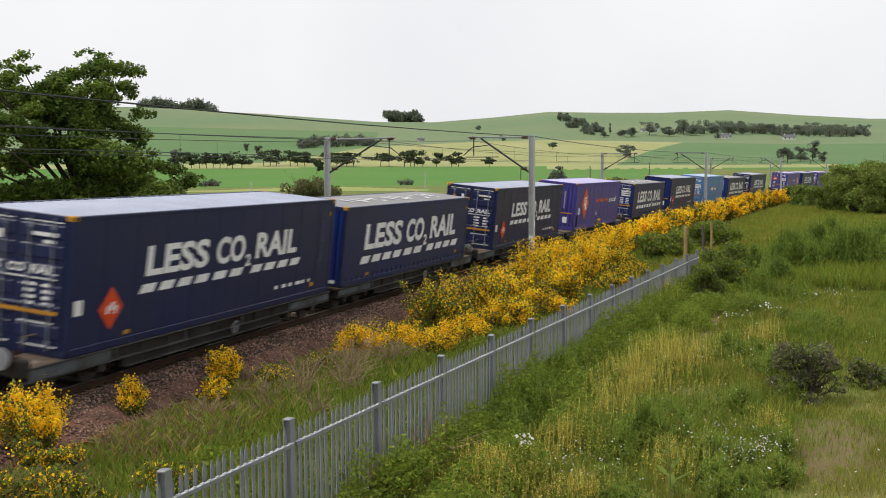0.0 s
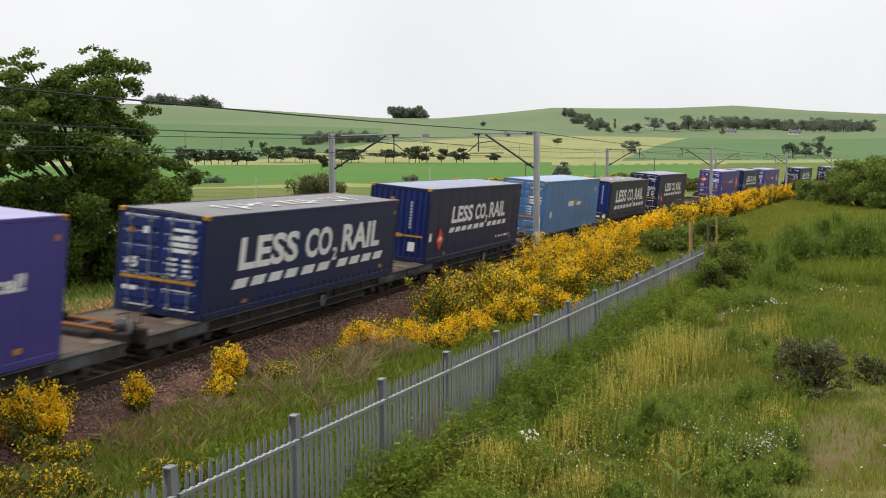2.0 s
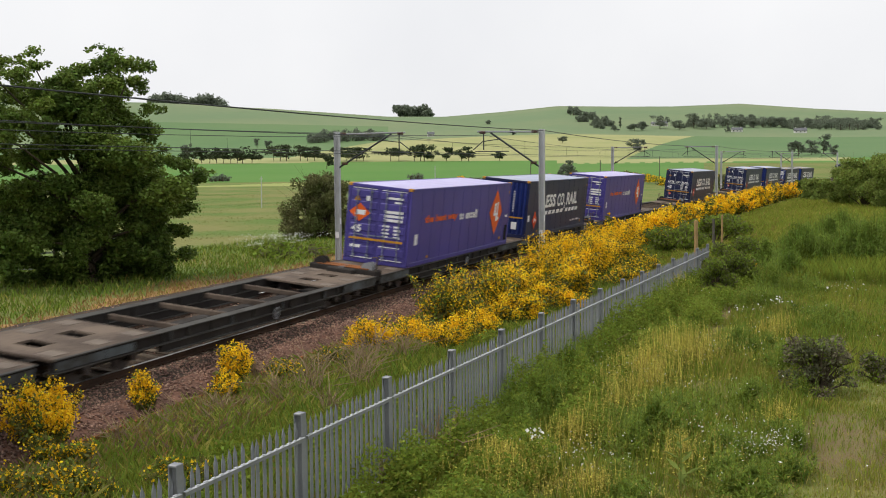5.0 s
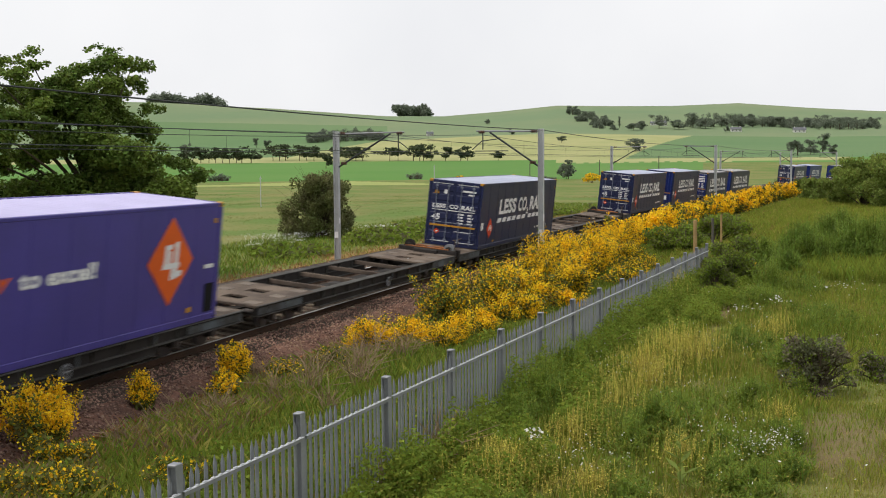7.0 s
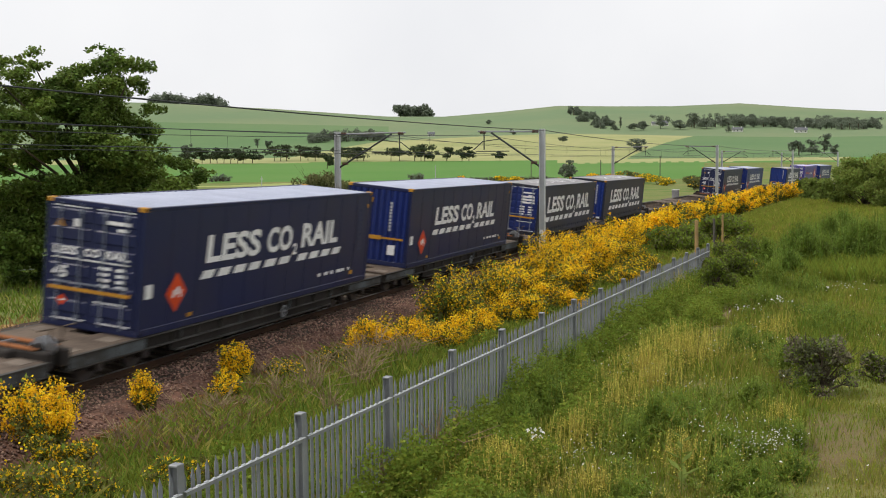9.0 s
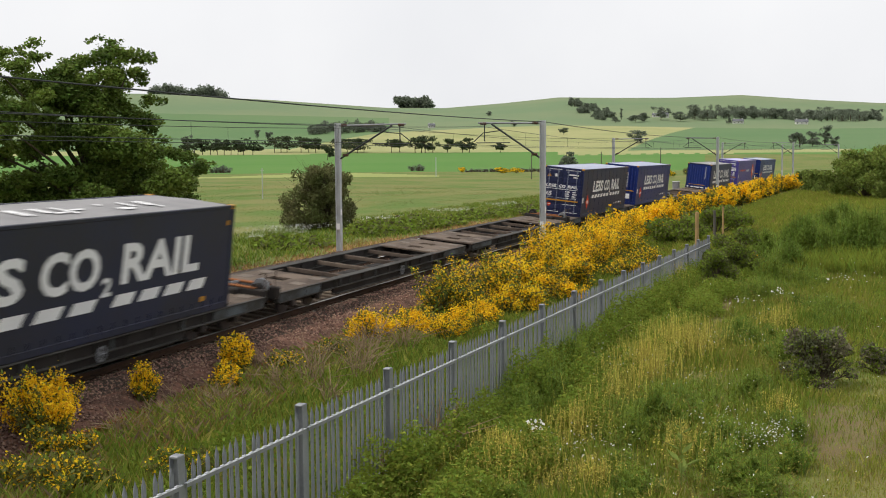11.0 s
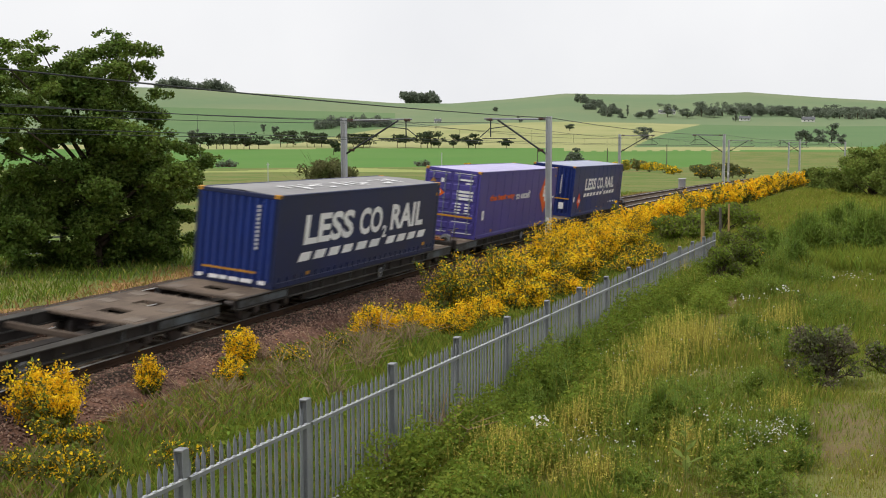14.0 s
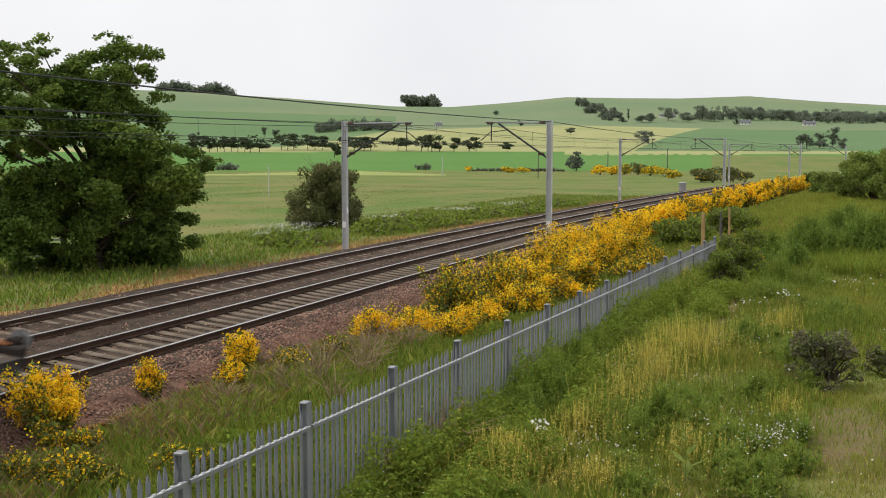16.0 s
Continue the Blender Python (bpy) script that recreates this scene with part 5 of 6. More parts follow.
keep = (fence_gap(x, y) < -0.25) & (wave(x, y, 0.9, 2.2) + 0.6 * wave(x, y, 2.4, 4.0) + RNG.normal(size=len(x)) * 0.35 > 0.0) & (cropped(x, y) < 0.3) & ~bare_spot(x, y)
x, y = x[keep], y[keep]
plants("meadow_herbs", "small-leaved green herbs all through the meadow", x, y, 0.42, 0.10, 12, ("nettle", "darkherb", "grass"), (0.42, 0.26, 0.32), 0.12)

# docks: upright stalks with yellow seed clusters, in drifts
docks = [(26.0, -12.0, 3.6, 1.3, 42, 0.97), (28.8, -12.6, 3.0, 1.5, 40, 1.03), (17.0, -11.1, 1.7, 1.1, 87, 0.81), (21.9, -14.95, 0.9, 0.45, 76, 0.65), (40.5, -11.1, 3.4, 0.7, 49, 1.30), (19.6, -11.6, 1.4, 0.7, 57, 0.86),
         (16.4, -12.6, 1.0, 0.9, 57, 0.65), (24.2, -12.4, 1.4, 0.9, 49, 0.86), (33.0, -14.6, 2.6, 0.9, 26, 0.86), (22.0, -12.0, 3.0, 1.2, 17, 0.86), (18.6, -13.6, 2.0, 1.0, 19, 0.65)]
x, y, h = stand(docks)
plants("dock_stalks", "upright yellow-green docks hung with seed clusters", x, y, h, 0.040, 22, ("dock", "straw", "grass"), (0.6, 0.2, 0.2), 0.42, 0.3, 0.8, 0.010)
x, y = scatter(26000, 14, 60, -26, -9, 1.5)
keep = (fence_gap(x, y) < -0.3) & (wave(x, y, 0.55, 0.6) + RNG.normal(size=len(x)) * 0.4 > 0.0) & ~bare_spot(x, y)
x, y = x[keep], y[keep]
z = ground_z(x, y) + (0.5 - 0.3 * cropped(x, y)) * RNG.uniform(0.45, 1.05, len(x))
thing("seed_heads", "pale yellow seed heads over the meadow grass", "grass", kind="stuff",
      mesh=leaves("seed_heads", np.stack([x, y, z], -1), 0.024, [M["straw"], M["petal"]], (0.94, 0.06), 0.0, 2.0))

# lineside strip between fence and ballast
x, y = scatter(230000, 8, 90, -13, -2.8, 1.6)
u = lat_of(x, y)
keep = (u < -3.4 - 0.5 * (wave(x, y, 0.9, 0.2) > 0.1)) & (fence_gap(x, y) > 0.1)
x, y = x[keep], y[keep]
d = np.hypot(x, y + 15.43)
blades("lineside_grass", "mixed green and dry lineside grass behind the fence", x, y, 0.10, 0.42, 0.005 + 0.0006 * np.clip(d - 12, 0, 60),
       [M["grass"], M["straw"], M["nettle"], M["darkherb"]], (0.28, 0.14, 0.28, 0.30), 0.25)

x, y = scatter(200000, 8, 60, -9, -2.8, 1.5)
u = lat_of(x, y)
keep = (u < -3.3) & (u > -5.4) & (wave(x, y, 0.8, 3.0) + RNG.normal(size=len(x)) * 0.4 > -0.25)
x, y = x[keep], y[keep]
blades("dry_lineside_grass", "brown dead grass and stalks along the ballast foot", x, y, 0.10, 0.46, 0.009, [M["dry"], M["twig"], M["straw"], M["nettle"]], (0.16, 0.24, 0.26, 0.34), 0.4)
x, y = scatter(11000, 8, 70, -13, -2.8, 1.4)
keep = (lat_of(x, y) < -3.9) & (fence_gap(x, y) > 0.15) & (wave(x, y, 1.1, 0.3) + RNG.normal(size=len(x)) * 0.4 > -0.2)
x, y = x[keep], y[keep]
plants("lineside_herbs", "dark green leafy herbs between fence and ballast", x, y, np.clip(0.42 + 0.25 * wave(x, y, 1.1, 0.3), 0.15, 0.8), 0.11, 15, ("nettle", "darkherb", "grass"), (0.46, 0.2, 0.34), 0.14)
x, y = scatter(60000, 50, 190, 12, 100, 1.2)
keep = (lat_of(x, y) > 20) & (wave(x, y, 0.16, 1.0) + RNG.normal(size=len(x)) * 0.5 > 0.1)
x, y = x[keep], y[keep]
blades("pasture_tufts", "uneven tufts of rough pasture grass", x, y, 0.05, 0.16, 0.05, [M["pasture"], M["verge"]], (0.7, 0.3), 0.4)

# far verge beside the tracks
x, y = scatter(110000, 30, 150, 4, 40, 1.3)
u = lat_of(x, y)
keep = (u > 8.2) & (u < 24)
x, y, u = x[keep], y[keep], u[keep]
dry = u < 11.9 + 0.9 * np.sin(x * 0.31) + 0.6 * np.sin(x * 0.83)
blades("dry_verge_grass", "dry brownish grass along the ballast edge", x[dry], y[dry], 0.08, 0.30, 0.03, [M["dry"], M["straw"], M["nettle"]], (0.66, 0.18, 0.16))
# half the blades dark green, partly to colour in the tree's shade
blades("verge_grass", "lush verge grass beside the far track, darkened for tree shade", x[~dry], y[~dry], 0.10, 0.40, 0.04, [M["nettle"], M["darkherb"], M["straw"]], (0.4, 0.5, 0.1))

# tall growth on the right and towards the curve
x, y = scatter(330000, 48, 210, -48, -9, 1.35)
keep = (lat_of(x, y) < -7) & ((fence_gap(x, y) < 0.0) | (x > 50))
x, y = x[keep], y[keep]
d = np.hypot(x, y + 15.43)
tall = (y < -14 - 0.02 * x) & (x < 85)
blades("tall_weeds", "dense tall dark green weeds and grass", x[tall], y[tall], 0.3, 0.8, 0.025, [M["grass"], M["nettle"]], (0.55, 0.45), 0.2)
blades("distant_grass", "long green grass towards the curve", x[~tall], y[~tall], 0.25, 0.6, 0.05, [M["grass"], M["nettle"], M["straw"]], (0.68, 0.14, 0.18), 0.3)


def weed_patch(spots, n, size, mats, share, name, label):
    pts = []
    for cx, cy, r, h in spots:
        m = int(n * r * r)
        a, q = RNG.uniform(0, 6.283, m), np.sqrt(RNG.uniform(0, 1, m)) * r
        px_, py_ = cx + q * np.cos(a) * 1.4, cy + q * np.sin(a)
        top = h * (1 - 0.6 * (q / r) ** 2) * (0.75 + 0.25 * wave(px_, py_, 3.1, 0.4))
        pts.append(np.stack([px_, py_, ground_z(px_, py_) + top * RNG.uniform(0.25, 1.0, m)], -1))
    return thing(name, label, "weeds", kind="stuff", mesh=leaves(name, np.concatenate(pts), size, [M[m] for m in mats], share, 0.4, 2.0))


spots = []
for i in range(80):
    fx = 13.2 + i * 0.48
    spots.append((fx, fence_at(fx).y - random.uniform(0.25, 0.55), random.uniform(0.3, 0.55), random.uniform(0.9, 1.45) if fx > 14.8 else random.uniform(0.5, 0.9)))
    if i % 2:
        spots.append((fx, fence_at(fx).y - random.uniform(0.8, 1.8), random.uniform(0.4, 0.8), random.uniform(0.5, 1.0)))
weed_patch(spots, 6500, 0.036, ("nettle", "grass"), (0.75, 0.25), "fence_weeds", "lush green nettles and weeds along the fence foot")
spots = [(random.uniform(12, 34), 0, random.uniform(0.4, 0.9), random.uniform(0.3, 0.6)) for _ in range(26)]
spots = [(a, fence_at(a).y + random.uniform(0.6, 3.4), r, h) for a, _, r, h in spots]
weed_patch(spots, 2600, 0.05, ("nettle", "grass"), (0.7, 0.3), "lineside_weeds", "bright green weeds between fence and ballast")
spots = [(random.uniform(62, 120), 0, random.uniform(1.0, 2.2), random.uniform(0.5, 1.2)) for _ in range(26)]
spots = [(a, mid_y(a) + random.uniform(11.5, 15.5), r, h) for a, _, r, h in spots]
weed_patch(spots, 240, 0.2, ("nettle", "hawleaf"), (0.7, 0.3), "verge_weeds", "green bramble and weeds on the far verge")


bank = [(57.5, -15.2, 3.0, 1.6, 39, 2.04), (58.5, -18.0, 3.0, 1.8, 39, 2.28), (60.5, -21.0, 3.4, 2.0, 36, 2.28), (64.0, -16.5, 4.0, 2.0, 24, 1.92), (68.0, -20.0, 5.0, 2.4, 18, 1.92), (72.0, -24.0, 5.0, 3.0, 15, 1.92), (53.5, -13.6, 2.4, 0.9, 39, 1.44),
        (80.0, -17.5, 6.0, 2.0, 10, 1.68), (50.0, -14.6, 2.0, 0.9, 39, 1.32)]
x, y, h = stand(bank)
plants("tall_weed_bank", "bank of tall dark green weeds and bracken", x, y, h, 0.34, 24, ("darkherb", "nettle"), (0.85, 0.15), 0.11, 0.1, 0.4, 0.03)


def flowers(name, label, spots, n, size):
    pts = []
    for cx, cy, r, h in spots:
        a, q = RNG.uniform(0, 6.283, n), RNG.uniform(0, 1, n) ** 0.7 * r
        px_, py_ = cx + 1.6 * q * np.cos(a), cy + q * np.sin(a)
        pts.append(np.stack([px_, py_, ground_z(px_, py_) + h * RNG.uniform(0.75, 1.1, n)], -1))
    return thing(name, label, "flowers", kind="stuff", mesh=leaves(name, np.concatenate(pts), size, [M["petal"]], None, 0.9, 1.0))


flowers("white_flowers", "white oxeye daisies standing in the meadow", [(18.3, -11.25, 0.14, 0.5), (37.8, -14.6, 0.55, 0.55), (36.5, -13.6, 0.6, 0.5), (43, -16.5, 0.9, 0.5)], 22, 0.07)
flowers("white_flowers", "pale meadow flowers among the grass", [(19.6, -14.85, 0.45, 0.36), (19.9, -15.1, 0.4, 0.34), (18.9, -14.6, 0.5, 0.36), (18.0, -12.2, 0.8, 0.4), (20, -14.2, 0.7, 0.45), (26, -11.6, 1.2, 0.5), (30, -13, 2.0, 0.5), (24, -13, 1.8, 0.5)], 75, 0.028)
flowers("cow_parsley", "white cow parsley on the far verge", [(73, 19.6, 2.6, 0.6), (77, 19.2, 2.6, 0.6), (69, 17.6, 2.0, 0.5), (100, 15, 2.2, 0.7), (112, 13, 2.0, 0.7), (88, 17, 1.8, 0.6)], 260, 0.065)


# ---------------------------------------------------------------- bushes
def bush(name, label, category, x, y, wide, high, mats, share, n, size, lobes=9, seed=1, base=None, lift=0.0, group="", fine=0.24, lean=0.0, low=0.0):
    """Stems and a crown of many small leaves in uneven lobes."""
    r = random.Random(seed)
    ob = thing(name, label, category, pose(x, y, gz(x, y) if base is None else base, 0, 0, r.uniform(0, 360)), group)
    ls = []
    for i in range(lobes):
        a, q = r.uniform(0, 6.283), r.uniform(0.1, 0.62) * wide / 2
        z = high * r.uniform(low or (0.12 if fine < 0.2 else 0.25), 0.84) + lift
        s = r.uniform(0.5, 1.0)
        q *= 1.15 - 0.75 * max(z / high - 0.35, 0) if fine < 0.2 else 1.0
        ls.append((q * math.cos(a) + lean * z, q * math.sin(a), z, wide * fine * s, wide * fine * s, high * fine * 1.1 * s))
    b = Build()
    for lx, ly, lz, *_ in ls:
        b.tube([(r.uniform(-0.08, 0.08), r.uniform(-0.08, 0.08), -0.1), (lx * 0.4, ly * 0.4, lz * 0.45), (lx, ly, lz)], [0.03 * high ** 0.5, 0.02 * high ** 0.5, 0.008], 5)
        for k in range(5):
            e = Vector((lx, ly, lz)) + Vector((r.uniform(-1, 1) * wide * 0.2, r.uniform(-1, 1) * wide * 0.2, r.uniform(-0.2, 1) * high * 0.22))
            b.tube([(lx * 0.7, ly * 0.7, lz * 0.75), e], [0.010, 0.004], 4)
    part("branchwork", b.mesh("branchwork", M["bark"]), ob)
    part("crown", leaves("crown", clump_points(ls, n, 0.35), size, mats, share), ob)
    return ob


def broom(x, u, wide, high, n, yellow, seed, size=0.042, label="broom bush covered in bright yellow flowers"):
    """Upright sprays of flowering stems over a tangle of green ones."""
    p = on_line(x, u, 0, 0, False)
    r = random.Random(seed)
    base = max(gz(p.x, p.y), p.z + float(np.interp(u, [-3.35, -3.0, -2.6, -2.25], [-0.85, -0.52, -0.45, -0.38])) - 0.02)
    ob = thing("broom_bush", label, "bush", pose(p.x, p.y, base, 0, 0, r.uniform(0, 360)), "broom along the railway")
    b, green, gold, sprays = Build(), [], [], []
    heads = [(r.uniform(0, 6.283), math.sqrt(r.random()) * wide * 0.30, high * r.uniform(0.55, 0.9)) for _ in range(7)]
    count = 60 if wide < 2 else 84
    n = int(n * (1.7 if x < 33 else 1.15))
    for i in range(count):
        a, q, h = heads[i % 7]
        tip = Vector((q * math.cos(a) + r.gauss(0, 0.095) * wide, q * math.sin(a) + r.gauss(0, 0.095) * wide, h * r.uniform(0.4, 1.0)))
        root = Vector((r.uniform(-0.1, 0.1) * wide, r.uniform(-0.1, 0.1) * wide, -0.08))
        mid = root.lerp(tip, 0.5) + Vector((tip.x * 0.12, tip.y * 0.12, 0))
        b.tube([root, mid, tip], [0.013, 0.009, 0.003], 4)
        sprays.append((mid[:], tip[:]))
    sp = np.array(sprays)
    m = len(sp)
    patchy = RNG.uniform(0.45, 1.4, m) * yellow
    k = RNG.integers(0, m, n)
    w = 1.05 - 1.35 * RNG.uniform(0, 1, n) ** 1.5
    c = sp[k, 0] + (sp[k, 1] - sp[k, 0]) * w[:, None] + RNG.normal(size=(n, 3)) * (0.05 * wide ** 0.6)
    c[:, 2] = np.maximum(c[:, 2], 0.02)
    flower = RNG.uniform(0, 1, n) < patchy[k] * np.clip(0.35 + 0.9 * w, 0.1, 1.15)
    part("branchwork", b.mesh("branchwork", M["broom"]), ob)
    part("foliage", leaves("foliage", c[~flower], size * 1.05, [M["broom"], M["nettle"]], (0.75, 0.25), 0.0, 2.2), ob, "green broom stems and leaves")["kind"] = "stuff"
    part("bloom", leaves("bloom", c[flower], size, [M["bloom"]], None, 0.0, 1.15), ob, "bright yellow flowers")["kind"] = "stuff"
    return ob


sparse = "half-green broom bush with scattered yellow flowers"
broom(17.4, -2.62, 1.75, 1.3, 8000, 0.95, 1)
broom(16.4, -3.75, 1.1, 0.75, 3200, 0.5, 2, label=sparse)
broom(14.4, -4.7, 1.9, 0.85, 5200, 0.4, 3, label=sparse)
broom(15.6, -6.3, 1.2, 0.6, 1800, 0.3, 33, label=sparse)
broom(20.8, -2.55, 0.75, 0.85, 2200, 0.9, 4)
broom(24.2, -2.9, 1.1, 1.1, 3600, 0.9, 5)
broom(22.3, -3.55, 1.0, 0.85, 3000, 0.8, 6)
broom(24.6, -3.8, 1.2, 0.85, 2400, 0.4, 7, label=sparse)
broom(26.3, -4.4, 1.5, 0.7, 1800, 0.2, 8, label="straggly brown broom bush with few flowers")
broom(29.0, -4.3, 1.9, 1.2, 6500, 0.95, 9)
broom(30.6, -4.9, 1.4, 1.0, 3600, 0.9, 10)
broom(30.0, -6.3, 1.9, 1.2, 6500, 0.95, 11)
broom(32.0, -6.7, 1.4, 1.15, 4200, 0.9, 12)
k = 0
for x, u, w, h, yel in ((33.6, -5.0, 2.4, 2.2, 0.5), (36.0, -5.4, 2.5, 2.3, 0.6), (35.0, -6.8, 2.2, 1.5, 0.8), (38.5, -6.0, 2.6, 2.4, 0.65), (40.0, -4.9, 2.4, 2.2, 0.7),
                        (37.6, -7.5, 2.0, 1.3, 0.85), (41.5, -6.8, 2.6, 2.1, 0.75), (43.5, -5.4, 2.6, 2.5, 0.85), (45.5, -6.6, 2.6, 2.2, 0.75), (47.0, -5.2, 2.6, 2.7, 0.95),
                        (49.5, -6.2, 2.8, 2.4, 0.85), (50.5, -4.9, 2.4, 2.5, 0.95), (53.0, -5.3, 2.8, 2.5, 0.95), (55.0, -6.8, 2.6, 1.7, 0.55), (57.0, -5.2, 2.8, 2.5, 0.95),
                        (46.5, -8.2, 2.2, 1.2, 0.5), (51.0, -8.0, 2.2, 1.3, 0.5), (60.5, -5.6, 2.8, 2.5, 1.0), (64.5, -5.3, 3.0, 2.6, 1.0), (69.0, -5.5, 3.0, 2.6, 1.0),
                        (74.0, -5.2, 3.2, 2.7, 1.0), (79.0, -5.4, 3.2, 2.6, 0.85), (84.5, -5.0, 3.4, 2.6, 0.8), (90.0, -5.2, 3.4, 2.7, 0.85), (96.0, -5.3, 3.6, 2.8, 0.9),
                        (103.0, -5.4, 3.8, 3.0, 1.0), (111.0, -5.6, 4.0, 3.0, 1.0), (119.0, -5.4, 4.2, 3.0, 1.0), (127.0, -5.7, 4.2, 3.0, 1.0), (136.0, -5.6, 4.5, 3.1, 1.0),
                        (146.0, -5.4, 4.6, 3.0, 1.0), (156.0, -5.0, 4.6, 2.8, 1.0)):
    k += 1
    near = x < 62
    broom(x, u, w, h * 0.92, int((11500 if near else 4200) * (w / 2.6) ** 1.5), yel, 40 + k, 0.052 if near else 0.12)
broom(44.0, -3.3, 1.2, 1.25, 1800, 0.9, 90, 0.045)
broom(39.8, -3.1, 1.0, 1.0, 1500, 0.9, 91, 0.045)
bush("shrub", "dark green shrub behind the fence", "bush", 62.0, -9.3, 4.2, 1.7, [M["nettle"], M["hawleaf"]], (0.7, 0.3), 3500, 0.10, 10, 21)
bush("shrub", "dark green shrub beyond the fence end", "bush", 70.0, -10.2, 4.6, 1.9, [M["nettle"], M["hawleaf"]], (0.7, 0.3), 3200, 0.12, 10, 22)
bush("shrub", "dark bramble shrub by the fence end", "bush", 47.5, -12.6, 3.0, 1.9, [M["nettle"], M["hawleaf"]], (0.6, 0.4), 9000, 0.065, 26, 23, fine=0.17)
bush("shrub", "dark bramble shrub in the long grass", "bush", 43.0, -12.3, 2.2, 1.4, [M["nettle"], M["hawleaf"]], (0.6, 0.4), 6000, 0.06, 20, 24, fine=0.17)
p = (48.0, -13.4)
bush("broom_bush", "small broom with a tuft of yellow flowers", "bush", p[0], p[1], 0.7, 0.9, [M["bloom"], M["broom"]], (0.55, 0.45), 500, 0.05, 5, 25)
bush("grey_shrub", "low dusty grey-green shrub in the meadow", "bush", 25.6, -15.65, 2.0, 1.3, [M["greyleaf"], M["nettle"]], (0.8, 0.2), 11000, 0.042, 40, 26, fine=0.16, low=0.04)
bush("grey_shrub", "small dusty shrub beside the larger one", "bush", 27.4, -16.9, 1.2, 0.8, [M["greyleaf"], M["nettle"]], (0.6, 0.4), 3000, 0.045, 18, 27, fine=0.18, low=0.05)
bush("hawthorn", "rounded olive-green hawthorn bush behind the far mast", "bush", 80.0, 19.0, 7.0, 5.3, [M["hawleaf"]], None, 26000, 0.12, 90, 28, fine=0.125, low=0.03)
for px, dist, w, h, sd in ((1545, 128, 9.0, 5.6, 31), (1510, 132, 6.0, 4.3, 32), (1590, 122, 8.0, 6.0, 33), (1455, 150, 4.0, 3.0, 34), (1478, 145, 4.5, 3.0, 35), (1432, 160, 2.6, 2.8, 36)):
    q = far_place(px, dist)
    bush("hedge_bush", "light green rounded bush at the edge of the line", "bush", q.x, q.y, w, h, [M["brightleaf"], M["leaf"]], (0.9, 0.1), int(1500 * w), 0.17, 40, sd, fine=0.15)


def dead_weed(cx, cy, wide, high, n, seed, label):
    r = random.Random(seed)
    b = Build()
    for _ in range(n):
        x0, y0 = r.uniform(-0.15, 0.15) * wide, r.uniform(-0.15, 0.15) * wide
        dx, dy, h = r.gauss(0, 0.35) * wide, r.gauss(0, 0.35) * wide, high * r.uniform(0.5, 1.1)
        b.tube([(x0, y0, -0.05), (x0 + dx * 0.35, y0 + dy * 0.35, h * 0.6), (x0 + dx, y0 + dy, h * r.uniform(0.75, 1.0))], [0.012, 0.009, 0.004], 4)
        if r.random() < 0.6:
            b.tube([(x0 + dx * 0.35, y0 + dy * 0.35, h * 0.6), (x0 + dx * 0.5 + r.uniform(-0.2, 0.2), y0 + r.uniform(-0.2, 0.2), h * 0.9)], [0.007, 0.003], 4)
    ob = thing("dead_weed", label, "dry stems", pose(cx, cy, gz(cx, cy)))
    part_each("stem", b.mesh("stem", M["twig"]), ob)
    return ob


dead_weed(17.4, -9.95, 0.9, 1.05, 26, 1, "bleached dead hogweed stems against the fence")
dead_weed(24.0, -6.0, 1.3, 1.0, 20, 2, "bare dead twigs among the lineside weeds")
dead_weed(27.0, -5.0, 1.6, 1.1, 26, 3, "bare brown twigs below the broom")
dead_weed(33.0, -2.9, 1.0, 1.0, 12, 4, "reddish bare twigs on the ballast edge")
dead_weed(28.5, -10.6, 0.9, 0.8, 16, 5, "bleached dead stems beside the fence")
dead_weed(21.2, -3.1, 0.9, 0.6, 16, 6, "dry brown stems on the ballast edge")
dead_weed(15.5, -9.6, 0.5, 0.9, 8, 7, "dry pale stalks at the fence foot")


for ax, au, aw, ah, sd, lb in ((23.2, -5.2, 1.2, 1.0, 21, "tangle of bleached bare stems in the lineside weeds"), (25.0, -5.6, 1.1, 1.05, 22, "tall bare brown stems in the lineside weeds"), (20.6, -4.4, 0.9, 0.7, 23, "low dry brown stalks by the ballast"),
                               (28.0, -5.6, 1.3, 0.9, 24, "brown leafless twigs below the broom"), (18.2, -3.6, 0.8, 0.6, 25, "rusty dry stalks at the ballast foot"), (31.5, -3.6, 0.9, 1.0, 26, "thin reddish bare twigs by the rail"),
                               (24.5, -3.2, 0.8, 0.7, 27, "dry stalks beside a small broom"), (21.0, -6.6, 0.8, 0.8, 28, "pale bare stems behind the fence")):
    at_line = on_line(ax, au, 0, 0, False)
    dead_weed(at_line.x, at_line.y, aw, ah, 30, sd, lb)
dead_weed(25.6, -4.2, 1.4, 0.9, 30, 8, "tangle of bare brown twigs by the broom")
dead_weed(22.6, -4.7, 1.0, 0.9, 18, 9, "dry brown stalks in the lineside grass")
dead_weed(19.6, -3.5, 0.9, 0.6, 20, 10, "reddish dry stalks at the ballast foot")
dead_weed(33.5, -8.9, 0.8, 0.8, 14, 11, "bleached stalks behind the fence")
dead_weed(18.3, -9.9, 0.7, 0.9, 14, 12, "pale dead stalks leaning on the fence")


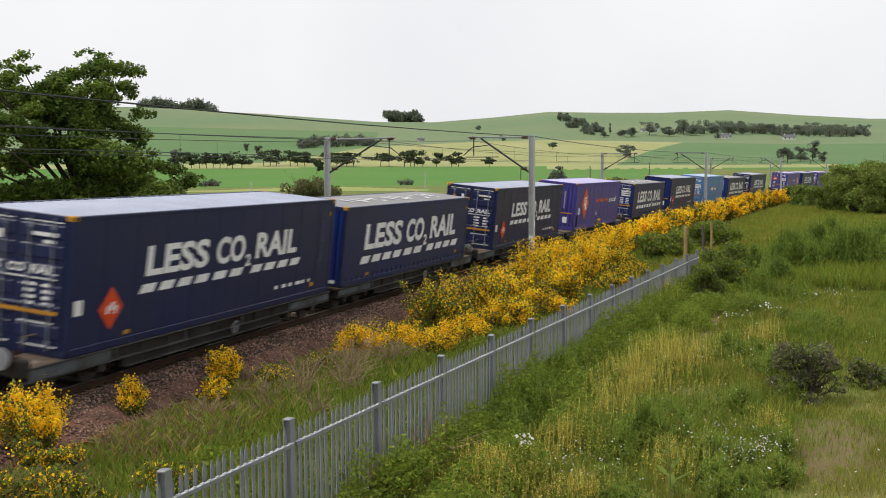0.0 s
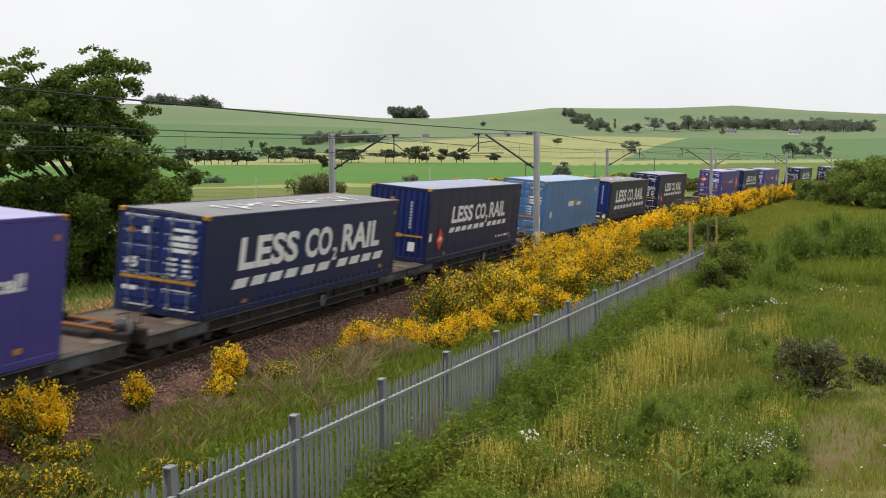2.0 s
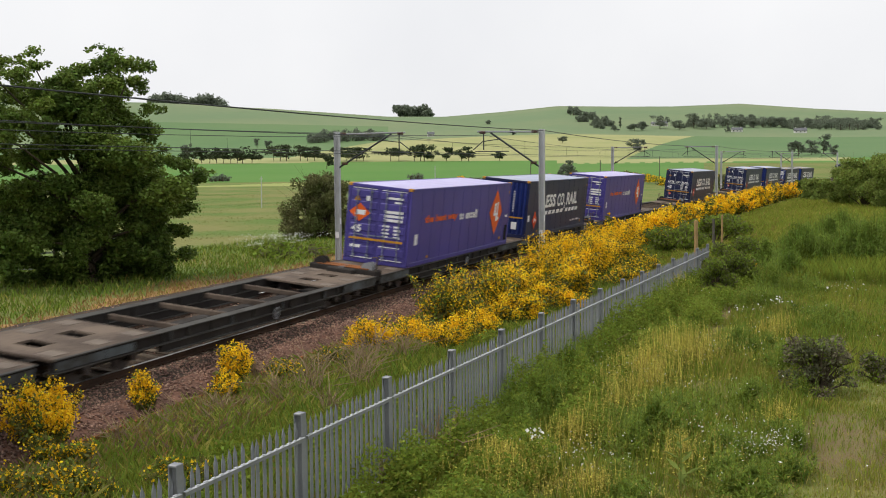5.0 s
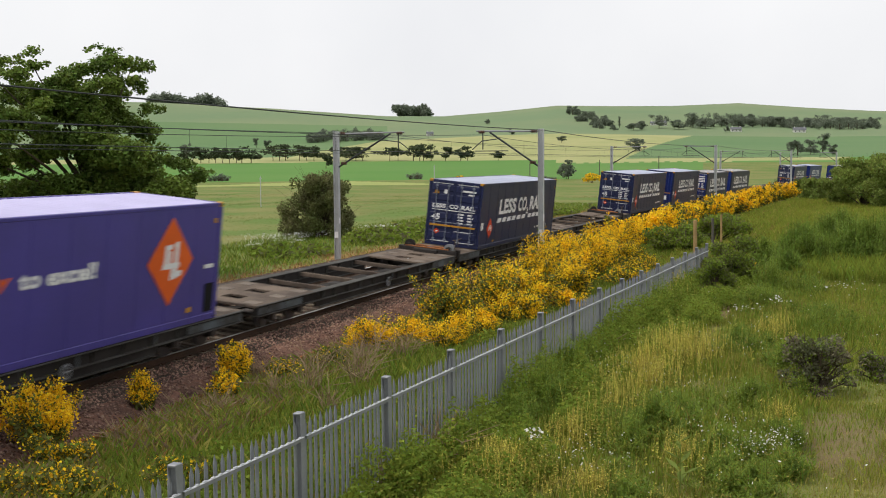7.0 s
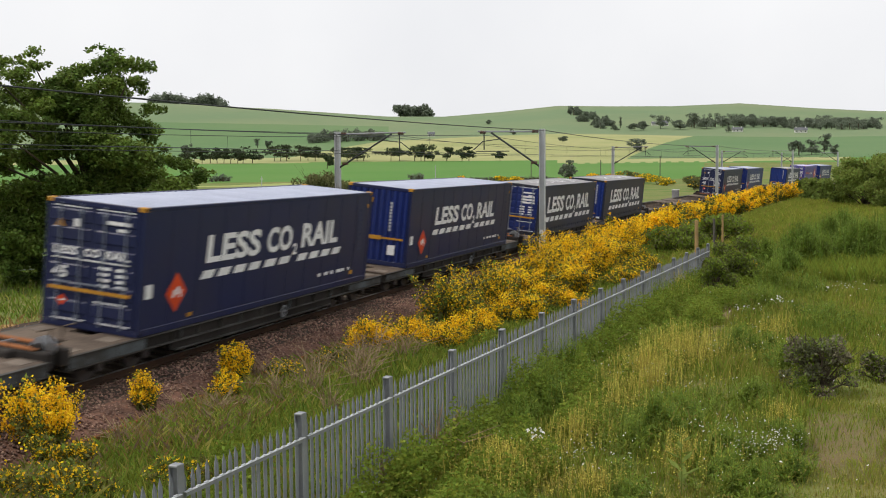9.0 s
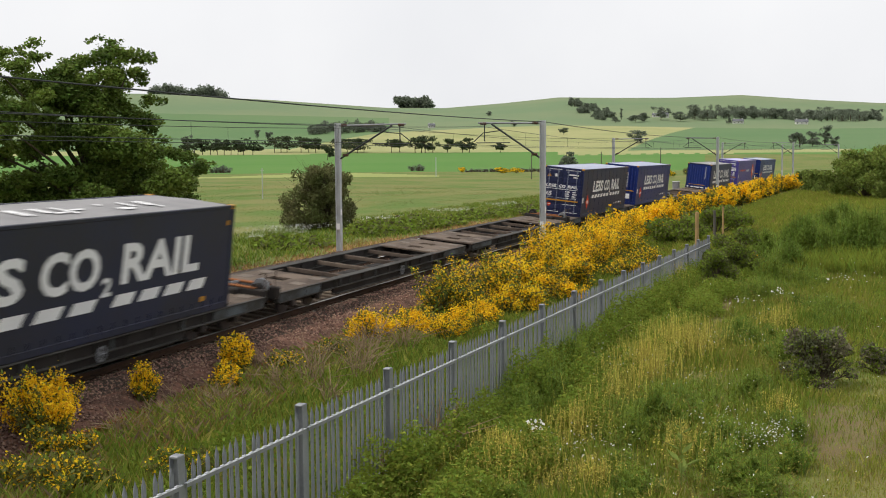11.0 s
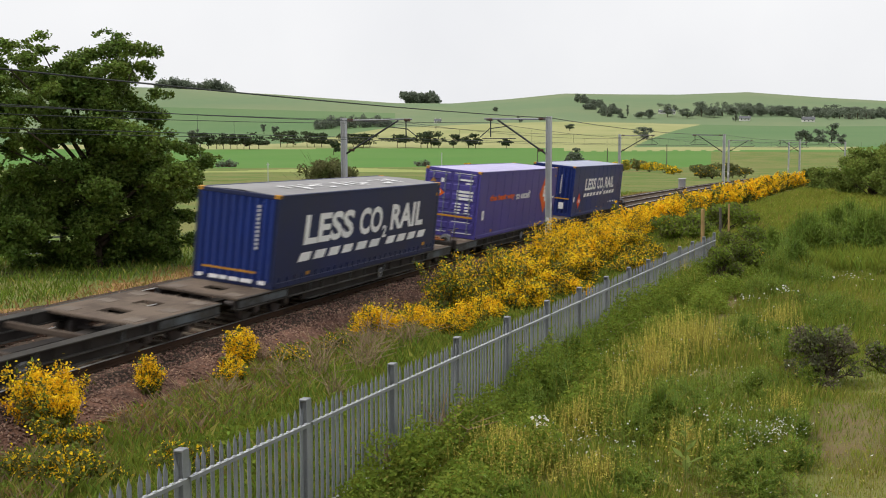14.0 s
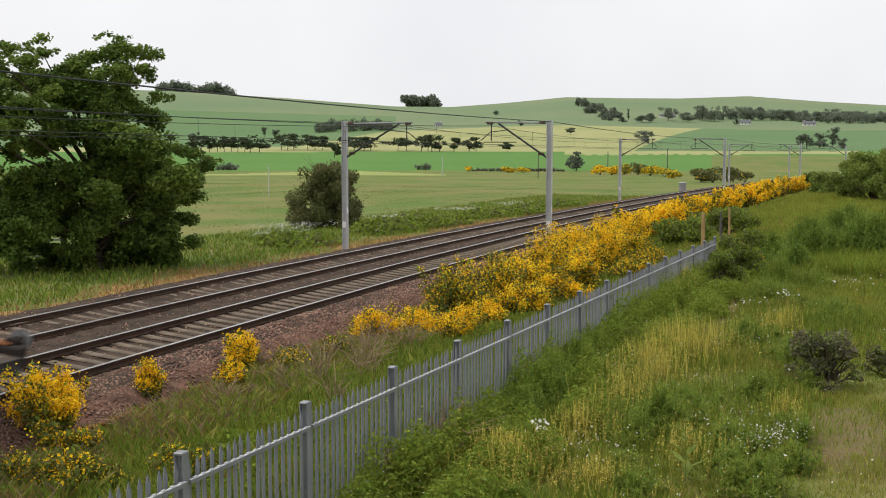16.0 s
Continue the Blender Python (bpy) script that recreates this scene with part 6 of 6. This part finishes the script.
def tall_weed(x, y, high):
    ob = thing("mullein", "tall pale green leafy weed standing in the meadow", "weed", pose(x, y, gz(x, y)))
    b = Build()
    b.tube([(0, 0, 0), (0.02, 0, high * 0.6), (0.0, 0.02, high)], [0.012, 0.009, 0.004], 6)
    part("stem", b.mesh("stem", M["brightleaf"]), ob)
    r = random.Random(3)
    for i in range(14):
        z, a = high * (0.25 + 0.75 * i / 14), i * 2.4
        l = 0.30 * (1.15 - i / 16)
        d, e = Vector((math.cos(a), math.sin(a), 0.55)), Vector((-math.sin(a), math.cos(a), 0))
        c = Vector((0, 0, z))
        b = Build()
        b.add([c, c + d * l * 0.5 + e * l * 0.2, c + d * l + Vector((0, 0, -0.05 * l)), c + d * l * 0.5 - e * l * 0.2, c + d * l * 0.5 - Vector((0, 0, 0.03))],
              [(0, 4, 1), (1, 4, 2), (0, 3, 4), (3, 2, 4)])
        part("leaf", b.mesh("leaf", M["brightleaf"]), ob)


tall_weed(16.7, -13.75, 1.15)

# ---------------------------------------------------------------- trees
def big_tree():
    cx, cy = 47.5, 16.6
    base = gz(cx, cy)
    ob = thing("sycamore", "large dense dark green sycamore with branches down to the ground", "tree", pose(cx, cy, base))
    right, deep = Vector((0.80, -0.60, 0)), Vector((0.60, 0.80, 0))
    r = random.Random(11)
    lobes = []
    for a, z, s in ((-2.6, 7.0, 1.9), (-2.9, 8.7, 1.0), (-1.2, 7.7, 1.5), (0.9, 8.5, 1.4), (1.5, 9.2, 0.7), (-0.1, 6.4, 2.2), (2.0, 6.6, 1.6), (2.6, 4.9, 1.8), (3.9, 4.0, 1.5),
                    (5.1, 3.6, 0.9), (4.4, 2.3, 1.2), (-3.2, 4.8, 1.5), (-0.8, 4.2, 2.6), (1.6, 3.2, 2.4), (-2.2, 2.5, 2.4), (0.4, 1.8, 2.2), (2.9, 1.6, 1.8), (-5.2, 6.0, 2.2),
                    (-6.3, 4.0, 2.2), (-4.9, 2.0, 2.2), (-3.4, 0.6, 2.0), (-1.6, 0.2, 2.0), (0.4, 0.0, 1.9), (2.2, 0.0, 1.8), (3.7, 0.6, 1.4), (-2.6, -0.2, 1.7), (1.2, -0.3, 1.5),
                    (3.1, -0.2, 1.2), (-4.9, 7.7, 1.5), (-3.9, 8.4, 1.0), (0.3, 9.4, 0.6), (2.3, 8.9, 0.6), (-5.0, 0.4, 1.6), (-0.4, 2.9, 2.2)):
        for k in range(13 if s > 1.2 else 8):
            g = Vector((r.gauss(0, 1), r.gauss(0, 1), r.gauss(0, 1))).normalized() * s * r.uniform(0.35, 0.9)
            o = right * (a + g.x) + deep * (g.y * 1.2 + r.uniform(-1.0, 1.0) * (1.6 if s > 1.3 else 0.5))
            q = s * r.uniform(0.19, 0.42)
            o += deep * (0.35 if z < 2.8 else -0.5)
            lobes.append((o.x, o.y, max(z - base + g.z * 0.85, 0.25), q * 1.15, q * 1.15, q * 0.72))
    b = Build()
    b.tube([(0, 0, -0.2), (0.25, 0.35, 1.2), (0.4, 0.5, 3.0), (0.3, 0.4, 5.0)], [0.28, 0.24, 0.20, 0.12], 10)
    part("trunk", b.mesh("trunk", M["bark"]), ob)
    for lx, ly, lz, *_ in [l for l in lobes if l[2] > 2.0][::16]:
        b = Build()
        s = min(max(lz * 0.45, 0.6), 4.2)
        b.tube([(0.05, 0.0, s), (lx * 0.45, ly * 0.45, s + (lz - s) * 0.5 + 0.3), (lx, ly, lz)], [0.11, 0.07, 0.02], 6)
        part("limb", b.mesh("limb", M["bark"]), ob)
    part("crown", leaves("crown", clump_points(lobes, 215000, 0.15), 0.12, [M["leaf"]], None, 0.35, 1.5, 0.35), ob)


big_tree()


def far_tree(px, dist, wide, high, kind, seed, name="", label="", trunks=1):
    q = far_place(px, dist)
    r = random.Random(seed)
    pine = kind == "pine"
    ob = thing(name or ("scots_pine" if pine else "field_tree"), label or ("windswept dark scots pine in a field row" if pine else "dark green broadleaf tree in the farmland"),
               "tree", pose(q.x, q.y, q.z - 0.2), group="pines in the field row" if pine else "")
    b, lobes = Build(), []
    if pine:
        trunks = 1 + (wide > 10) + (wide > 14)
    for k in range(trunks):
        ox = (k - (trunks - 1) / 2) * wide / max(trunks, 1) * (0.5 if pine else 0.8)
        lean = r.uniform(-0.12, 0.2) * high if pine else r.uniform(-0.4, 0.4)
        b.tube([(ox, -ox, 0), (ox + lean * 0.4, -ox, high * 0.4), (ox + lean, -ox, high * 0.8)], [high * 0.024, high * 0.018, high * 0.008], 6)
        if pine:
            for i in range(9):
                a, d, z = r.uniform(0, 6.283), r.uniform(0.1, 0.42) * wide, high * r.uniform(0.30, 0.92)
                d *= 1.25 - 0.8 * abs(z / high - 0.58) / 0.36
                w = wide * r.uniform(0.15, 0.25)
                c = (ox + lean * z / high + d * math.cos(a), -ox + d * math.sin(a), z)
                lobes.append((*c, w, w, high * r.uniform(0.09, 0.15)))
                b.tube([(ox + lean * 0.5, -ox, z * 0.72), c], [high * 0.014, high * 0.005], 4)
    for i in range(0 if pine else 14):
        a, d = r.uniform(0, 6.283), r.uniform(0.0, 0.40) * wide
        z = high * r.uniform(0.22, 0.9)
        w = wide * r.uniform(0.13, 0.24)
        lobes.append((d * math.cos(a), d * math.sin(a), z, w, w, min(w * 0.7, high * 0.15)))
        b.tube([(0, 0, z * 0.6), (d * math.cos(a) * 0.9, d * math.sin(a) * 0.9, z)], [high * 0.012, high * 0.004], 4)
    part("trunk", b.mesh("trunk", M["bark"]), ob)
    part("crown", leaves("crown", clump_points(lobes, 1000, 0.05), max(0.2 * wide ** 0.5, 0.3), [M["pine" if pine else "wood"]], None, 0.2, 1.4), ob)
    return ob


seed = 100
for px, w in ((352, 9), (372, 8), (392, 9), (410, 8), (428, 9), (452, 12), (510, 13), (552, 10), (571, 8), (620, 12), (645, 14), (712, 12), (752, 9), (771, 11), (803, 8), (836, 10), (897, 7)):
    seed += 1
    far_tree(px, 600 + (seed * 37) % 40, w * 1.15, (7.4 + (seed * 13 % 7) * 0.3) if px != 897 else 5.4, "pine", seed)
far_tree(592, 480, 7, 6.5, "pine", 140)
for px, dist, w, h in ((1138, 690, 12, 8), (1020, 335, 6.0, 6.0), (1425, 640, 11, 9), (1448, 650, 10, 8), (1470, 660, 9, 11), (1488, 640, 7, 6), (1100, 1000, 9, 7), (1135, 1010, 14, 10),
                       (1150, 1020, 14, 11), (1180, 1040, 18, 17), (1215, 1030, 16, 12), (1262, 1040, 18, 14), (1240, 1050, 18, 20), (1290, 1060, 14, 12), (1320, 1060, 16, 13),
                       (1345, 1060, 14, 12), (1375, 1070, 16, 13), (1395, 1070, 18, 14), (1420, 1080, 16, 12), (1440, 1080, 20, 13), (1460, 1090, 20, 14), (1480, 1080, 16, 10), (1505, 1090, 18, 12),
                       (1530, 1080, 18, 12), (1555, 1090, 18, 12), (876, 1150, 9, 6), (470, 900, 6, 9), (490, 900, 6, 7), (920, 960, 6, 5), (1008, 800, 7, 5), (1300, 1000, 6, 10),
                       (1110, 1040, 5, 15), (345, 700, 10, 9)):
    seed += 1
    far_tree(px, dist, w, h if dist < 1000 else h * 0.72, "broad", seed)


def far_wood(name, label, spans, dist, high, n, seed, mat="wood", deep=30.0, gap=0.0):
    """A far wood: many crowns in one piece, over trunks."""
    r = random.Random(seed)
    lobes, b = [], Build()
    for px0, px1 in spans:
        count = max(4, int((px1 - px0) / 3.2))
        for i in range(count):
            px = px0 + (px1 - px0) * (i + r.random()) / count
            q = far_place(px, dist + r.uniform(-1, 1) * deep)
            h = high * r.uniform(0.6, 1.1) * (0.62 + 0.42 * math.sin(math.pi * (i + 0.5) / count))
            b.tube([(q.x, q.y, q.z - 0.5), (q.x, q.y, q.z + h * 0.6)], 0.35, 5)
            for _ in range(6):
                s = high * r.uniform(0.16, 0.36)
                lobes.append((q.x + r.uniform(-0.4, 0.4) * h, q.y + r.uniform(-0.4, 0.4) * h, q.z + h * r.uniform(0.12 + gap, 0.86), s, s, s * 0.95))
    ob = thing(name, label, "wood", kind="stuff")
    part("trunk", b.mesh("trunk", M["bark"]), ob)
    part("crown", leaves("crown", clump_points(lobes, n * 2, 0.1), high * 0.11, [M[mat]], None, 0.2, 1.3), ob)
    return ob


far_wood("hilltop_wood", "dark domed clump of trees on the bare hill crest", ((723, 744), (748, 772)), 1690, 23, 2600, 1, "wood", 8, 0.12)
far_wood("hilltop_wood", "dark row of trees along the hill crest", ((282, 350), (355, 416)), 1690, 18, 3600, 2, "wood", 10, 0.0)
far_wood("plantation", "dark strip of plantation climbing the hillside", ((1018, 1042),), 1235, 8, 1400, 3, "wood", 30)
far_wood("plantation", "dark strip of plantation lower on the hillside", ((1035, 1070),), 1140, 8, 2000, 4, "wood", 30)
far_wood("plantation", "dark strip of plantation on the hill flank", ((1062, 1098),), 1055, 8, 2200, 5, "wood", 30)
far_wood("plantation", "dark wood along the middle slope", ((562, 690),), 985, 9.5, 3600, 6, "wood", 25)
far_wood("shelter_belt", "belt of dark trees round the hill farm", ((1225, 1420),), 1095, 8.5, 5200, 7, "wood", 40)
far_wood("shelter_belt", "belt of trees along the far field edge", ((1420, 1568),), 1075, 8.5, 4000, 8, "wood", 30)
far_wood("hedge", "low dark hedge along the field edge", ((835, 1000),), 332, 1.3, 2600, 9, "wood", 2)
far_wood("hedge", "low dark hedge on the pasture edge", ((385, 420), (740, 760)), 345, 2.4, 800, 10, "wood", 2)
for i, (px, dist, w, h, yel) in enumerate(((1062, 296, 6, 2.8, 0.7), (1082, 292, 6, 2.6, 0.7), (1104, 300, 6, 3.0, 0.25), (1128, 300, 6, 3.0, 0.1), (1150, 290, 6, 2.6, 0.5), (1175, 280, 7, 2.2, 0.5), (1192, 270, 5, 1.8, 0.4),
                                           (900, 320, 6, 1.6, 0.55), (925, 318, 5, 1.5, 0.5), (828, 330, 3, 1.5, 0.6), (1240, 235, 7, 2.6, 0.05), (1262, 232, 7, 3.0, 0.05), (1290, 236, 8, 3.2, 0.05), (1318, 240, 7, 2.6, 0.05))):
    q = far_place(px, dist)
    bush("broom_bush" if yel > 0.2 else "shrub", "distant broom thicket partly in yellow flower" if yel > 0.2 else "distant green scrub by the railway", "bush", q.x, q.y, w, h,
         [M["bloom"], M["brightleaf"]] if yel > 0.2 else [M["bloom"], M["hawleaf"]], (yel, 1 - yel), 900, 0.28, 9, 200 + i)
q = far_place(1128, 296)
patch("earth_patch", "bare brown earth scar among distant broom", q.x, q.y, 5, 5, M["soil"], 9)


# ---------------------------------------------------------------- small things of the farmland
def pole(px, dist, high, mat, label, r=0.07):
    q = far_place(px, dist)
    b = Build()
    b.tube([(0, 0, -0.3), (0, 0, high * 0.6), (0, 0, high)], [r, r * 0.9, r * 0.8], 8)
    b.box(-0.05, 0.05, -0.18, 0.18, high - 0.35, high - 0.27)
    return thing("field_pole", label, "pole", pose(q.x, q.y, q.z), mesh=b.mesh("field_pole", mat))


pole(476, 150, 3.9, M["mast"], "thin pale pole in the pasture", 0.06)
pole(783, 290, 4.8, M["mast"], "thin pale pole at the pasture edge", 0.12)
pole(952, 260, 5.2, M["greywood"], "dark wooden pole behind the railway", 0.11)
pole(1075, 330, 5.5, M["greywood"], "dark wooden pole in the pasture", 0.13)
pole(1180, 360, 6.0, M["greywood"], "dark wooden pole beyond the railway", 0.14)
pole(357, 300, 7.0, M["mast"], "thin pale pole in the far field", 0.1)


def cabinet():
    p = on_line(153.9, 8.0, 0, 0, False)
    ob = thing("signal_cabinet", "grey steel lineside cabinet beside the far track", "cabinet", pose(p.x, p.y, gz(p.x, p.y)))
    b = Build()
    b.box(-0.6, 0.6, -0.4, 0.4, 0.0, 1.65, bevel=0.03)
    part("body", b.mesh("body", M["galv"]), ob)
    b = Build()
    b.box(-0.66, 0.66, -0.46, 0.46, 1.65, 1.75, bevel=0.02)
    part("lid", b.mesh("lid", M["mast"]), ob)
    b = Build()
    b.box(-0.64, -0.602, -0.34, 0.34, 0.15, 1.5, bevel=0.008)
    part("door", b.mesh("door", M["galv"]), ob)


cabinet()


def house(px, dist, wide, deep, high, label, windows=3):
    wide, deep, high = wide * 0.62, deep * 0.55, high * 0.55
    q = far_place(px, dist)
    face = math.degrees(math.atan2(q.x - EYE.x, q.y - EYE.y))
    ob = thing("farmhouse", label, "house", pose(q.x, q.y, q.z, 0, 0, -face + 8))
    b = Build()
    w, d = wide / 2, deep / 2
    b.box(-w, w, -d, d, -1, high)
    b.add([(-w, -d, high), (-w, d, high), (-w, 0, high + deep * 0.45), (w, -d, high), (w, d, high), (w, 0, high + deep * 0.45)], [(0, 2, 1), (3, 4, 5)])
    part("wall", b.mesh("wall", M["render"]), ob)
    b = Build()
    t = 0.25
    for s in (-1, 1):
        b.add([(-w - 0.3, s * (d + 0.3), high - 0.2), (w + 0.3, s * (d + 0.3), high - 0.2), (w + 0.3, 0, high + deep * 0.45 + t), (-w - 0.3, 0, high + deep * 0.45 + t),
               (-w - 0.3, s * (d + 0.3), high - 0.2 + t), (w + 0.3, s * (d + 0.3), high - 0.2 + t)], [(0, 1, 5, 4), (4, 5, 2, 3)])
    roof = part("roof", b.mesh("roof", M["slate"]), ob)
    for s in (-0.75, 0.75):
        b = Build()
        b.box(w * s - 0.35, w * s + 0.35, -0.3, 0.3, high + deep * 0.3, high + deep * 0.45 + 0.9)
        part("chimney", b.mesh("chimney", M["render"]), roof)
    for i in range(windows):
        b = Build()
        x = -w + wide * (i + 0.5) / windows
        b.box(x - 0.4, x + 0.4, -d - 0.06, -d + 0.02, high * 0.3, high * 0.75)
        part("window", b.mesh("window", M["black"]), ob)


house(1188, 1075, 9, 7, 5, "white farmhouse with a slate roof on the hillside")
house(1172, 1080, 12, 6, 3, "long low white barn beside the farmhouse", 2)
house(1316, 1010, 14, 7, 3.2, "low white farm building among trees", 3)
house(1428, 1010, 16, 8, 3.5, "low pale farm shed behind trees", 3)
house(776, 1000, 9, 6, 3.5, "small white cottage on the far slope")


def cow(px, dist, turn):
    q = far_place(px, dist)
    ob = thing("calf", "black and white calf lying in the long grass", "calf", pose(q.x, q.y, q.z - 0.18, 0, 0, turn))
    bm = bmesh.new()
    bmesh.ops.create_icosphere(bm, subdivisions=3, radius=1.0)
    for v in bm.verts:
        v.co = Vector((v.co.x * 0.85, v.co.y * 0.33, 0.33 + v.co.z * 0.38 + 0.05 * math.cos(v.co.x * 3)))
    me = bpy.data.meshes.new("body")
    bm.to_mesh(me)
    bm.free()
    me.materials.append(M["cow"])
    part("body", me, ob)
    b = Build()
    b.tube([(0.7, 0, 0.5), (1.0, 0, 0.75), (1.2, 0, 0.75), (1.42, 0, 0.58)], [0.2, 0.15, 0.15, 0.08], 8)
    part("head", b.mesh("head", M["cow"]), ob)
    for lx in (-0.6, 0.55):
        for ly in (-0.34, 0.34):
            b = Build()
            b.tube([(lx, ly * 0.6, 0.2), (lx + 0.25, ly, 0.08), (lx + 0.55, ly, 0.05)], [0.12, 0.07, 0.05], 8)
            part("leg", b.mesh("leg", M["cow"]), ob)


cow(627, 97, 20)


def gate_post():
    b = Build()
    q = far_place(15, 62)
    ob = thing("field_gate", "old wooden field gate under the tree", "gate", pose(q.x, q.y, q.z, 0, 0, -35))
    for x in (0.0, 2.6):
        b = Build()
        b.box(x - 0.07, x + 0.07, -0.07, 0.07, -0.1, 1.25, bevel=0.02)
        part("post", b.mesh("post", M["greywood"]), ob)
    for i in range(4):
        b = Build()
        b.box(0.08, 2.52, -0.02, 0.02, 0.25 + i * 0.25, 0.35 + i * 0.25)
        part("bar", b.mesh("bar", M["mast"]), ob)


gate_post()


# ---------------------------------------------------------------- motion of the train
def motions():
    times = [0.5 * i for i in range(33)]
    sway_t = [0, 0.5, 1, 1.5, 2, 2.5, 3, 3.5, 4, 4.5, 6, 6.5, 7, 7.5, 8, 8.5, 9, 9.5, 11, 11.5, 12, 12.5, 13, 13.5, 14, 14.5, 15, 15.5, 16]
    sway = [.24, .72, -.11, .39, -.45, .35, -.32, .32, -.54, 0, 0, .66, -.14, .45, -.13, .4, -.24, 0, 0, .25, -.17, .32, -.42, .33, -.37, .1, -.49, .1, -.35]
    for ob, s0, lift in MOVING:
        rows = []
        for t in times:
            m = ride(s0 - (32.116 * t - 0.013 * t * t) + float(np.interp(t, sway_t, sway)))
            rows.append((t, m @ Matrix.Translation((0, 0, lift))))
        walk(ob, rows)


motions()
